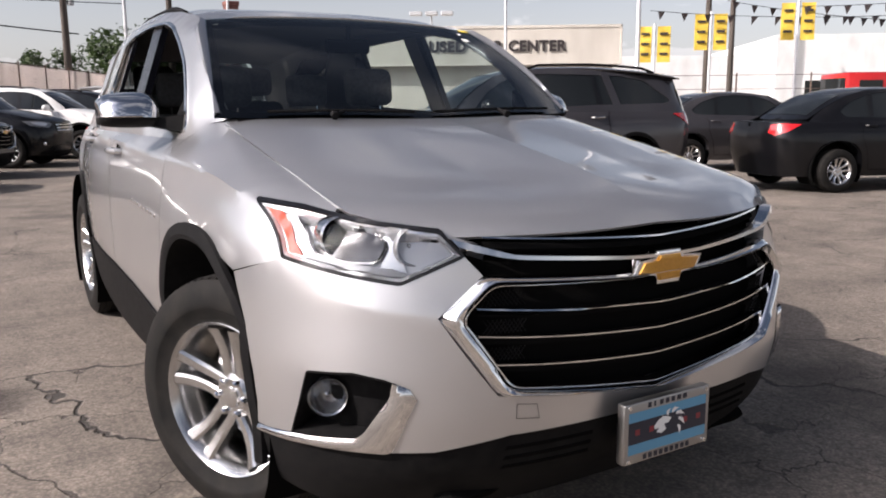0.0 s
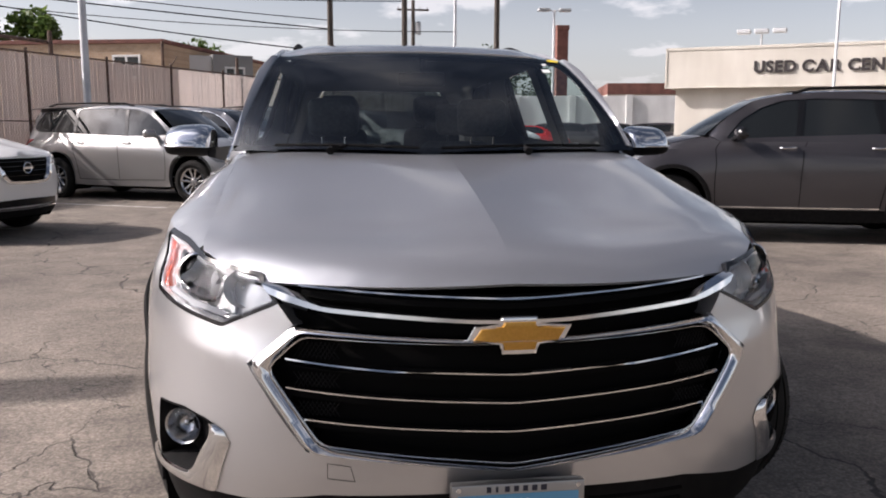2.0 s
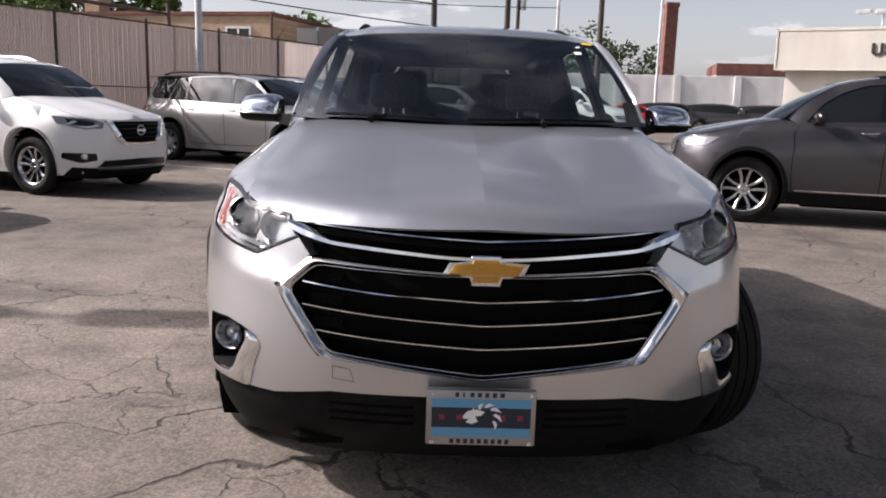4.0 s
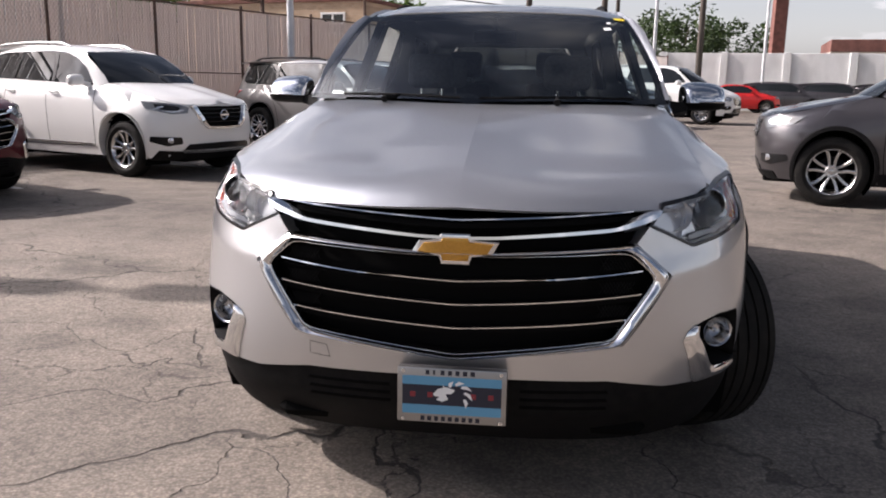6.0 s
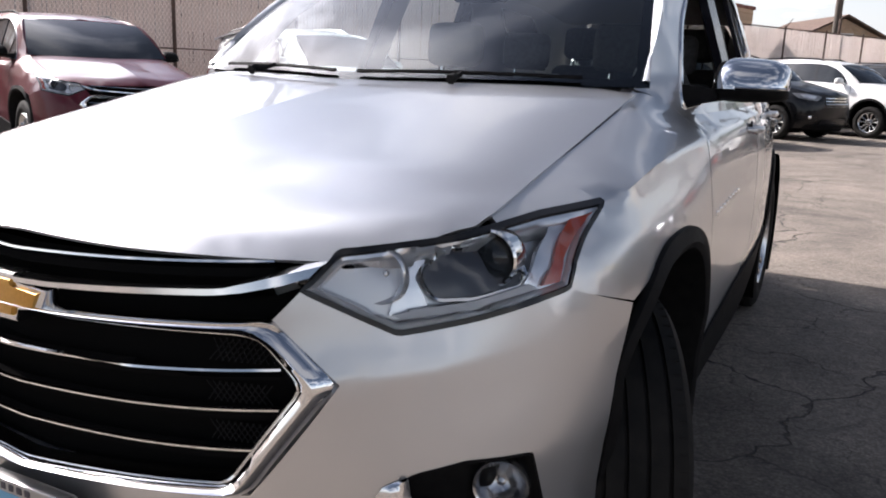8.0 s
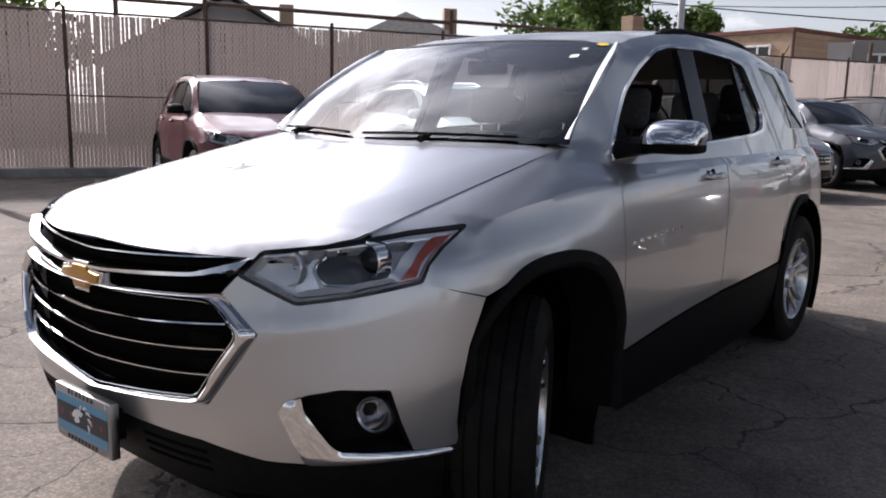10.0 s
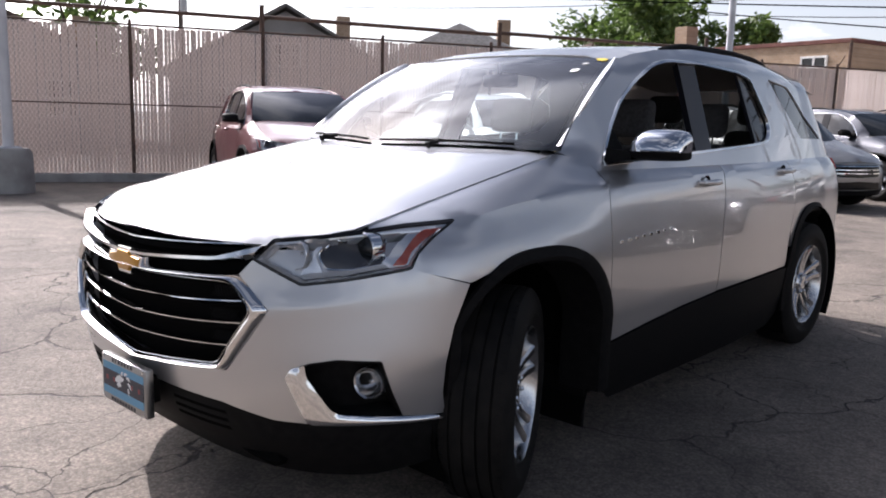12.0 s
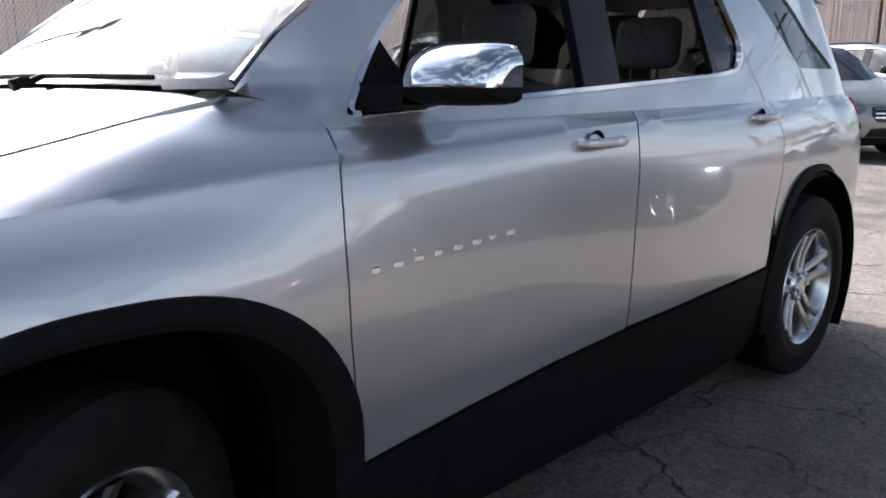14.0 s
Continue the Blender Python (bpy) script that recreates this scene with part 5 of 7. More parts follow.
        sheet(bm, at, rounded([AX(.66, .56), AX(.64, .47), AX(.80, .44), AY(-.50, .50), AY(-.52, .57)], .02), (), .05, .012, (1, -1, 0), .005, mir)
        fb = part("fog_bezel", bm, GLOSS, car)
        bm = bmesh.new()
        p = at(*AX(.77, .52))
        add_lathe(bm, [(.03, .04), (-.012, .042), (-.02, .03), (-.022, .001)], 16, "y", (p.x * s, p.y, p.z))
        part("fog_lamp", fixed(bm), REFLECTOR, fb)
        bm = bmesh.new()
        tl = [AY(3.72, bz - .03), AY(3.98, bz - .02), AR(.50, bz - .04), AR(.50, bz - .17), AY(4.08, bz - .22), AY(3.96, bz - .16)]
        sheet(bm, at, tl, (), .06, .015, (1, 1, 0), .008, mir)
        part("tail_lamp", bm, RED, car, "red tail lamp")
    F = lambda x, z: sc(B.front(x, z))

    def across(nm, mt, pts, lift, lab=""):
        bm = bmesh.new()
        for mir in (False, True):
            zs = [p[1] for p in pts if p[0] < .01]
            mid_line = [AX(0, zs[-1] + (zs[0] - zs[-1]) * k / 8) for k in range(9)]
            sheet(bm, at, mid_line + [AX(*p) for p in pts if p[0] > .01], (), .07, .012, (.3, -1, 0), lift, mir, lambda c: abs(c.x) < .004)
        return part(nm, bm, mt, car, lab)
    gz = nose_top
    if front == "wide_v":
        across("grille", VOID, [(.001, gz - .015), (.46, gz - .015), (.43, gz - .19), (.31, gz - .27), (.001, gz - .285)], .004)
        for k in range(4):
            bm = bmesh.new()
            z, w = gz - .06 - .055 * k, .44 - .028 * k
            add_ribbon(bm, F, both([(0, z), (w * .5, z), (w, z)]), both([(0, z + .012), (w * .5, z + .012), (w, z + .012)]), 20, .008, .004)
            part("grille_slat", fixed(bm), GLOSS, car)
        bm = bmesh.new()
        add_ribbon(bm, F, both([(0, gz - .325), (.31, gz - .315), (.40, gz - .25), (.525, gz - .01)]), both([(0, gz - .275), (.275, gz - .265), (.33, gz - .21), (.43, gz - .01)]), 50, .04, .0)
        part("grille_surround", fixed(bm), CHROME, car, "chrome V-shaped grille bar")
        bm = bmesh.new()
        ec = F(0, gz - .13)
        add_lathe(bm, [(.0, .072), (-.02, .072), (-.026, .064), (-.02, .054), (-.014, .054)], 28, "y", ec)
        add_box(bm, ec + Vector((-.078, -.03, -.015)), ec + Vector((.078, -.008, .015)), .003)
        part("emblem", fixed(bm), CHROME, car, "round chrome emblem")
        across("lower_intake", GLOSS, [(.001, .475), (.56, .465), (.62, .385), (.001, .385)], .005)
        across("lower_trim", CHROME, [(.001, .372), (.60, .38), (.64, .40), (.62, .355), (.001, .345)], .014)
        across("lower_valance", TRIM, [(.001, .34), (.86, .385), (.88, .25), (.001, .25)], .006)
    else:
        across("grille", GLOSS, [(.001, gz - .03), (.50, gz - .03), (.52, gz - .16), (.44, gz - .24), (.001, gz - .25)], .004)
        for k in range(3):
            bm = bmesh.new()
            z = gz - .07 - .06 * k
            add_ribbon(bm, F, both([(0, z), (.25, z), (.48, z)]), both([(0, z + .022), (.25, z + .022), (.48, z + .022)]), 24, .014, .002)
            part("grille_slat", fixed(bm), CHROME, car)
        across("lower_intake", GLOSS, [(.001, .50), (.52, .48), (.58, .36), (.001, .36)], .005)
        across("lower_valance", TRIM, [(.001, .34), (.80, .36), (.80, .26), (.001, .26)], .006)
    if plate:
        bm = bmesh.new()
        add_box(bm, F(0, .52) + Vector((-.155, -.012, -.08)), F(0, .52) + Vector((.155, .006, .08)), .004)
        part("blank_plate", fixed(bm), bpy.data.materials["plate_white"], car, "plain plate with no legible marks")
    # hood, screen, roof
    cut = B.short
    outline = [(.001, -.968 + cut), (.2, -.96 + cut), (.39, -.922 + cut), (.60, -.826 + cut), (.69, -.742 + cut), (.762, -.63 + cut), (.771, -.4), (.771, 0), (.765, .36), (.735, .395), (.5, .30), (.25, .235), (.001, .215)]
    bm = bmesh.new()
    for mir in (False, True):
        sheet(bm, lambda x, y: sc(B.top(x, y)), [Vector(p) for p in outline], (), st, .02, (0, 0, 1), 0, mir, lambda c: abs(c.x) < .004)
    bmesh.ops.remove_doubles(bm, verts=[v for v in bm.verts if abs(v.co.x) < .005], dist=.004)
    part("hood", bm, body_paint, car)
    bm = bmesh.new()
    sheet(bm, lambda u, v: sc(B.pane(u, v)), [(-1, -.02), (1, -.02), (1, 1), (-1, 1)], (), .16, 0, (0, -1, 1))
    part("windscreen", bm, gm, car, "windscreen reflecting the sky")
    bm = bmesh.new()
    ys = [y for y in (1.2, 1.6, 2.2, 2.8, 3.2, 3.6) if y < roof_end]
    ro = [(.001, 1.01), (.3, 1.01), (.595, 1.0)] + [(B.roof_x, y) for y in ys] + [(B.roof_x, roof_end), (.4, roof_end + .08), (.001, roof_end + .12)]
    for mir in (False, True):
        sheet(bm, lambda x, y: sc(B.roof_at(x, y)), ro, (), st * 1.4, .02, (0, 0, 1), 0, mir, lambda c: abs(c.x) < .004)
    bmesh.ops.remove_doubles(bm, verts=[v for v in bm.verts if abs(v.co.x) < .005], dist=.004)
    part("roof", bm, body_paint, car)
    if rails:
        for s in (-1, 1):
            bm = bmesh.new()
            add_tube(bm, [sc(B.roof_at(.55 * s, 1.5 + .2 * k)) + Vector((0, 0, .04 if 0 < k < 10 else 0)) for k in range(11)], .017, 8)
            part("roof_rail", fixed(bm), SATIN if front == "wide_v" else TRIM, car)
    bm = bmesh.new()
    if roof_end > 3.7:
        rows = []
        for v in range(7):
            z = bz + .004 + .43 * v / 6
            w = B.fx(3.94 - .08 * v / 6, z) + .004
            rows.append([sc(Vector((w * u / 8, B.at(*AR(max(.002, w * abs(u) / 8), z)).y + .003, z))) for u in range(-8, 9)])
        add_loft(bm, rows, closed=False)
        part("rear_window", fixed(bm), gm, car)
    else:
        sheet(bm, lambda x, y: sc(B.roof_at(x, y)), [(-.50, 2.80), (.50, 2.80), (.54, 3.44), (-.54, 3.44)], (), .12, 0, (0, 0, 1), .005)
        part("rear_window", bm, gm, car)
        bm = bmesh.new()
        rows = []
        for k in range(9):
            y = 3.36 + .70 * k / 8
            w = B.fx(y, bz)
            rows.append([sc(Vector((w * u / 6, y, bz + .02 * (1 - (u / 6) ** 4) * (1 - k / 8)))) for u in range(-6, 7)])
        add_loft(bm, rows, closed=False)
        part("trunk_lid", fixed(bm), body_paint, car)
    bm = bmesh.new()
    add_box(bm, (-.6 * SX, -.75, .22), (.6 * SX, 3.9 * SY, .30), .02)
    add_box(bm, (-.84 * SX, .62, .22), (.84 * SX, 2.45 * SY, .95 * SZ), .05)
    add_box(bm, (-.55 * SX, -.65, .3), (.55 * SX, .5, .85 * SZ), .05)
    part("underbody", fixed(bm), VOID, car)
    for sx in (1, -1):
        for k, ax in enumerate(B.axles):
            add_wheel(car, (sx * (.97 - .12) * SX, ax * SY, wheel_r), sx, 0, wheel_r, .23, rim or wheel_r * .62, 5, False, dark_wheels)
    return car


mat("parked_lamp", (0.16, 0.165, 0.17), 0.08, 0.3, Coat_Weight=1.0)
mat("plate_white", (0.7, 0.7, 0.68), 0.4)
WHITE = paint("white_paint", (0.78, 0.77, 0.75), 0.0, 0.35)
DARKGREY = paint("dark_grey_paint", (0.060, 0.056, 0.060), 0.6, 0.36, 0.04, 1.0)
MIDGREY = paint("mid_grey_paint", (0.085, 0.087, 0.098), 0.5, 0.38)
MAROON = paint("dark_red_paint", (0.075, 0.003, 0.009), 0.1, 0.34, 0.04, 0.6)
VANGREY = paint("pale_grey_paint", (0.32, 0.315, 0.31), 0.7, 0.38)
BLACK = paint("black_paint", (0.005, 0.005, 0.006), 0.0, 0.3, 0.04, 0.55)
REDPAINT = paint("bright_red_paint", (0.45, 0.02, 0.02), 0.1, 0.35)


def parked_pose(x, y, hx, hy):
    """The pose of a car whose front axle stands over x, y and whose nose points along hx, hy."""
    return pose(x, y, 0, 0, 0, math.degrees(math.atan2(hx, -hy)))


def slot(k, along=0.0):
    """The front axle's place in the k-th bay of the row before the fence."""
    return (-1.47 + 1.37 * (k - 4) + .893 * along, 15.85 + 2.72 * (k - 4) - .45 * along)


ROW = "cars parked along the fence"
build_suv("suv", "dark red three-row car with chrome grille, parked before the fence", parked_pose(-6.4, 4.9, .92, -.39), MAROON, MAIN, False, 0, ROW)
build_parked("suv", "white SUV with V-shaped chrome grille, silver roof rails", parked_pose(-4.90, 8.08, .92, -.39), WHITE, MAIN, (.98, .965, 1.0), "wide_v", None, ((1.50, 1.56), (2.52, 2.44)), ROW, black_low=False, chrome_low=True)
build_parked("minivan", "pale grey minivan with dark windows, parked nose out", parked_pose(-2.38, 12.95, .893, -.45), VANGREY, Van(), (1, .985, 1), "plain", [(.55, 1.19), (.80, 1.43), (1.05, 1.58), (1.3, 1.65), (1.75, 1.675), (3.2, 1.655), (3.55, 1.63), (3.72, 1.45), (3.78, 1.30), (3.65, 1.235), (2.4, 1.20), (1.4, 1.17)], ((1.42, 1.52), (2.66, 2.70)), ROW, black_low=False)
build_suv("suv", "dark grey three-row car with silver wheels, parked nose out", parked_pose(*slot(4), .893, -.45), MIDGREY, MAIN, False, 0, ROW)
PIL = ((1.50, 1.56), (2.52, 2.44))
build_parked("suv", "large black SUV parked nose out", parked_pose(*slot(5.05), .893, -.45), BLACK, MAIN, (1, 1, 1.03), "plain", None, PIL, ROW)
build_parked("suv", "large white SUV parked nose out", parked_pose(*slot(6.1, .5), .893, -.45), WHITE, MAIN, (1, 1, 1.04), "plain", None, PIL, ROW)
build_parked("suv", "black SUV with silver wheels parked nose out", parked_pose(*slot(7.2, .8), .893, -.45), BLACK, MAIN, (1, 1, 1.03), "plain", None, PIL, ROW)
build_parked("van", "white panel van parked nose out", parked_pose(*slot(8.7, 1.8), .893, -.45), WHITE, Van(), (1.0, 1.08, 1.2), "plain", [(.62, 1.22), (.85, 1.45), (1.1, 1.59), (1.4, 1.65), (2.6, 1.65), (2.7, 1.3), (2.6, 1.22), (1.4, 1.19)], ((1.42, 1.47), (2.0, 2.02)), ROW, rails=False)
build_parked("suv", "dark grey SUV with chrome door handles and ten-spoke wheels", parked_pose(3.93, 7.42, -.95, .31), DARKGREY, MAIN, (1.0, .94, 1.01), "plain", None, ((1.50, 1.56), (2.52, 2.44)), "", wheel_r=.40, rim=.262, chrome_low=True, handle="chrome", wide_pillar=(2.78, 2.60, .12))
build_parked("sedan", "black sedan with bright red tail lamps", parked_pose(12.15, 4.6, .95, -.3), BLACK, Sedan(), (.90, .87, .86), "plain", [(.68, 1.21), (.90, 1.44), (1.12, 1.575), (1.4, 1.66), (1.9, 1.685), (2.35, 1.655), (2.75, 1.53), (3.0, 1.36), (2.9, 1.27), (2.4, 1.25), (1.4, 1.225)], ((1.50, 1.56), (2.40, 2.36)), "", rails=False, roof_end=3.5, wheel_r=.315, black_low=False)
build_parked("sedan", "dark blue sedan parked behind others", parked_pose(13.2, 8.3, .95, -.3), DARKGREY, Sedan(), (.90, .87, .86), "plain", [(.68, 1.21), (.90, 1.44), (1.12, 1.575), (1.4, 1.66), (1.9, 1.685), (2.35, 1.655), (2.75, 1.53), (3.0, 1.36), (2.9, 1.27), (2.4, 1.25), (1.4, 1.225)], ((1.50, 1.56), (2.40, 2.36)), "", rails=False, roof_end=3.5, wheel_r=.315, black_low=False)


# ---- the silver car's plate, badge, wipers, stickers, cabin ----
PLATE_BLUE = mat("plate_blue", (0.10, 0.30, 0.47), 0.4)
PLATE_METAL = mat("worn_plate_metal", (0.36, 0.36, 0.36), 0.32, 1.0)
PLATE_DARK = mat("plate_dark", (0.010, 0.013, 0.03), 0.4)
PLATE_RED = mat("plate_red", (0.22, 0.02, 0.03), 0.4)
LABEL_WHITE = mat("paper_white", (0.78, 0.78, 0.77), 0.6)
STICKER_YELLOW = mat("sticker_yellow", (0.75, 0.55, 0.03), 0.5)
y0 = -.994
bm = bmesh.new()
add_box(bm, (-.163, y0 - .006, .343), (.163, y0 + .024, .515), .006, None, 2)
frame_plate = part("plate_frame", fixed(bm), PLATE_METAL, suv, "silver dealer plate frame")
bm = bmesh.new()
add_box(bm, (-.12, y0 + .020, .38), (.12, y0 + .07, .48), .004)
part("plate_bracket", fixed(bm), TRIM, frame_plate)


def plate_bar(nm, mt, x0_, z0_, x1_, z1_, d, lab=""):
    bm = bmesh.new()
    add_box(bm, (x0_, y0 - .006 - d, z0_), (x1_, y0 - .004, z1_), 0)
    return part(nm, bm, mt, frame_plate, lab)


plate_bar("plate_field", PLATE_BLUE, -.147, .371, .147, .489, .0010, "pale blue plate field")
plate_bar("plate_band", PLATE_DARK, -.147, .400, .147, .462, .0016, "dark band across the plate")
for k in (-2, -1, 1, 2):
    plate_bar("plate_star", PLATE_RED, k * .052 - .008 + (.012 if k > 0 else -.012), .424, k * .052 + .008 + (.012 if k > 0 else -.012), .440, .0022)
for k, w in enumerate((.011, .006, .012, .012, .012, .013, .014)):
    plate_bar("letter_bar", PLATE_DARK, -.078 + k * .022, .4945, -.078 + k * .022 + w, .5085, .0012)
for k in range(9):
    plate_bar("letter_bar", PLATE_DARK, -.092 + k * .0205, .350, -.080 + k * .0205, .364, .0012)
# the white animal-head mark, as plain strokes
bm = bmesh.new()
for k in range(7):
    a = radians(205 - 38 * k)
    c = Vector((.012 + .026 * math.cos(a), y0 - .0084, .434 + .030 * math.sin(a)))
    e2 = Vector((.012 + .052 * math.cos(a - .55), y0 - .0084, .432 + .046 * math.sin(a - .55)))
    nrm = (e2 - c).normalized().cross(Vector((0, 1, 0))) * .0055
    mid = c.lerp(e2, .45) + nrm * .9
    vs = [bm.verts.new(p) for p in (c - nrm * .5, mid - nrm, e2, mid + nrm, c + nrm)]
    bm.faces.new(vs)
add_prism(bm, [Vector((x, y0 - .0080, z)) for x, z in ((-.055, .436), (-.040, .452), (-.015, .458), (.010, .450), (.0, .438), (-.018, .436), (-.010, .420), (-.028, .412), (-.046, .418), (-.036, .428), (-.052, .428))], (0, -.0008, 0))
part("plate_mark", fixed(bm), LABEL_WHITE, frame_plate, "white stroke mark")
for x in (-.145, .145):
    for z in (.353, .504):
        bm = bmesh.new()
        add_lathe(bm, [(0, .006), (-.003, .006), (-.0035, .001)], 12, "y", (x, y0 - .006, z))
        part("plate_screw", fixed(bm), CHROME, frame_plate)
# tow-eye cover and washer seam on the bumper
bm = bmesh.new()
for p, q in (((-.45, .512), (-.45, .552)), ((-.45, .552), (-.395, .545)), ((-.395, .545), (-.385, .505)), ((-.385, .505), (-.45, .512))):
    d = (Vector(q) - Vector(p)).normalized() * .0007
    nr = Vector((-d.y, d.x))
    pts = [Vector(p) - nr, Vector(q) - nr, Vector(q) + nr, Vector(p) + nr]
    bm.faces.new([bm.verts.new(MAIN.front(*k) + Vector((0, -.0012, 0))) for k in pts])
part("tow_cover", fixed(bm), VOID, suv)
# raised bars of the door badge
for s in (1, -1):
    for k in range(8):
        yb = .60 + .0585 * k
        x = MAIN.fx(yb + .015, .90 + .003 * k)
        bm = bmesh.new()
        add_box(bm, (min((x - .006) * s, (x + .005) * s), yb, .897 + .003 * k), (max((x - .006) * s, (x + .005) * s), yb + (.026 if k % 3 else .020), .912 + .003 * k), .002)
        part("badge_bar", fixed(bm), CHROME, suv, "small chrome badge bar")
# wipers
for x0_, x1_, v0, pv in ((.62, -.02, .03, .30), (-.10, -.62, .03, -.42)):
    bm = bmesh.new()
    def scr(x, v, h):
        u = x / (.79 - .19 * v)
        return MAIN.pane(u, v) + Vector((0, -.75, .65)).normalized() * h
    add_tube(bm, [scr(x0_ + (x1_ - x0_) * t, v0 + .012 * math.sin(math.pi * t), .014) for t in [k / 8 for k in range(9)]], .006, 6)
    w = part("wiper", fixed(bm), TRIM, suv, "black windscreen wiper")
    bm = bmesh.new()
    mid = (x0_ + x1_) / 2
    add_tube(bm, [MAIN.pane(pv / .79, 0) + Vector((0, -.05, .01)), MAIN.pane(pv / .79, 0) + Vector((0, -.03, .018)), scr((pv + mid) / 2, v0 - .02, .022), scr(mid, v0 + .01, .016)], .012, 6, True, [.016, .012, .008, .007])
    part("wiper_arm", fixed(bm), TRIM, w)
# washer hose clip and paper on the dash edge, seen through the screen's foot
bm = bmesh.new()
for pts in ([(.55, .06), (.72, .06), (.70, .085), (.56, .085)],):
    sheet(bm, MAIN.pane, [Vector(p) for p in pts], (), .05, 0, (0, -1, 1), -.012)
part("dash_paper", bm, LABEL_WHITE, suv, "white paper behind the windscreen")
for nm, mt, cu, cv, w, h in (("round_sticker", STICKER_YELLOW, .925, .955, .045, .018), ("paper_sticker", LABEL_WHITE, .83, .885, .035, .035), ("paper_sticker", LABEL_WHITE, .80, .79, .055, .05)):
    bm = bmesh.new()
    if mt is STICKER_YELLOW:
        ol = [(cu + w * math.cos(k * math.tau / 20), cv + h * math.sin(k * math.tau / 20)) for k in range(20)]
    else:
        ol = [(cu - w / 2, cv - h / 2), (cu + w / 2, cv - h / 2 + .01), (cu + w / 2, cv + h / 2), (cu - w / 2, cv + h / 2 - .01)]
    sheet(bm, MAIN.pane, [Vector(p) for p in ol], (), .05, 0, (0, -1, 1), .003)
    part(nm, bm, mt, suv)


def soft_box(bm, lo, hi, bev, lean=0.0):
    vs = add_box(bm, lo, hi, bev, None, 3)
    if lean:
        z0_ = lo[2]
        for v in vs:
            if v.is_valid:
                v.co.y += (v.co.z - z0_) * lean


def add_seat(x, y, parent, z=.50, w=.50):
    """A car seat: cushion, leaning back, headrest on two posts."""
    bm = bmesh.new()
    soft_box(bm, (x - w / 2, y - .26, z), (x + w / 2, y + .24, z + .17), .05)
    seat = part("seat", fixed(bm), FABRIC, parent, "black cloth car seat")
    bm = bmesh.new()
    soft_box(bm, (x - w / 2 + .02, y + .16, z + .12), (x + w / 2 - .02, y + .32, z + .76), .06, .22)
    part("seat_back", fixed(bm), FABRIC, seat)
    bm = bmesh.new()
    soft_box(bm, (x - .135, y + .315, z + .80), (x + .135, y + .42, z + 1.0), .045, .1)
    part("headrest", fixed(bm), FABRIC, seat)
    for s in (-.06, .06):
        bm = bmesh.new()
        add_tube(bm, [(x + s, y + .35, z + .72), (x + s, y + .365, z + .84)], .006, 6)
        part("headrest_post", fixed(bm), CHROME, seat)


for x in (-.40, .40):
    add_seat(x, 1.25, suv)
    add_seat(x, 2.15, suv)
for x in (-.35, .35):
    add_seat(x, 3.05, suv, .58, .46)
bm = bmesh.new()
prof = [(.42, 1.20), (.55, 1.215), (.75, 1.20), (.86, 1.14), (.90, 1.05), (.86, .95), (.80, .80), (.78, .60)]
rows = []
for y, z in prof:
    rows.append([Vector((.80 * u / 10 * (1 if z > 1 else .95), y + .05 * (1 - (u / 10) ** 2) * 0, z - .012 * (abs(u) / 10) ** 4 + (.03 * math.exp(-((u - 5) / 2.2) ** 2) if .6 < y < .88 and z > 1 else 0))) for u in range(-10, 11)])
add_loft(bm, rows, closed=False)
part("dashboard", fixed(bm), DASH, suv, "black moulded dashboard")
bm = bmesh.new()
ctr, tilt = Vector((.40, 1.02, 1.03)), Matrix.Rotation(radians(-62), 3, "X")
ringpts = [ctr + tilt @ Vector((.185 * math.cos(k * math.tau / 32), .185 * math.sin(k * math.tau / 32), 0)) for k in range(33)]
add_tube(bm, ringpts, .016, 8, False)
for a in (20, 160, 270):
    add_tube(bm, [ctr, ctr + tilt @ Vector((.18 * math.cos(radians(a)), .18 * math.sin(radians(a)), 0))], .018, 6)
add_tube(bm, [ctr, ctr + tilt @ Vector((0, 0, -.22))], .05, 10)
part("steering_wheel", fixed(bm), DASH, suv, "black steering wheel")
bm = bmesh.new()
soft_box(bm, (-.11, 1.00, 1.535), (.11, 1.03, 1.60), .015)
add_tube(bm, [(0, 1.01, 1.60), (0, 1.0, 1.66)], .012, 6)
part("inner_mirror", fixed(bm), TRIM, suv, "black inner mirror")
bm = bmesh.new()
add_box(bm, (-.80, .60, .33), (.80, 3.6, .37))
part("cabin_floor", bm, FABRIC, suv)
bm = bmesh.new()
ro_in = [[MAIN.roof_at(.585 * u / 5, y) + Vector((0, 0, -.045)) for u in range(-5, 6)] for y in (1.06, 1.5, 2.0, 2.6, 3.2, 3.8)]
add_loft(bm, ro_in, closed=False)
part("headliner", fixed(bm), mat("headliner", (.30, .29, .28), .95), suv, "pale grey headliner")
for s in (1, -1):
    bm = bmesh.new()
    add_loft(bm, [[Vector(((MAIN.x(y, 1.17) - d) * s, y, z)) for y in (.64, 1.0, 1.5, 1.56, 1.7, 2.2, 2.6, 3.2, 3.8)] for z, d in ((1.19, .03), (1.17, .085), (.95, .10), (.80, .08), (.40, .06))], closed=False)
    part("door_lining", fixed(bm), DASH, suv, "black inner door lining")
    bm = bmesh.new()
    add_loft(bm, [[Vector(((MAIN.x(yy + w, z) - .055) * s, yy + w, z)) for z, yy in ((1.24, 1.50), (1.4, 1.53), (1.55, 1.56), (1.67, 1.58))] for w in (-.02, .05, .12)], closed=False)
    part("inner_pillar", fixed(bm), bpy.data.materials["headliner"], suv)

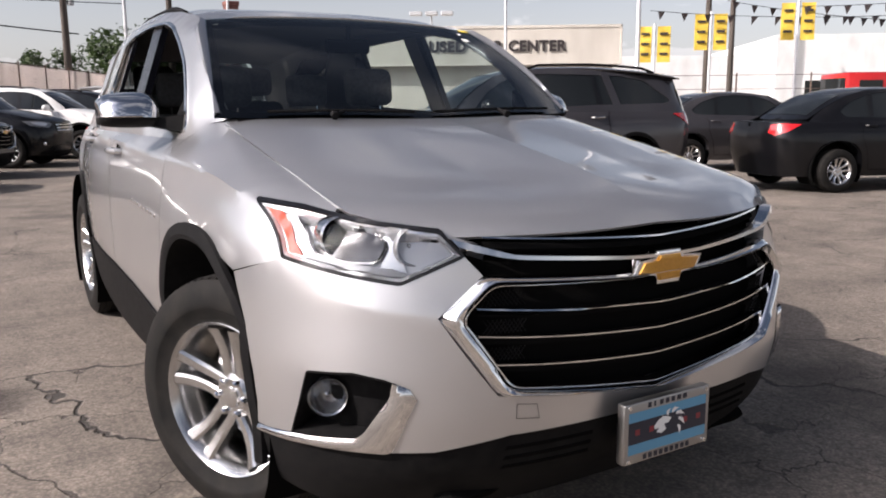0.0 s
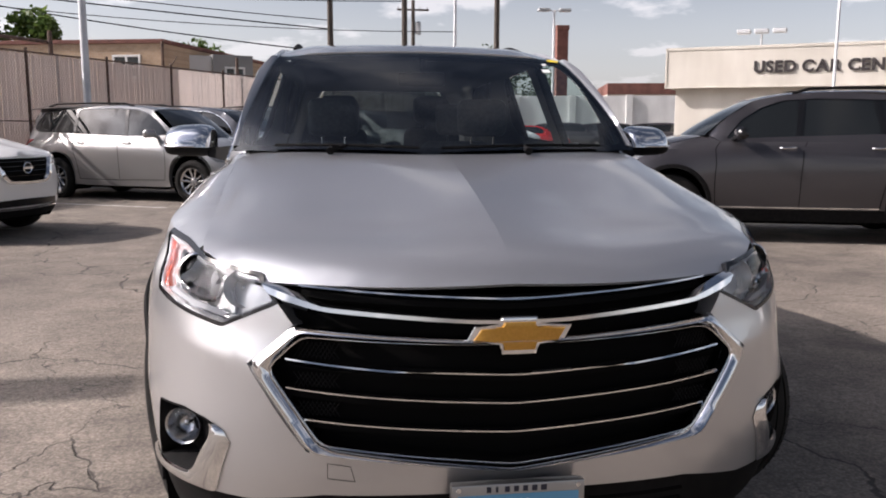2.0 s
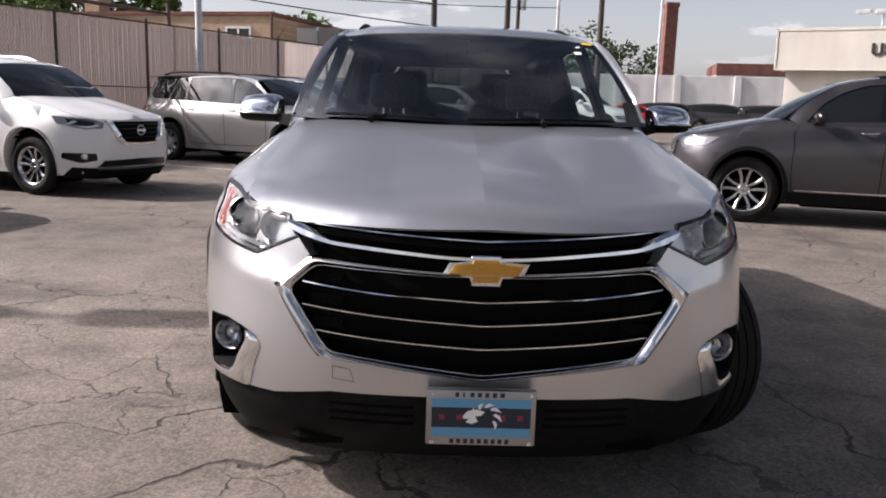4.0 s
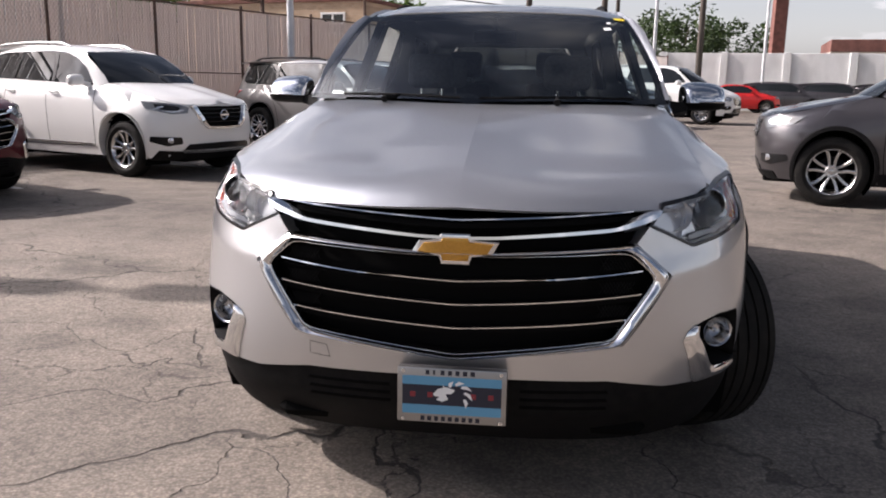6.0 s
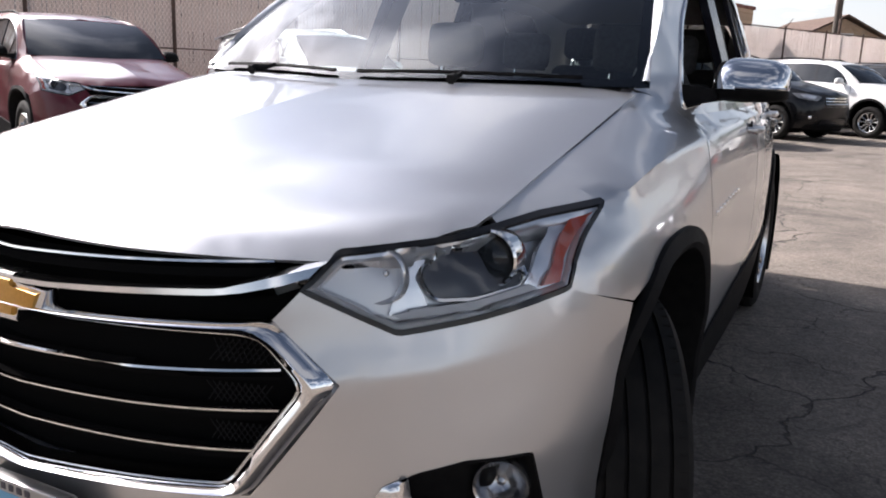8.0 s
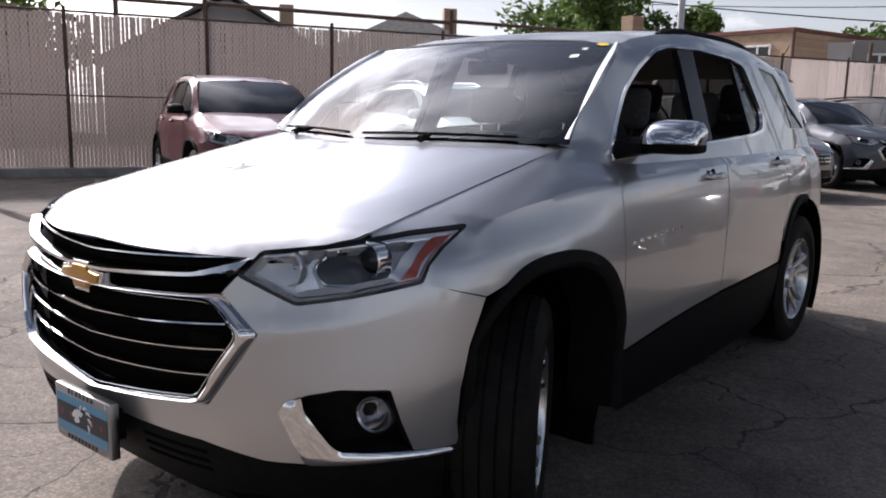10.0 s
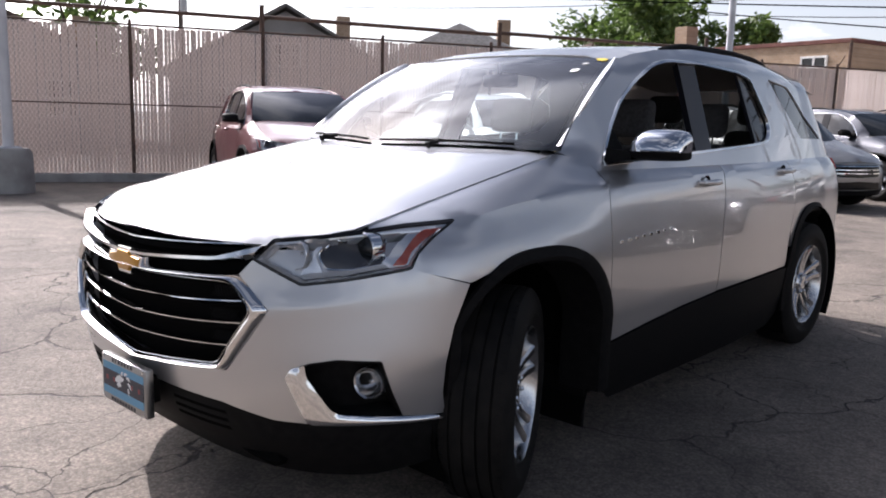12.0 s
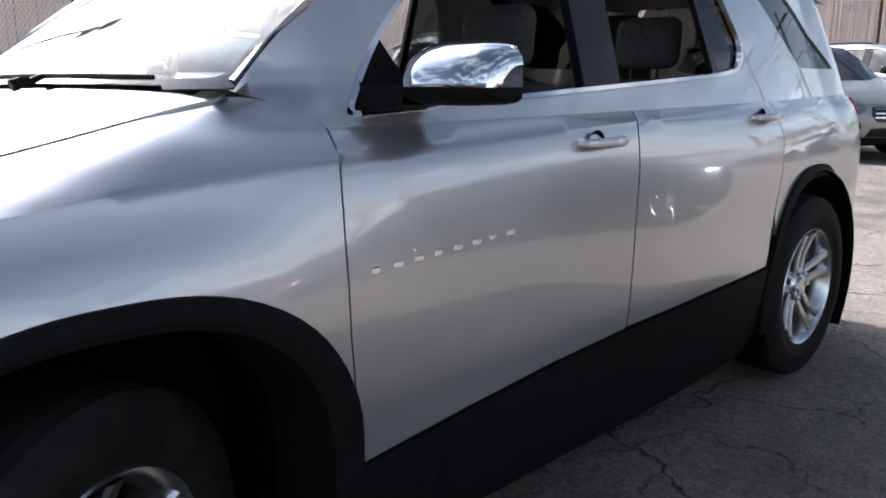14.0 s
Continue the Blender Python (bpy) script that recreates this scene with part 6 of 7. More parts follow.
# ---- the fence ----
RUST = vary(mat("rusty_steel", (.09, .055, .04), .8), (.055, .035, .028), (.14, .085, .06), 9, 6, (.65, .9), .001, 120)
SLAT = vary(mat("fence_slat", (.40, .35, .30), .75), (.50, .435, .40), (.62, .545, .505), 1.3, 6, (.6, .85), .0006, 90, (1, 1, .25), (.45, .15))


def see_through(m, amount, gain=1.0):
    """Thin plastic or leaf: part of the light on its far side comes through."""
    t, n, l, b = nodes_of(m)
    tr, mx = n.new("ShaderNodeBsdfTranslucent"), n.new("ShaderNodeMixShader")
    l.new(b.inputs["Base Color"].links[0].from_socket, tr.inputs["Color"])
    mx.inputs[0].default_value = amount
    l.new(b.outputs[0], mx.inputs[1])
    l.new(tr.outputs[0], mx.inputs[2])
    l.new(mx.outputs[0], n["Material Output"].inputs["Surface"])


see_through(SLAT, .38)
WIRE = mat("galvanised_wire", (.82, .75, .71), .6, .0)
CONCRETE = vary(mat("concrete", (.36, .35, .33), .9), (.27, .26, .245), (.43, .42, .40), 3.5, 8, (.8, .95), .002, 60)
F0, FU, FN = Vector((-12.3, 5.2, 0)), Vector((.45, .893, 0)).normalized(), Vector((-.893, .45, 0)).normalized()
TOP = 2.92
S0, S1, BAY = -22.05, 44.1, 2.45


def on_fence(s, z, back=0.0):
    return F0 + FU * s + FN * back + Vector((0, 0, z))


fence = thing("fence", "tall rusty chain-link fence with beige privacy slats", "fence", None, "", "structure")
n_bays = round((S1 - S0) / BAY)
for k in range(n_bays + 1):
    s = S0 + k * BAY
    bm = bmesh.new()
    add_tube(bm, [on_fence(s, 0), on_fence(s, TOP + .06)], .034, 10)
    add_lathe(bm, [(TOP + .06, .038), (TOP + .085, .030), (TOP + .10, .004)], 10, "z", on_fence(s, 0))
    part("fence_post", fixed(bm), RUST, fence)
    if k < n_bays:
        for z in (TOP, 1.45, .10):
            bm = bmesh.new()
            add_tube(bm, [on_fence(s, z), on_fence(s + BAY, z)], .021 if z > 2 else .012, 8, False)
            part("fence_rail", fixed(bm), RUST, fence)
for s in (-12.5, -4.9, 2.45, 7.6, 13.1, 20.6, 28):
    bm = bmesh.new()
    add_tube(bm, [on_fence(s, 0, .14), on_fence(s, 3.45, .14)], .048, 10)
    part("tall_post", fixed(bm), RUST, fence, "thick rusty tall post")
for a, b in ((-22, -4.9), (-4.9, 2.45), (2.45, 7.6), (7.6, 13.1)):
    bm = bmesh.new()
    add_tube(bm, [on_fence(a, 3.24, .20), on_fence(b, 3.20, .20)], .04, 8)
    part("upper_rail", fixed(bm), RUST, fence, "rusty pipe rail above the fence")
for k in range(9):
    s = S0 + (k * 3 + 1) * BAY
    bm = bmesh.new()
    add_tube(bm, [on_fence(s, TOP), on_fence(s, TOP + .30, -.22)], .012, 6)
    part("barb_arm", fixed(bm), RUST, fence)
rng = random.Random(4)
pitch = .0685


def slat_mesh(w):
    bm = bmesh.new()
    add_prism(bm, [Vector((-w / 2, -.003, 0)), Vector((0, -.007, 0)), Vector((w / 2, -.003, 0)), Vector((w / 2, .002, 0)), Vector((-w / 2, .002, 0))], (0, 0, TOP - .16))
    me = bpy.data.meshes.new("fence_slat")
    bmesh.ops.recalc_face_normals(bm, faces=bm.faces)
    bm.to_mesh(me)
    bm.free()
    me.materials.append(SLAT)
    return me


rest = bmesh.new()
slats = [slat_mesh(w) for w in (.058, .061, .064)]
turn = math.atan2(FU.y, FU.x)
k = 0
s = S0
near_slats = 0
while s < S1:
    w = rng.choice((0, 1, 2))
    z = .12 + rng.uniform(-.02, .02)
    p = on_fence(s, z, .012)
    mm = Matrix.Translation(p) @ Matrix.Rotation(turn + rng.uniform(-.08, .08), 4, "Z") @ Matrix.Rotation(rng.uniform(-.004, .004), 4, "Y")
    if -2.5 < s < 17.5 and near_slats < 296:
        ob = new("slat", slats[w])
        ob.parent = fence
        ob.matrix_basis = mm
        near_slats += 1
    else:
        hw = (.058, .061, .064)[w] / 2
        vs = [rest.verts.new(mm @ Vector(c)) for c in ((-hw, 0, 0), (hw, 0, 0), (hw, 0, TOP - .16), (-hw, 0, TOP - .16))]
        rest.faces.new(vs)
    s += pitch
tagged(part("slat_rest", rest, SLAT, fence, "", False), kind="stuff")
bm = bmesh.new()
step = .075
h = TOP - .12
for sgn in (1, -1):
    s = S0 - h
    while s < S1 + h:
        a0, a1 = (s, s + h * .62) if sgn > 0 else (s + h * .62, s)
        t0, t1 = 0.0, 1.0
        p, q = on_fence(a0, .1, -.004 * sgn), on_fence(a1, TOP, -.004 * sgn)
        if S0 < min(a0, a1) and max(a0, a1) < S1:
            d = (q - p).normalized().cross(FN) * .0038
            bm.faces.new([bm.verts.new(v) for v in (p - d, p + d, q + d, q - d)])
        s += step
tagged(part("chain_link", bm, WIRE, fence, "", False), kind="stuff")
bm = bmesh.new()
for a, b in ((S0, S1),):
    lo = [on_fence(a, 0, -.22), on_fence(b, 0, -.22), on_fence(b, 0, .25), on_fence(a, 0, .25)]
    add_prism(bm, lo, (0, 0, .16), .02)
tagged(finish("kerb", fixed(bm), CONCRETE), "low grey concrete kerb under a fence", "kerb", "", "structure")

# ---- lot marks ----
LINE = vary(mat("worn_line_paint", (.5, .5, .48), .85), (.18, .165, .15), (.62, .61, .58), 5, 8, None)
for k in range(-3, 4):
    p = on_fence(k * 3.05 + .4, .004, -.9)
    q = p - FN * 4.6
    d = FU * .05
    bm = bmesh.new()
    bm.faces.new([bm.verts.new(v) for v in (p - d, q - d, q + d, p + d)])
    tagged(finish("parking_line", fixed(bm), LINE, None, "", False), "worn white parking line on asphalt", "road marking", "", "structure")

# ---- lamp poles, utility poles, wires ----
POLE = vary(mat("white_pole_paint", (.62, .63, .65), .5), (.52, .53, .55), (.68, .69, .71), 3, 6)
WOOD = vary(mat("weathered_pole", (.075, .06, .05), .9), (.05, .042, .036), (.11, .09, .075), 5, 7, None, .002, 40, (1, 1, .08))
LAMPHEAD = mat("lamp_head_grey", (.45, .46, .47), .5, .2)


def lamp_pole(x, y, height, base=True, heads=2, r=.085):
    """A white lot lamp on a concrete foot."""
    ob = thing("lamp_pole", "white steel lamp pole" + (" on a round concrete foot" if base else ""), "lamp post", pose(x, y, 0), "lot lamps")
    bm = bmesh.new()
    add_tube(bm, [(0, 0, .0 if not base else .7), (0, 0, height)], r, 14, True, [r, r * .8])
    add_box(bm, (-.16, -.16, .70 if base else 0), (.16, .16, .73 if base else .03), .008)
    part("pole", fixed(bm), POLE, ob)
    if base:
        bm = bmesh.new()
        add_lathe(bm, [(0, .001), (0, .36), (.62, .345), (.70, .30), (.705, .001)], 24, "z")
        part("foot", fixed(bm), CONCRETE, ob, "grey concrete foot")
    for k in range(heads):
        sx = (k - (heads - 1) / 2) * 2
        bm = bmesh.new()
        add_tube(bm, [(0, 0, height - .08), (sx * .35, 0, height + .02)], .03, 8)
        add_box(bm, (sx * .62 - .34, -.2, height - .08), (sx * .62 + .34, .2, height + .10), .04)
        part("lamp_head", fixed(bm), LAMPHEAD, ob)
    return ob


lamp_pole(-11.25, 2.6, 6.3)
lamp_pole(-5.6, 16.2, 8.5)
lamp_pole(21.0, 20.6, 9.0, False)
lamp_pole(14.9, 20.6, 7.0, False, 0, .05)
lamp_pole(5.6, 36, 8.2, False)
lamp_pole(12.6, 44, 8.0, False)


def utility_pole(x, y, height, box=True):
    """A dark wooden pole with cross arm and transformer."""
    ob = thing("utility_pole", "dark wooden utility pole with cross arm", "utility pole", pose(x, y, 0), "utility poles")
    bm = bmesh.new()
    add_tube(bm, [(0, 0, 0), (.02, 0, height)], .16, 12, True, [.17, .12])
    part("pole", fixed(bm), WOOD, ob)
    bm = bmesh.new()
    add_box(bm, (-1.1, -.06, height - .7), (1.1, .06, height - .58), .01)
    part("cross_arm", fixed(bm), WOOD, ob)
    for k in (-1, -.5, .5, 1):
        bm = bmesh.new()
        add_lathe(bm, [(height - .58, .03), (height - .5, .04), (height - .45, .025), (height - .42, .001)], 8, "z", (k, 0, 0))
        part("insulator", fixed(bm), LAMPHEAD, ob)
    if box:
        bm = bmesh.new()
        add_lathe(bm, [(height - 2.3, .001), (height - 2.3, .2), (height - 1.5, .2), (height - 1.42, .12), (height - 1.4, .001)], 14, "z", (.36, 0, 0))
        part("transformer", fixed(bm), LAMPHEAD, ob, "grey transformer can")
    return ob


for x, y, hgt, bx in ((-.2, 37, 9.5, False), (3.4, 38, 10, True), (8.2, 39, 11, False), (5.6, 55, 10, True), (31.5, 26.5, 10, False), (34.5, 27.5, 10, False), (-40, 22, 9, True)):
    utility_pole(x, y, hgt, bx)


def cable(a, b, sag, r=.02):
    a, b = Vector(a), Vector(b)
    bm = bmesh.new()
    add_tube(bm, [a.lerp(b, k / 14) + Vector((0, 0, -sag * 4 * (k / 14) * (1 - k / 14))) for k in range(15)], r, 5)
    return tagged(finish("power_line", fixed(bm), VOID), "thin black overhead cable", "cable", "overhead cables")


cable((-40, 22, 8.6), (-.2, 37, 5.9), .35, .03)
cable((-40, 22, 9.4), (-.2, 37, 6.3), .6, .022)
cable((-40, 22, 9.0), (3.4, 38, 7.4), 1.3, .022)
cable((-40, 22, 8.9), (-.2, 37, 8.9), 1.0)
cable((-41, 22, 8.3), (3.4, 38, 9.3), 1.0)
cable((-39, 22, 7.2), (-.2, 37, 7.2), .7, .016)
cable((-22, 38, 7.9), (4.0, 38.2, 4.6), .35, .03)
cable((-22, 37.5, 7.4), (6.0, 38, 6.0), .5, .02)
cable((-.2, 37, 8.9), (8.2, 39, 9.6), .4)
cable((3.4, 38, 9.3), (31.5, 26.5, 9.2), 1.0)
cable((8.2, 39, 9.8), (34.5, 27.5, 9.3), 1.0)
cable((31.5, 26.5, 9.3), (60, 10, 8.5), 1.0)
cable((34.5, 27.5, 9.3), (62, 12, 9.0), 1.0)
cable((31.5, 26.5, 8.4), (60, 10, 7.6), 1.0)

# ---- buildings ----
CREAM = vary(mat("cream_render", (.58, .545, .48), .85), (.52, .485, .425), (.62, .585, .52), 1.2, 7, None, .001, 80, (1, 1, .3), (.25, .08))
WHITEWALL = vary(mat("white_wall_paint", (.70, .70, .69), .85), (.60, .60, .59), (.76, .76, .75), 1.5, 8, None, .002, 30, (1, 1, .4), (.3, .08))
BRICK = mat("tan_brick", (.30, .19, .12), .9)
GREYSIDING = vary(mat("grey_siding", (.24, .24, .24), .8), (.20, .20, .20), (.28, .28, .275), .8, 5)
PALESIDING = vary(mat("pale_siding", (.50, .50, .49), .8), (.44, .44, .43), (.55, .55, .54), .8, 5)
SHINGLE = vary(mat("grey_shingles", (.13, .125, .12), .92), (.09, .087, .083), (.17, .165, .16), 7, 6, None, .004, 40)
BROWNROOF = vary(mat("brown_shingles", (.10, .065, .05), .92), (.07, .045, .035), (.13, .085, .065), 7, 6, None, .004, 40)
DARKRED = vary(mat("dark_brick", (.17, .07, .055), .9), (.12, .05, .04), (.21, .09, .07), 3, 6)
SASH = mat("white_sash", (.72, .72, .70), .5)
SIGN = mat("sign_letter_dark", (.035, .028, .028), .5)


def brick_nodes(m, scale=4.0):
    t, n, l, b = nodes_of(m)
    co = n.new("ShaderNodeTexCoord")
    mp = n.new("ShaderNodeMapping")
    mp.inputs["Rotation"].default_value = (radians(90), 0, 0)
    l.new(co.outputs["Object"], mp.inputs["Vector"])
    br = n.new("ShaderNodeTexBrick")
    br.inputs["Scale"].default_value = scale
    br.inputs["Color1"].default_value, br.inputs["Color2"].default_value, br.inputs["Mortar"].default_value = (.46, .33, .22, 1), (.37, .26, .17, 1), (.44, .38, .32, 1)
    br.inputs["Mortar Size"].default_value = .012
    l.new(mp.outputs[0], br.inputs["Vector"])
    no = n.new("ShaderNodeTexNoise")
    no.inputs["Scale"].default_value = 1.2
    l.new(co.outputs["Object"], no.inputs["Vector"])
    mul = n.new("ShaderNodeVectorMath")
    mul.operation = "SCALE"
    r = n.new("ShaderNodeMapRange")
    r.inputs["To Min"].default_value, r.inputs["To Max"].default_value = .7, 1.25
    l.new(no.outputs["Fac"], r.inputs["Value"])
    l.new(br.outputs["Color"], mul.inputs[0])
    l.new(r.outputs[0], mul.inputs["Scale"])
    l.new(mul.outputs[0], b.inputs["Base Color"])


brick_nodes(BRICK, 3.2)


def add_window(parent, x, y, z, w, h, panes=2):
    """A sash window on a wall that faces -y of its parent."""
    bm = bmesh.new()
    add_box(bm, (x - w / 2, y - .05, z), (x + w / 2, y + .02, z + .07), .005)
    add_box(bm, (x - w / 2, y - .05, z + h - .07), (x + w / 2, y + .02, z + h), .005)
    for k in range(panes + 1):
        xx = x - w / 2 + (w - .07) * k / panes
        add_box(bm, (xx, y - .045, z), (xx + .07, y + .02, z + h), .005)
    add_box(bm, (x - w / 2, y - .04, z + h * .5 - .03), (x + w / 2, y + .02, z + h * .5 + .03), .005)
    wd = part("window", fixed(bm), SASH, parent, "white sash window")
    bm = bmesh.new()
    add_box(bm, (x - w / 2 + .03, y - .02, z + .03), (x + w / 2 - .03, y - .005, z + h - .03))
    part("pane", bm, DARKGLASS, wd)
    return wd


def letters(parent, text, x0_, z0_, size, y, material):
    """Raised letters, each a part, along x on a wall that faces -y."""
    x = x0_
    for ch in text:
        if ch == " ":
            x += size * .36
            continue
        cu = bpy.data.curves.new("sign_letter", "FONT")
        cu.body, cu.size, cu.extrude, cu.offset = ch, size * 1.38, .03, .022
        tmp = bpy.data.objects.new("sign_letter", cu)
        scene.collection.objects.link(tmp)
        dg = bpy.context.evaluated_depsgraph_get()
        me = bpy.data.meshes.new_from_object(tmp.evaluated_get(dg))
        bpy.data.objects.remove(tmp)
        xs = [v.co.x for v in me.vertices]
        wid = max(xs) - min(xs)
        me.materials.clear()
        me.materials.append(material)
        ob = new("sign_letter", me)
        ob.parent = parent
        ob.matrix_basis = pose(x - min(xs), y, z0_, 90, 0, 0)
        x += wid + size * .115
    return x


# the office with the sign
office = thing("office_building", "single-storey cream office with a flat roof and dark sign letters", "building", pose(13.9, 30.9, 0, 0, 0, math.degrees(math.atan2(-.55, .83))))
bm = bmesh.new()
add_box(bm, (.35, .5, 0), (11.5, 9, 3.1), .01)
part("wall", fixed(bm), CREAM, office)
bm = bmesh.new()
add_box(bm, (0, 0, 3.02), (11.8, 9.4, 4.62), .02)
part("fascia", fixed(bm), CREAM, office, "cream sign band")
bm = bmesh.new()
for lo, hi in (((-.03, -.03, 4.56), (11.83, .06, 4.68)), ((-.03, -.03, 3.0), (11.83, .05, 3.07)), ((-.03, -.03, 3.0), (.05, .06, 4.68)), ((11.75, -.03, 3.0), (11.83, .06, 4.68))):
    add_box(bm, lo, hi, .005)
part("coping", fixed(bm), CREAM, office)
letters(office, "USED CAR CENTER", 3.5, 3.60, .455, -.03, SIGN)
for x in (6.2, 9.2):
    bm = bmesh.new()
    add_box(bm, (x, .44, .6), (x + 2.2, .5, 2.7), .005)
    wd = part("window", fixed(bm), SASH, office)
    bm = bmesh.new()
    add_box(bm, (x + .08, .42, .68), (x + 2.12, .44, 2.62))
    part("pane", bm, DARKGLASS, wd)
bm = bmesh.new()
add_tube(bm, [(3.4, 4, 4.6), (3.4, 4, 5.6)], .05, 8)
for k in (-1, 0, 1):
    add_box(bm, (3.4 + k * .75 - .3, 3.8, 5.55), (3.4 + k * .75 + .3, 4.2, 5.75), .04)
tagged(part("roof_flood_light", fixed(bm), LAMPHEAD, office, "cluster of grey flood lights"), "")

# white painted wall with a brick shed and chimney behind
wwall = thing("white_wall", "long white painted masonry wall with peeling top", "wall", pose(9.5, 47, 0, 0, 0, -14), "", "structure")
bm = bmesh.new()
add_box(bm, (-2, 0, 0), (26, .4, 3.25), .02)
part("wall", fixed(bm), WHITEWALL, wwall)
for k in range(9):
    bm = bmesh.new()
    add_box(bm, (-2 + 3.4 * k, -.12, 0), (-1.6 + 3.4 * k, 0, 3.3), .01)
    part("pier", fixed(bm), WHITEWALL, wwall)
shed = thing("brick_building", "dark red brick building behind the white wall", "building", pose(17, 52, 0, 0, 0, -14))
bm = bmesh.new()
add_box(bm, (1.6, 0, 0), (6.5, 8, 3.6), .02)
part("wall", fixed(bm), CREAM, shed)
bm = bmesh.new()
add_box(bm, (1.6, -.1, 3.6), (6.5, 8, 4.35), .02)
part("upper_wall", fixed(bm), DARKRED, shed, "dark red brick upper wall")
chim = thing("chimney", "tall red brick chimney stack", "chimney", pose(16.5, 56, 0))
bm = bmesh.new()
add_box(bm, (-.42, -.42, 0), (.42, .42, 8.6), .02)
add_box(bm, (-.47, -.47, 8.3), (.47, .47, 8.62), .02)
part("shaft", fixed(bm), DARKRED, chim)

# the long white building with banners before it
store = thing("white_building", "long white flat-roofed commercial building", "building", pose(32, 34, 0, 0, 0, -38))
bm = bmesh.new()
add_box(bm, (-4, 0, 0), (9, 18, 4.0), .02)
part("wall", fixed(bm), WHITEWALL, store)
bm = bmesh.new()
add_box(bm, (9, -1, 0), (32, 18, 5.0), .02)
part("wall", fixed(bm), WHITEWALL, store)
for k in range(5):
    bm = bmesh.new()
    add_box(bm, (10.5 + 4.2 * k, -1.06, 1.0), (13.2 + 4.2 * k, -1.0, 2.6), .01)
    wd = part("window", fixed(bm), SASH, store)
    bm = bmesh.new()
    add_box(bm, (10.6 + 4.2 * k, -1.08, 1.1), (13.1 + 4.2 * k, -1.06, 2.5))
    part("pane", bm, DARKGLASS, wd)
BANNER = vary(mat("yellow_banner", (.70, .48, .05), .8), (.62, .42, .04), (.74, .53, .08), 4, 3)
for x, y, z in ((24.8, 23.5, 3.9), (26.9, 22.3, 4.4), (29.0, 19.6, 4.7)):
    ob = thing("banner_pole", "pole with a pair of yellow banners", "banner", pose(x, y, 0, 0, 0, -40), "lot banners")
    bm = bmesh.new()
    add_tube(bm, [(0, 0, 0), (0, 0, z + .75)], .06, 8)
    part("pole", fixed(bm), POLE, ob)
    for s in (-1, 1):
        bm = bmesh.new()
        rows = [[Vector((s * (.12 + .55 * u / 3), .03 * math.sin(u * 1.5 + v), z - .85 + 1.5 * v / 6)) for u in range(4)] for v in range(7)]
        add_loft(bm, rows, closed=False)
        bn = part("banner", fixed(bm), BANNER, ob)
        bm = bmesh.new()
        for k in range(3):
            add_box(bm, (s * .395 - .17, -.06, z - .55 + .42 * k), (s * .395 + .17, -.045, z - .45 + .42 * k))
        part("letter_bar", bm, SIGN, bn)
# a red truck beyond the black car
truck = thing("truck", "red lorry cab with a pale blue box body", "truck", parked_pose(27.6, 15.6, -.83, .5))
bm = bmesh.new()
add_box(bm, (-1.1, -1.2, .55), (1.1, .6, 2.35), .12, None, 2)
part("cab", fixed(bm), REDPAINT, truck)
bm = bmesh.new()
add_box(bm, (-1.12, -.8, 1.5), (1.12, .1, 2.1), .05)
add_box(bm, (-.95, -1.23, 1.5), (.95, -1.18, 2.15), .02)
part("cab_glass", fixed(bm), DARKGLASS, truck)
bm = bmesh.new()
add_box(bm, (-1.15, 1.0, .9), (1.15, 6.5, 2.3), .04)
part("box_body", fixed(bm), vary(mat("pale_blue_panel", (.2, .36, .55), .5), (.16, .31, .50), (.24, .40, .58), 2), truck)
for sx in (1, -1):
    for ax in (-.4, 4.6):
        add_wheel(truck, (sx * .95, ax, .48), sx, 0, .48, .26, .28, 5, False)
# strings of small pennants over the far lot
for a, b, sag in (((24.6, 23.6, 5.2), (44, 8, 6.6), 1.0), ((27.5, 22.0, 5.6), (46, 12, 5.6), .9), ((29.0, 19.6, 5.2), (40, 4, 7.5), .8)):
    a, b = Vector(a), Vector(b)
    line = thing("pennant_string", "string of small dark pennants over a car lot", "bunting", None, "pennant strings")
    at_k = lambda t: a.lerp(b, t) + Vector((0, 0, -sag * 4 * t * (1 - t)))
    bm = bmesh.new()
    add_tube(bm, [at_k(k / 20) for k in range(21)], .012, 5)
    part("cord", fixed(bm), VOID, line)
    side = (b - a).normalized()
    for k in range(26):
        p = at_k((k + .5) / 26)
        bm = bmesh.new()
        add_prism(bm, [p - side * .15, p + side * .15, p + Vector((.1 * math.sin(k), .1, -.34))], (0, .004, 0))
        part("pennant", fixed(bm), SIGN, line)
# wire fence there
wf = thing("wire_fence", "thin dark wire fence along the lot's far edge", "fence", None, "", "structure")
w0_, w1_ = Vector((20.5, 27.5, 0)), Vector((44, 11, 0))
for k in range(10):
    bm = bmesh.new()
    p = w0_.lerp(w1_, k / 9)
    add_tube(bm, [p, p + Vector((0, 0, 2.6))], .035, 8)
    part("fence_post", fixed(bm), RUST, wf)
for z in (.7, 1.3, 1.9, 2.5):
    bm = bmesh.new()
    add_tube(bm, [w0_ + Vector((0, 0, z)), w1_ + Vector((0, 0, z))], .015, 6)
    part("fence_wire", fixed(bm), RUST, wf)

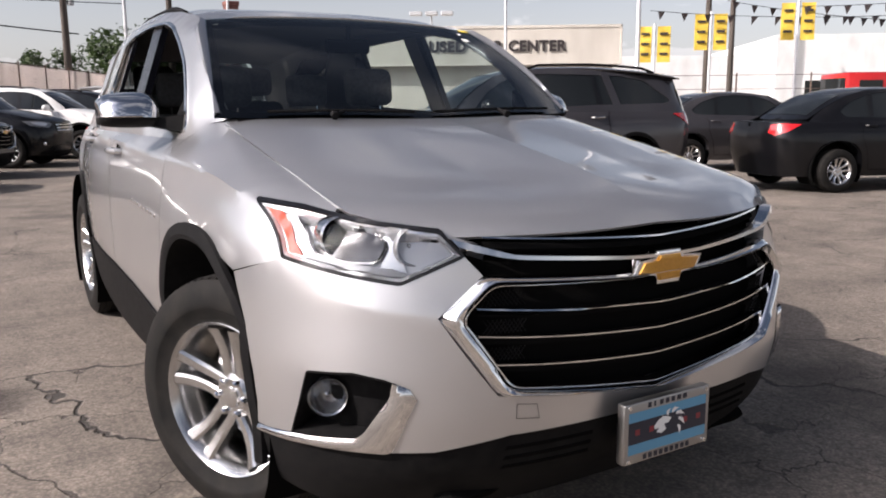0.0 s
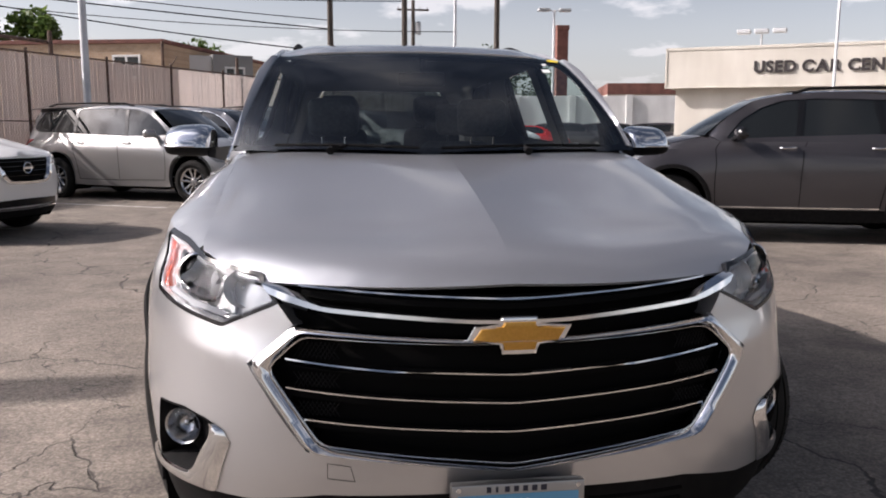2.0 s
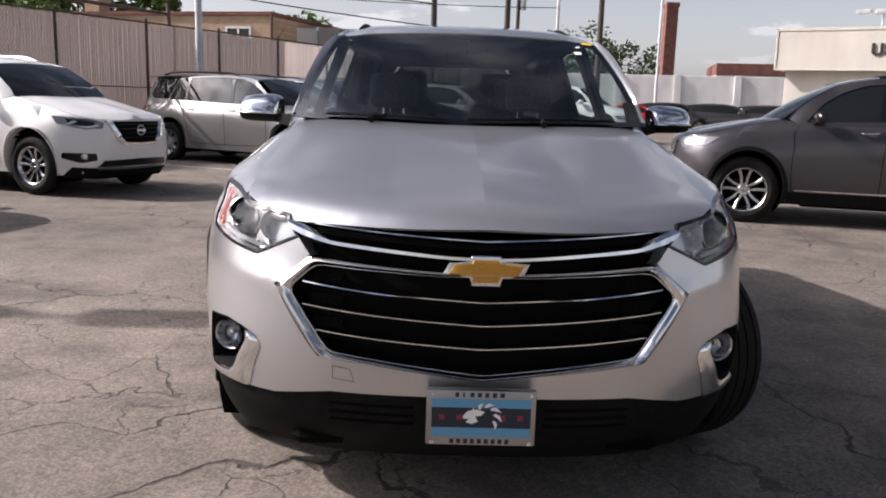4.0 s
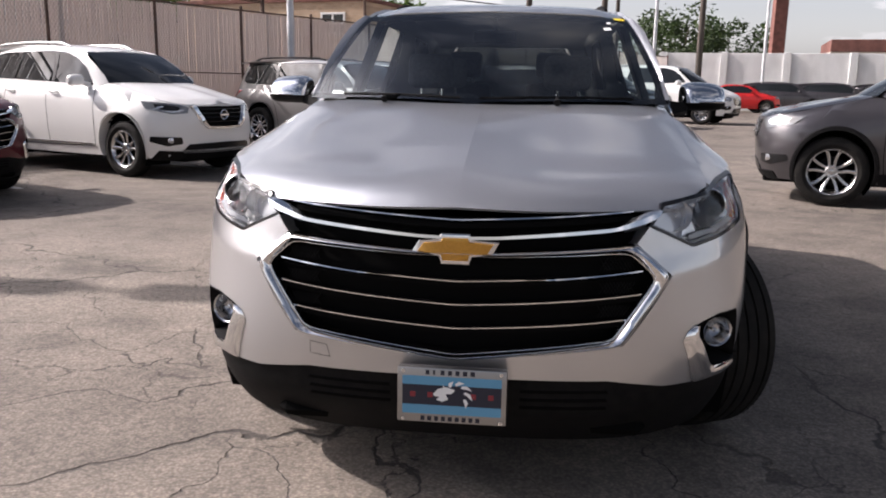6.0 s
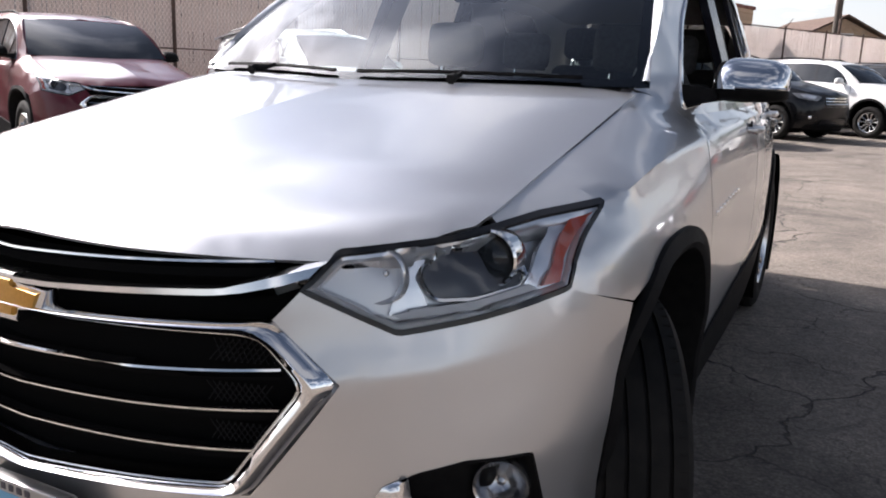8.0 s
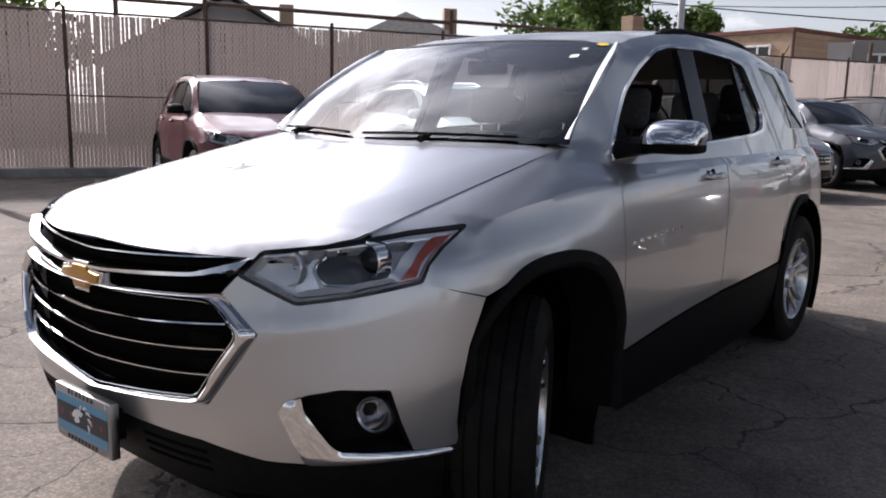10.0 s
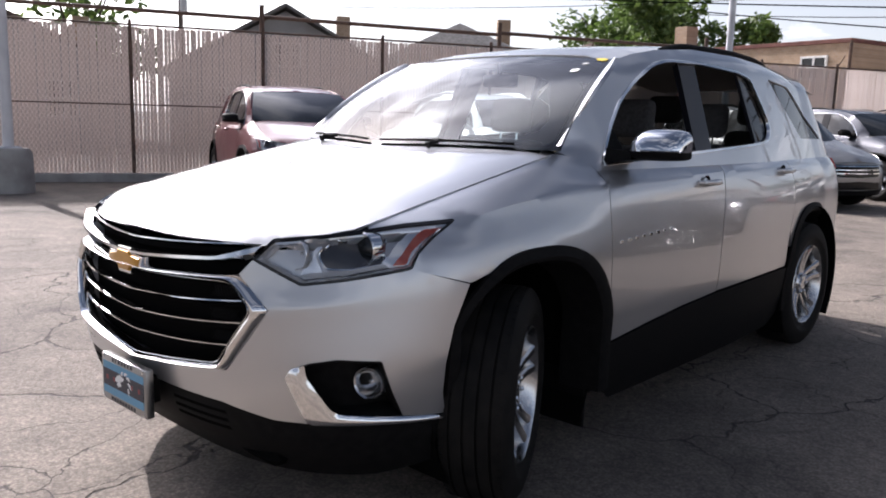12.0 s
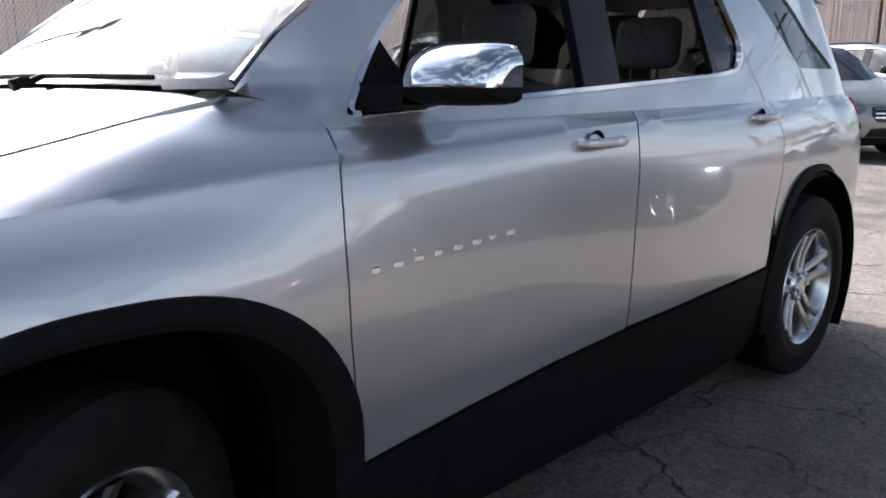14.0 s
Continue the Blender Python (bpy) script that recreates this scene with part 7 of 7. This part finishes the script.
# brick flats and grey house beyond the fence
flats = thing("brick_building", "tan brick flat-roofed building with a white sash window", "building", pose(-9.6, 25.8, 0, 0, 0, -16))
bm = bmesh.new()
add_box(bm, (-3.5, 0, 0), (4.2, 9, 3.98), .01)
part("wall", fixed(bm), BRICK, flats)
bm = bmesh.new()
add_box(bm, (-3.56, -.06, 3.95), (4.26, 9.06, 4.08), .01)
part("coping", fixed(bm), DARKRED, flats, "dark coping of the flat roof")
add_window(flats, 3.0, 0, 2.85, .95, .75)
bm = bmesh.new()
add_box(bm, (-3.4, .5, 3.9), (-2.8, 1.1, 5.0), .01)
part("chimney", fixed(bm), BRICK, flats, "short tan brick chimney")
bm = bmesh.new()
add_tube(bm, [(4.24, -.05, .3), (4.24, -.05, 4.0)], .05, 8)
part("downpipe", fixed(bm), RUST, flats)
grey = thing("house", "flat-roofed house with grey and pale siding", "house", pose(-5.35, 26.4, 0, 0, 0, 20))
bm = bmesh.new()
add_box(bm, (0, 0, 0), (1.1, 5, 3.75), .01)
part("pale_wall", fixed(bm), PALESIDING, grey, "pale siding wall")
bm = bmesh.new()
add_box(bm, (1.1, -.1, 0), (2.5, 5, 3.8), .01)
part("wall", fixed(bm), GREYSIDING, grey)
for k in range(14):
    bm = bmesh.new()
    add_box(bm, (1.1, -.118, .25 * k + .2), (2.5, -.1, .25 * k + .215))
    part("siding_board", bm, GREYSIDING, grey)
add_window(grey, 1.85, -.12, 2.75, .7, .65, 2)


def bungalow(x, y, rz, w, d, eave, peak, roof_mat, wall_mat, hip=False, label=""):
    """A bungalow whose gable faces -y."""
    ob = thing("house", label, "house", pose(x, y, 0, 0, 0, rz), "houses beyond the fence")
    bm = bmesh.new()
    add_prism(bm, [Vector((-w / 2, 0, 0)), Vector((w / 2, 0, 0)), Vector((w / 2, 0, eave)), Vector((0, 0, eave if hip else peak - .12)), Vector((-w / 2, 0, eave))], (0, d, 0))
    part("wall", fixed(bm), wall_mat, ob)
    bm = bmesh.new()
    o, th = .45, .12
    if hip:
        base = [Vector((-w / 2 - o, -o, eave)), Vector((w / 2 + o, -o, eave)), Vector((w / 2 + o, d + o, eave)), Vector((-w / 2 - o, d + o, eave))]
        low = [bm.verts.new(p) for p in base]
        up = [bm.verts.new(p + Vector((0, 0, .1))) for p in base]
        r0, r1 = bm.verts.new((0, d * .42, peak)), bm.verts.new((0, d * .58, peak))
        bm.faces.new(low[::-1])
        for k in range(4):
            bm.faces.new((low[k], low[(k + 1) % 4], up[(k + 1) % 4], up[k]))
        bm.faces.new((up[0], up[1], r0))
        bm.faces.new((up[1], up[2], r1, r0))
        bm.faces.new((up[2], up[3], r1))
        bm.faces.new((up[3], up[0], r0, r1))
    else:
        sl = (peak - eave) / (w / 2)
        for s in (-1, 1):
            a = [Vector((0, -o, peak)), Vector((s * (w / 2 + o), -o, eave - o * sl)), Vector((s * (w / 2 + o), -o, eave - o * sl + th)), Vector((0, -o, peak + th))]
            add_prism(bm, a, (0, d + 2 * o, 0))
    part("roof", fixed(bm), roof_mat, ob, "shingled roof")
    add_window(ob, 0, 0, eave + .2 if not hip else eave - 1.3, 1.2, .9)
    add_window(ob, -w / 4, 0, 1.0, 1.1, 1.3)
    add_window(ob, w / 4, 0, 1.0, 1.1, 1.3)
    bm = bmesh.new()
    add_box(bm, (w / 4, d * .55, eave), (w / 4 + .6, d * .55 + .6, peak + .35), .01)
    part("chimney", fixed(bm), BRICK, ob)
    return ob


bungalow(-23.5, 17.0, 53, 8.6, 9, 2.9, 5.3, SHINGLE, GREYSIDING, False, "grey-sided bungalow with a shingled gable roof")
bungalow(-20.0, 23.5, 47, 7.6, 9, 3.2, 5.6, SHINGLE, PALESIDING, True, "pale bungalow with a hipped shingle roof")
bungalow(-17.8, 31.5, 40, 8.0, 9, 3.6, 5.6, BROWNROOF, BRICK, True, "brick bungalow with a brown hipped roof")
bungalow(-27.5, 8.0, 62, 8.0, 9, 2.8, 4.6, BROWNROOF, GREYSIDING, False, "grey bungalow with a brown gable roof")

bungalow(-6.5, 47, 25, 8.5, 9, 2.9, 4.9, BROWNROOF, PALESIDING, True, "pale bungalow with a brown hipped roof far along the fence")
bungalow(-.5, 56, 25, 8.5, 9, 3.2, 5.3, BROWNROOF, BRICK, False, "brick bungalow with a brown gable roof far along the fence")


# ---- trees ----
BARK = vary(mat("bark", (.07, .055, .04), .95), (.05, .04, .03), (.10, .08, .06), 8, 6, None, .004, 30)


def leaf_material(nm, low, high):
    m = mat(nm, low, .6)
    t, n, l, b = nodes_of(m)
    g = n.new("ShaderNodeNewGeometry")
    r = n.new("ShaderNodeValToRGB")
    r.color_ramp.elements[0].color, r.color_ramp.elements[1].color = (*low, 1), (*high, 1)
    l.new(g.outputs["Random Per Island"], r.inputs["Fac"])
    l.new(r.outputs[0], b.inputs["Base Color"])
    return m


LEAF = leaf_material("leaves", (.055, .10, .022), (.14, .21, .05))
LEAF_DARK = leaf_material("dark_leaves", (.022, .042, .014), (.06, .095, .028))
see_through(LEAF, .35)
see_through(LEAF_DARK, .3)


def tree(x, y, height, spread_, seed, leaf=LEAF, count=2600, size=.22, low=.3):
    rg = random.Random(seed)
    ob = thing("tree", "leafy broad-crowned street tree", "tree", pose(x, y, 0), "trees")
    bm = bmesh.new()
    tips = []
    hb = height * low
    add_tube(bm, [(0, 0, 0), (.1, .05, hb), (.05, .1, height * .6)], .2, 9, True, [height * .035, height * .026, height * .012])
    for k in range(9):
        a = k * 2.4 + rg.uniform(-.3, .3)
        ln = spread_ * rg.uniform(.45, .85)
        z0_ = hb * rg.uniform(.8, 1.5)
        tip = Vector((math.cos(a) * ln, math.sin(a) * ln, height * rg.uniform(.5, .9)))
        st_ = Vector((.08, .05, z0_))
        add_tube(bm, [st_, st_.lerp(tip, .5) + Vector((0, 0, .3)), tip], .05, 6, True, [height * .014, height * .009, height * .003])
        tips.append(tip)
    part("trunk", fixed(bm), BARK, ob)
    clumps = []
    for k in range(26):
        a, r = rg.uniform(0, math.tau), spread_ * math.sqrt(rg.random()) * .9
        z = height * (low + .15 + (.9 - low - .1) * rg.random())
        lim = math.sqrt(max(.05, 1 - ((z / height - .62) / .42) ** 2))
        clumps.append((Vector((math.cos(a) * r * lim, math.sin(a) * r * lim, z)), spread_ * rg.uniform(.18, .34)))
    vs, fs = [], []
    for k in range(count):
        c, rad = clumps[rg.randrange(len(clumps))]
        d = Vector((rg.gauss(0, 1), rg.gauss(0, 1), rg.gauss(0, .8))).normalized() * rad * rg.uniform(.55, 1.08)
        p = c + d
        u = Vector((rg.gauss(0, 1), rg.gauss(0, 1), rg.gauss(0, .6))).normalized()
        v = u.cross(Vector((rg.gauss(0, 1), rg.gauss(0, 1), 1))).normalized()
        s1 = size * rg.uniform(.6, 1.4)
        i = len(vs)
        vs += [p - u * s1, p - v * s1 * .45, p + u * s1, p + v * s1 * .45]
        fs.append((i, i + 1, i + 2, i + 3))
    me = bpy.data.meshes.new("crown")
    me.from_pydata(vs, [], fs)
    me.materials.append(leaf)
    cr = new("crown", me)
    cr.parent = ob
    cr["kind"] = "stuff"
    return ob


tree(-17.0, 33.5, 7.4, 3.2, 1, LEAF, 5200, .17)
tree(-12.7, 34, 6.2, 1.7, 2, LEAF, 2600, .17)
tree(-21.5, 38, 8.0, 3.6, 3, LEAF, 2600)
tree(-33, 13, 7.5, 3.6, 4, LEAF, 2200)
tree(-37, 5, 8, 3.6, 5, LEAF_DARK, 2200)
tree(11.0, 62, 6.8, 4.4, 6, LEAF_DARK, 4200, .2, .15)
tree(16.0, 66, 6.2, 4.0, 7, LEAF_DARK, 3600, .2, .15)
tree(6.5, 68, 5.6, 3.6, 8, LEAF_DARK, 2600, .2, .15)
tree(-7.5, 46, 5.9, 2.6, 10, LEAF, 2200)
for k in range(6):
    tree(-74 + 11 * k + (k * 37 % 9), 62 + (k * 53 % 13) - 5 * k * 0, 6 + k % 3, 4.5, 20 + k, LEAF_DARK, 1200, .35)

# far parked cars by the white wall
FAR = "far cars by the white wall"
build_parked("car", "bright red car parked far off", parked_pose(12.6, 42.5, .95, -.3), REDPAINT, Sedan(), (.92, .9, .84), "plain", [(.68, 1.21), (.90, 1.44), (1.12, 1.575), (1.4, 1.66), (1.9, 1.685), (2.35, 1.655), (2.75, 1.53), (3.0, 1.36), (2.9, 1.27), (2.4, 1.25), (1.4, 1.225)], (), FAR, rails=False, roof_end=2.75, wheel_r=.32, black_low=False)
first = build_parked("car", "dark grey car parked far off", parked_pose(14.8, 42.0, .95, -.3), DARKGREY, MAIN, (.95, .9, .92), "plain", None, (), FAR, rails=False)
for k in range(4):
    copy_thing(first, parked_pose(17.2 + 2.7 * k, 41.2 - .8 * k, .95, -.3))
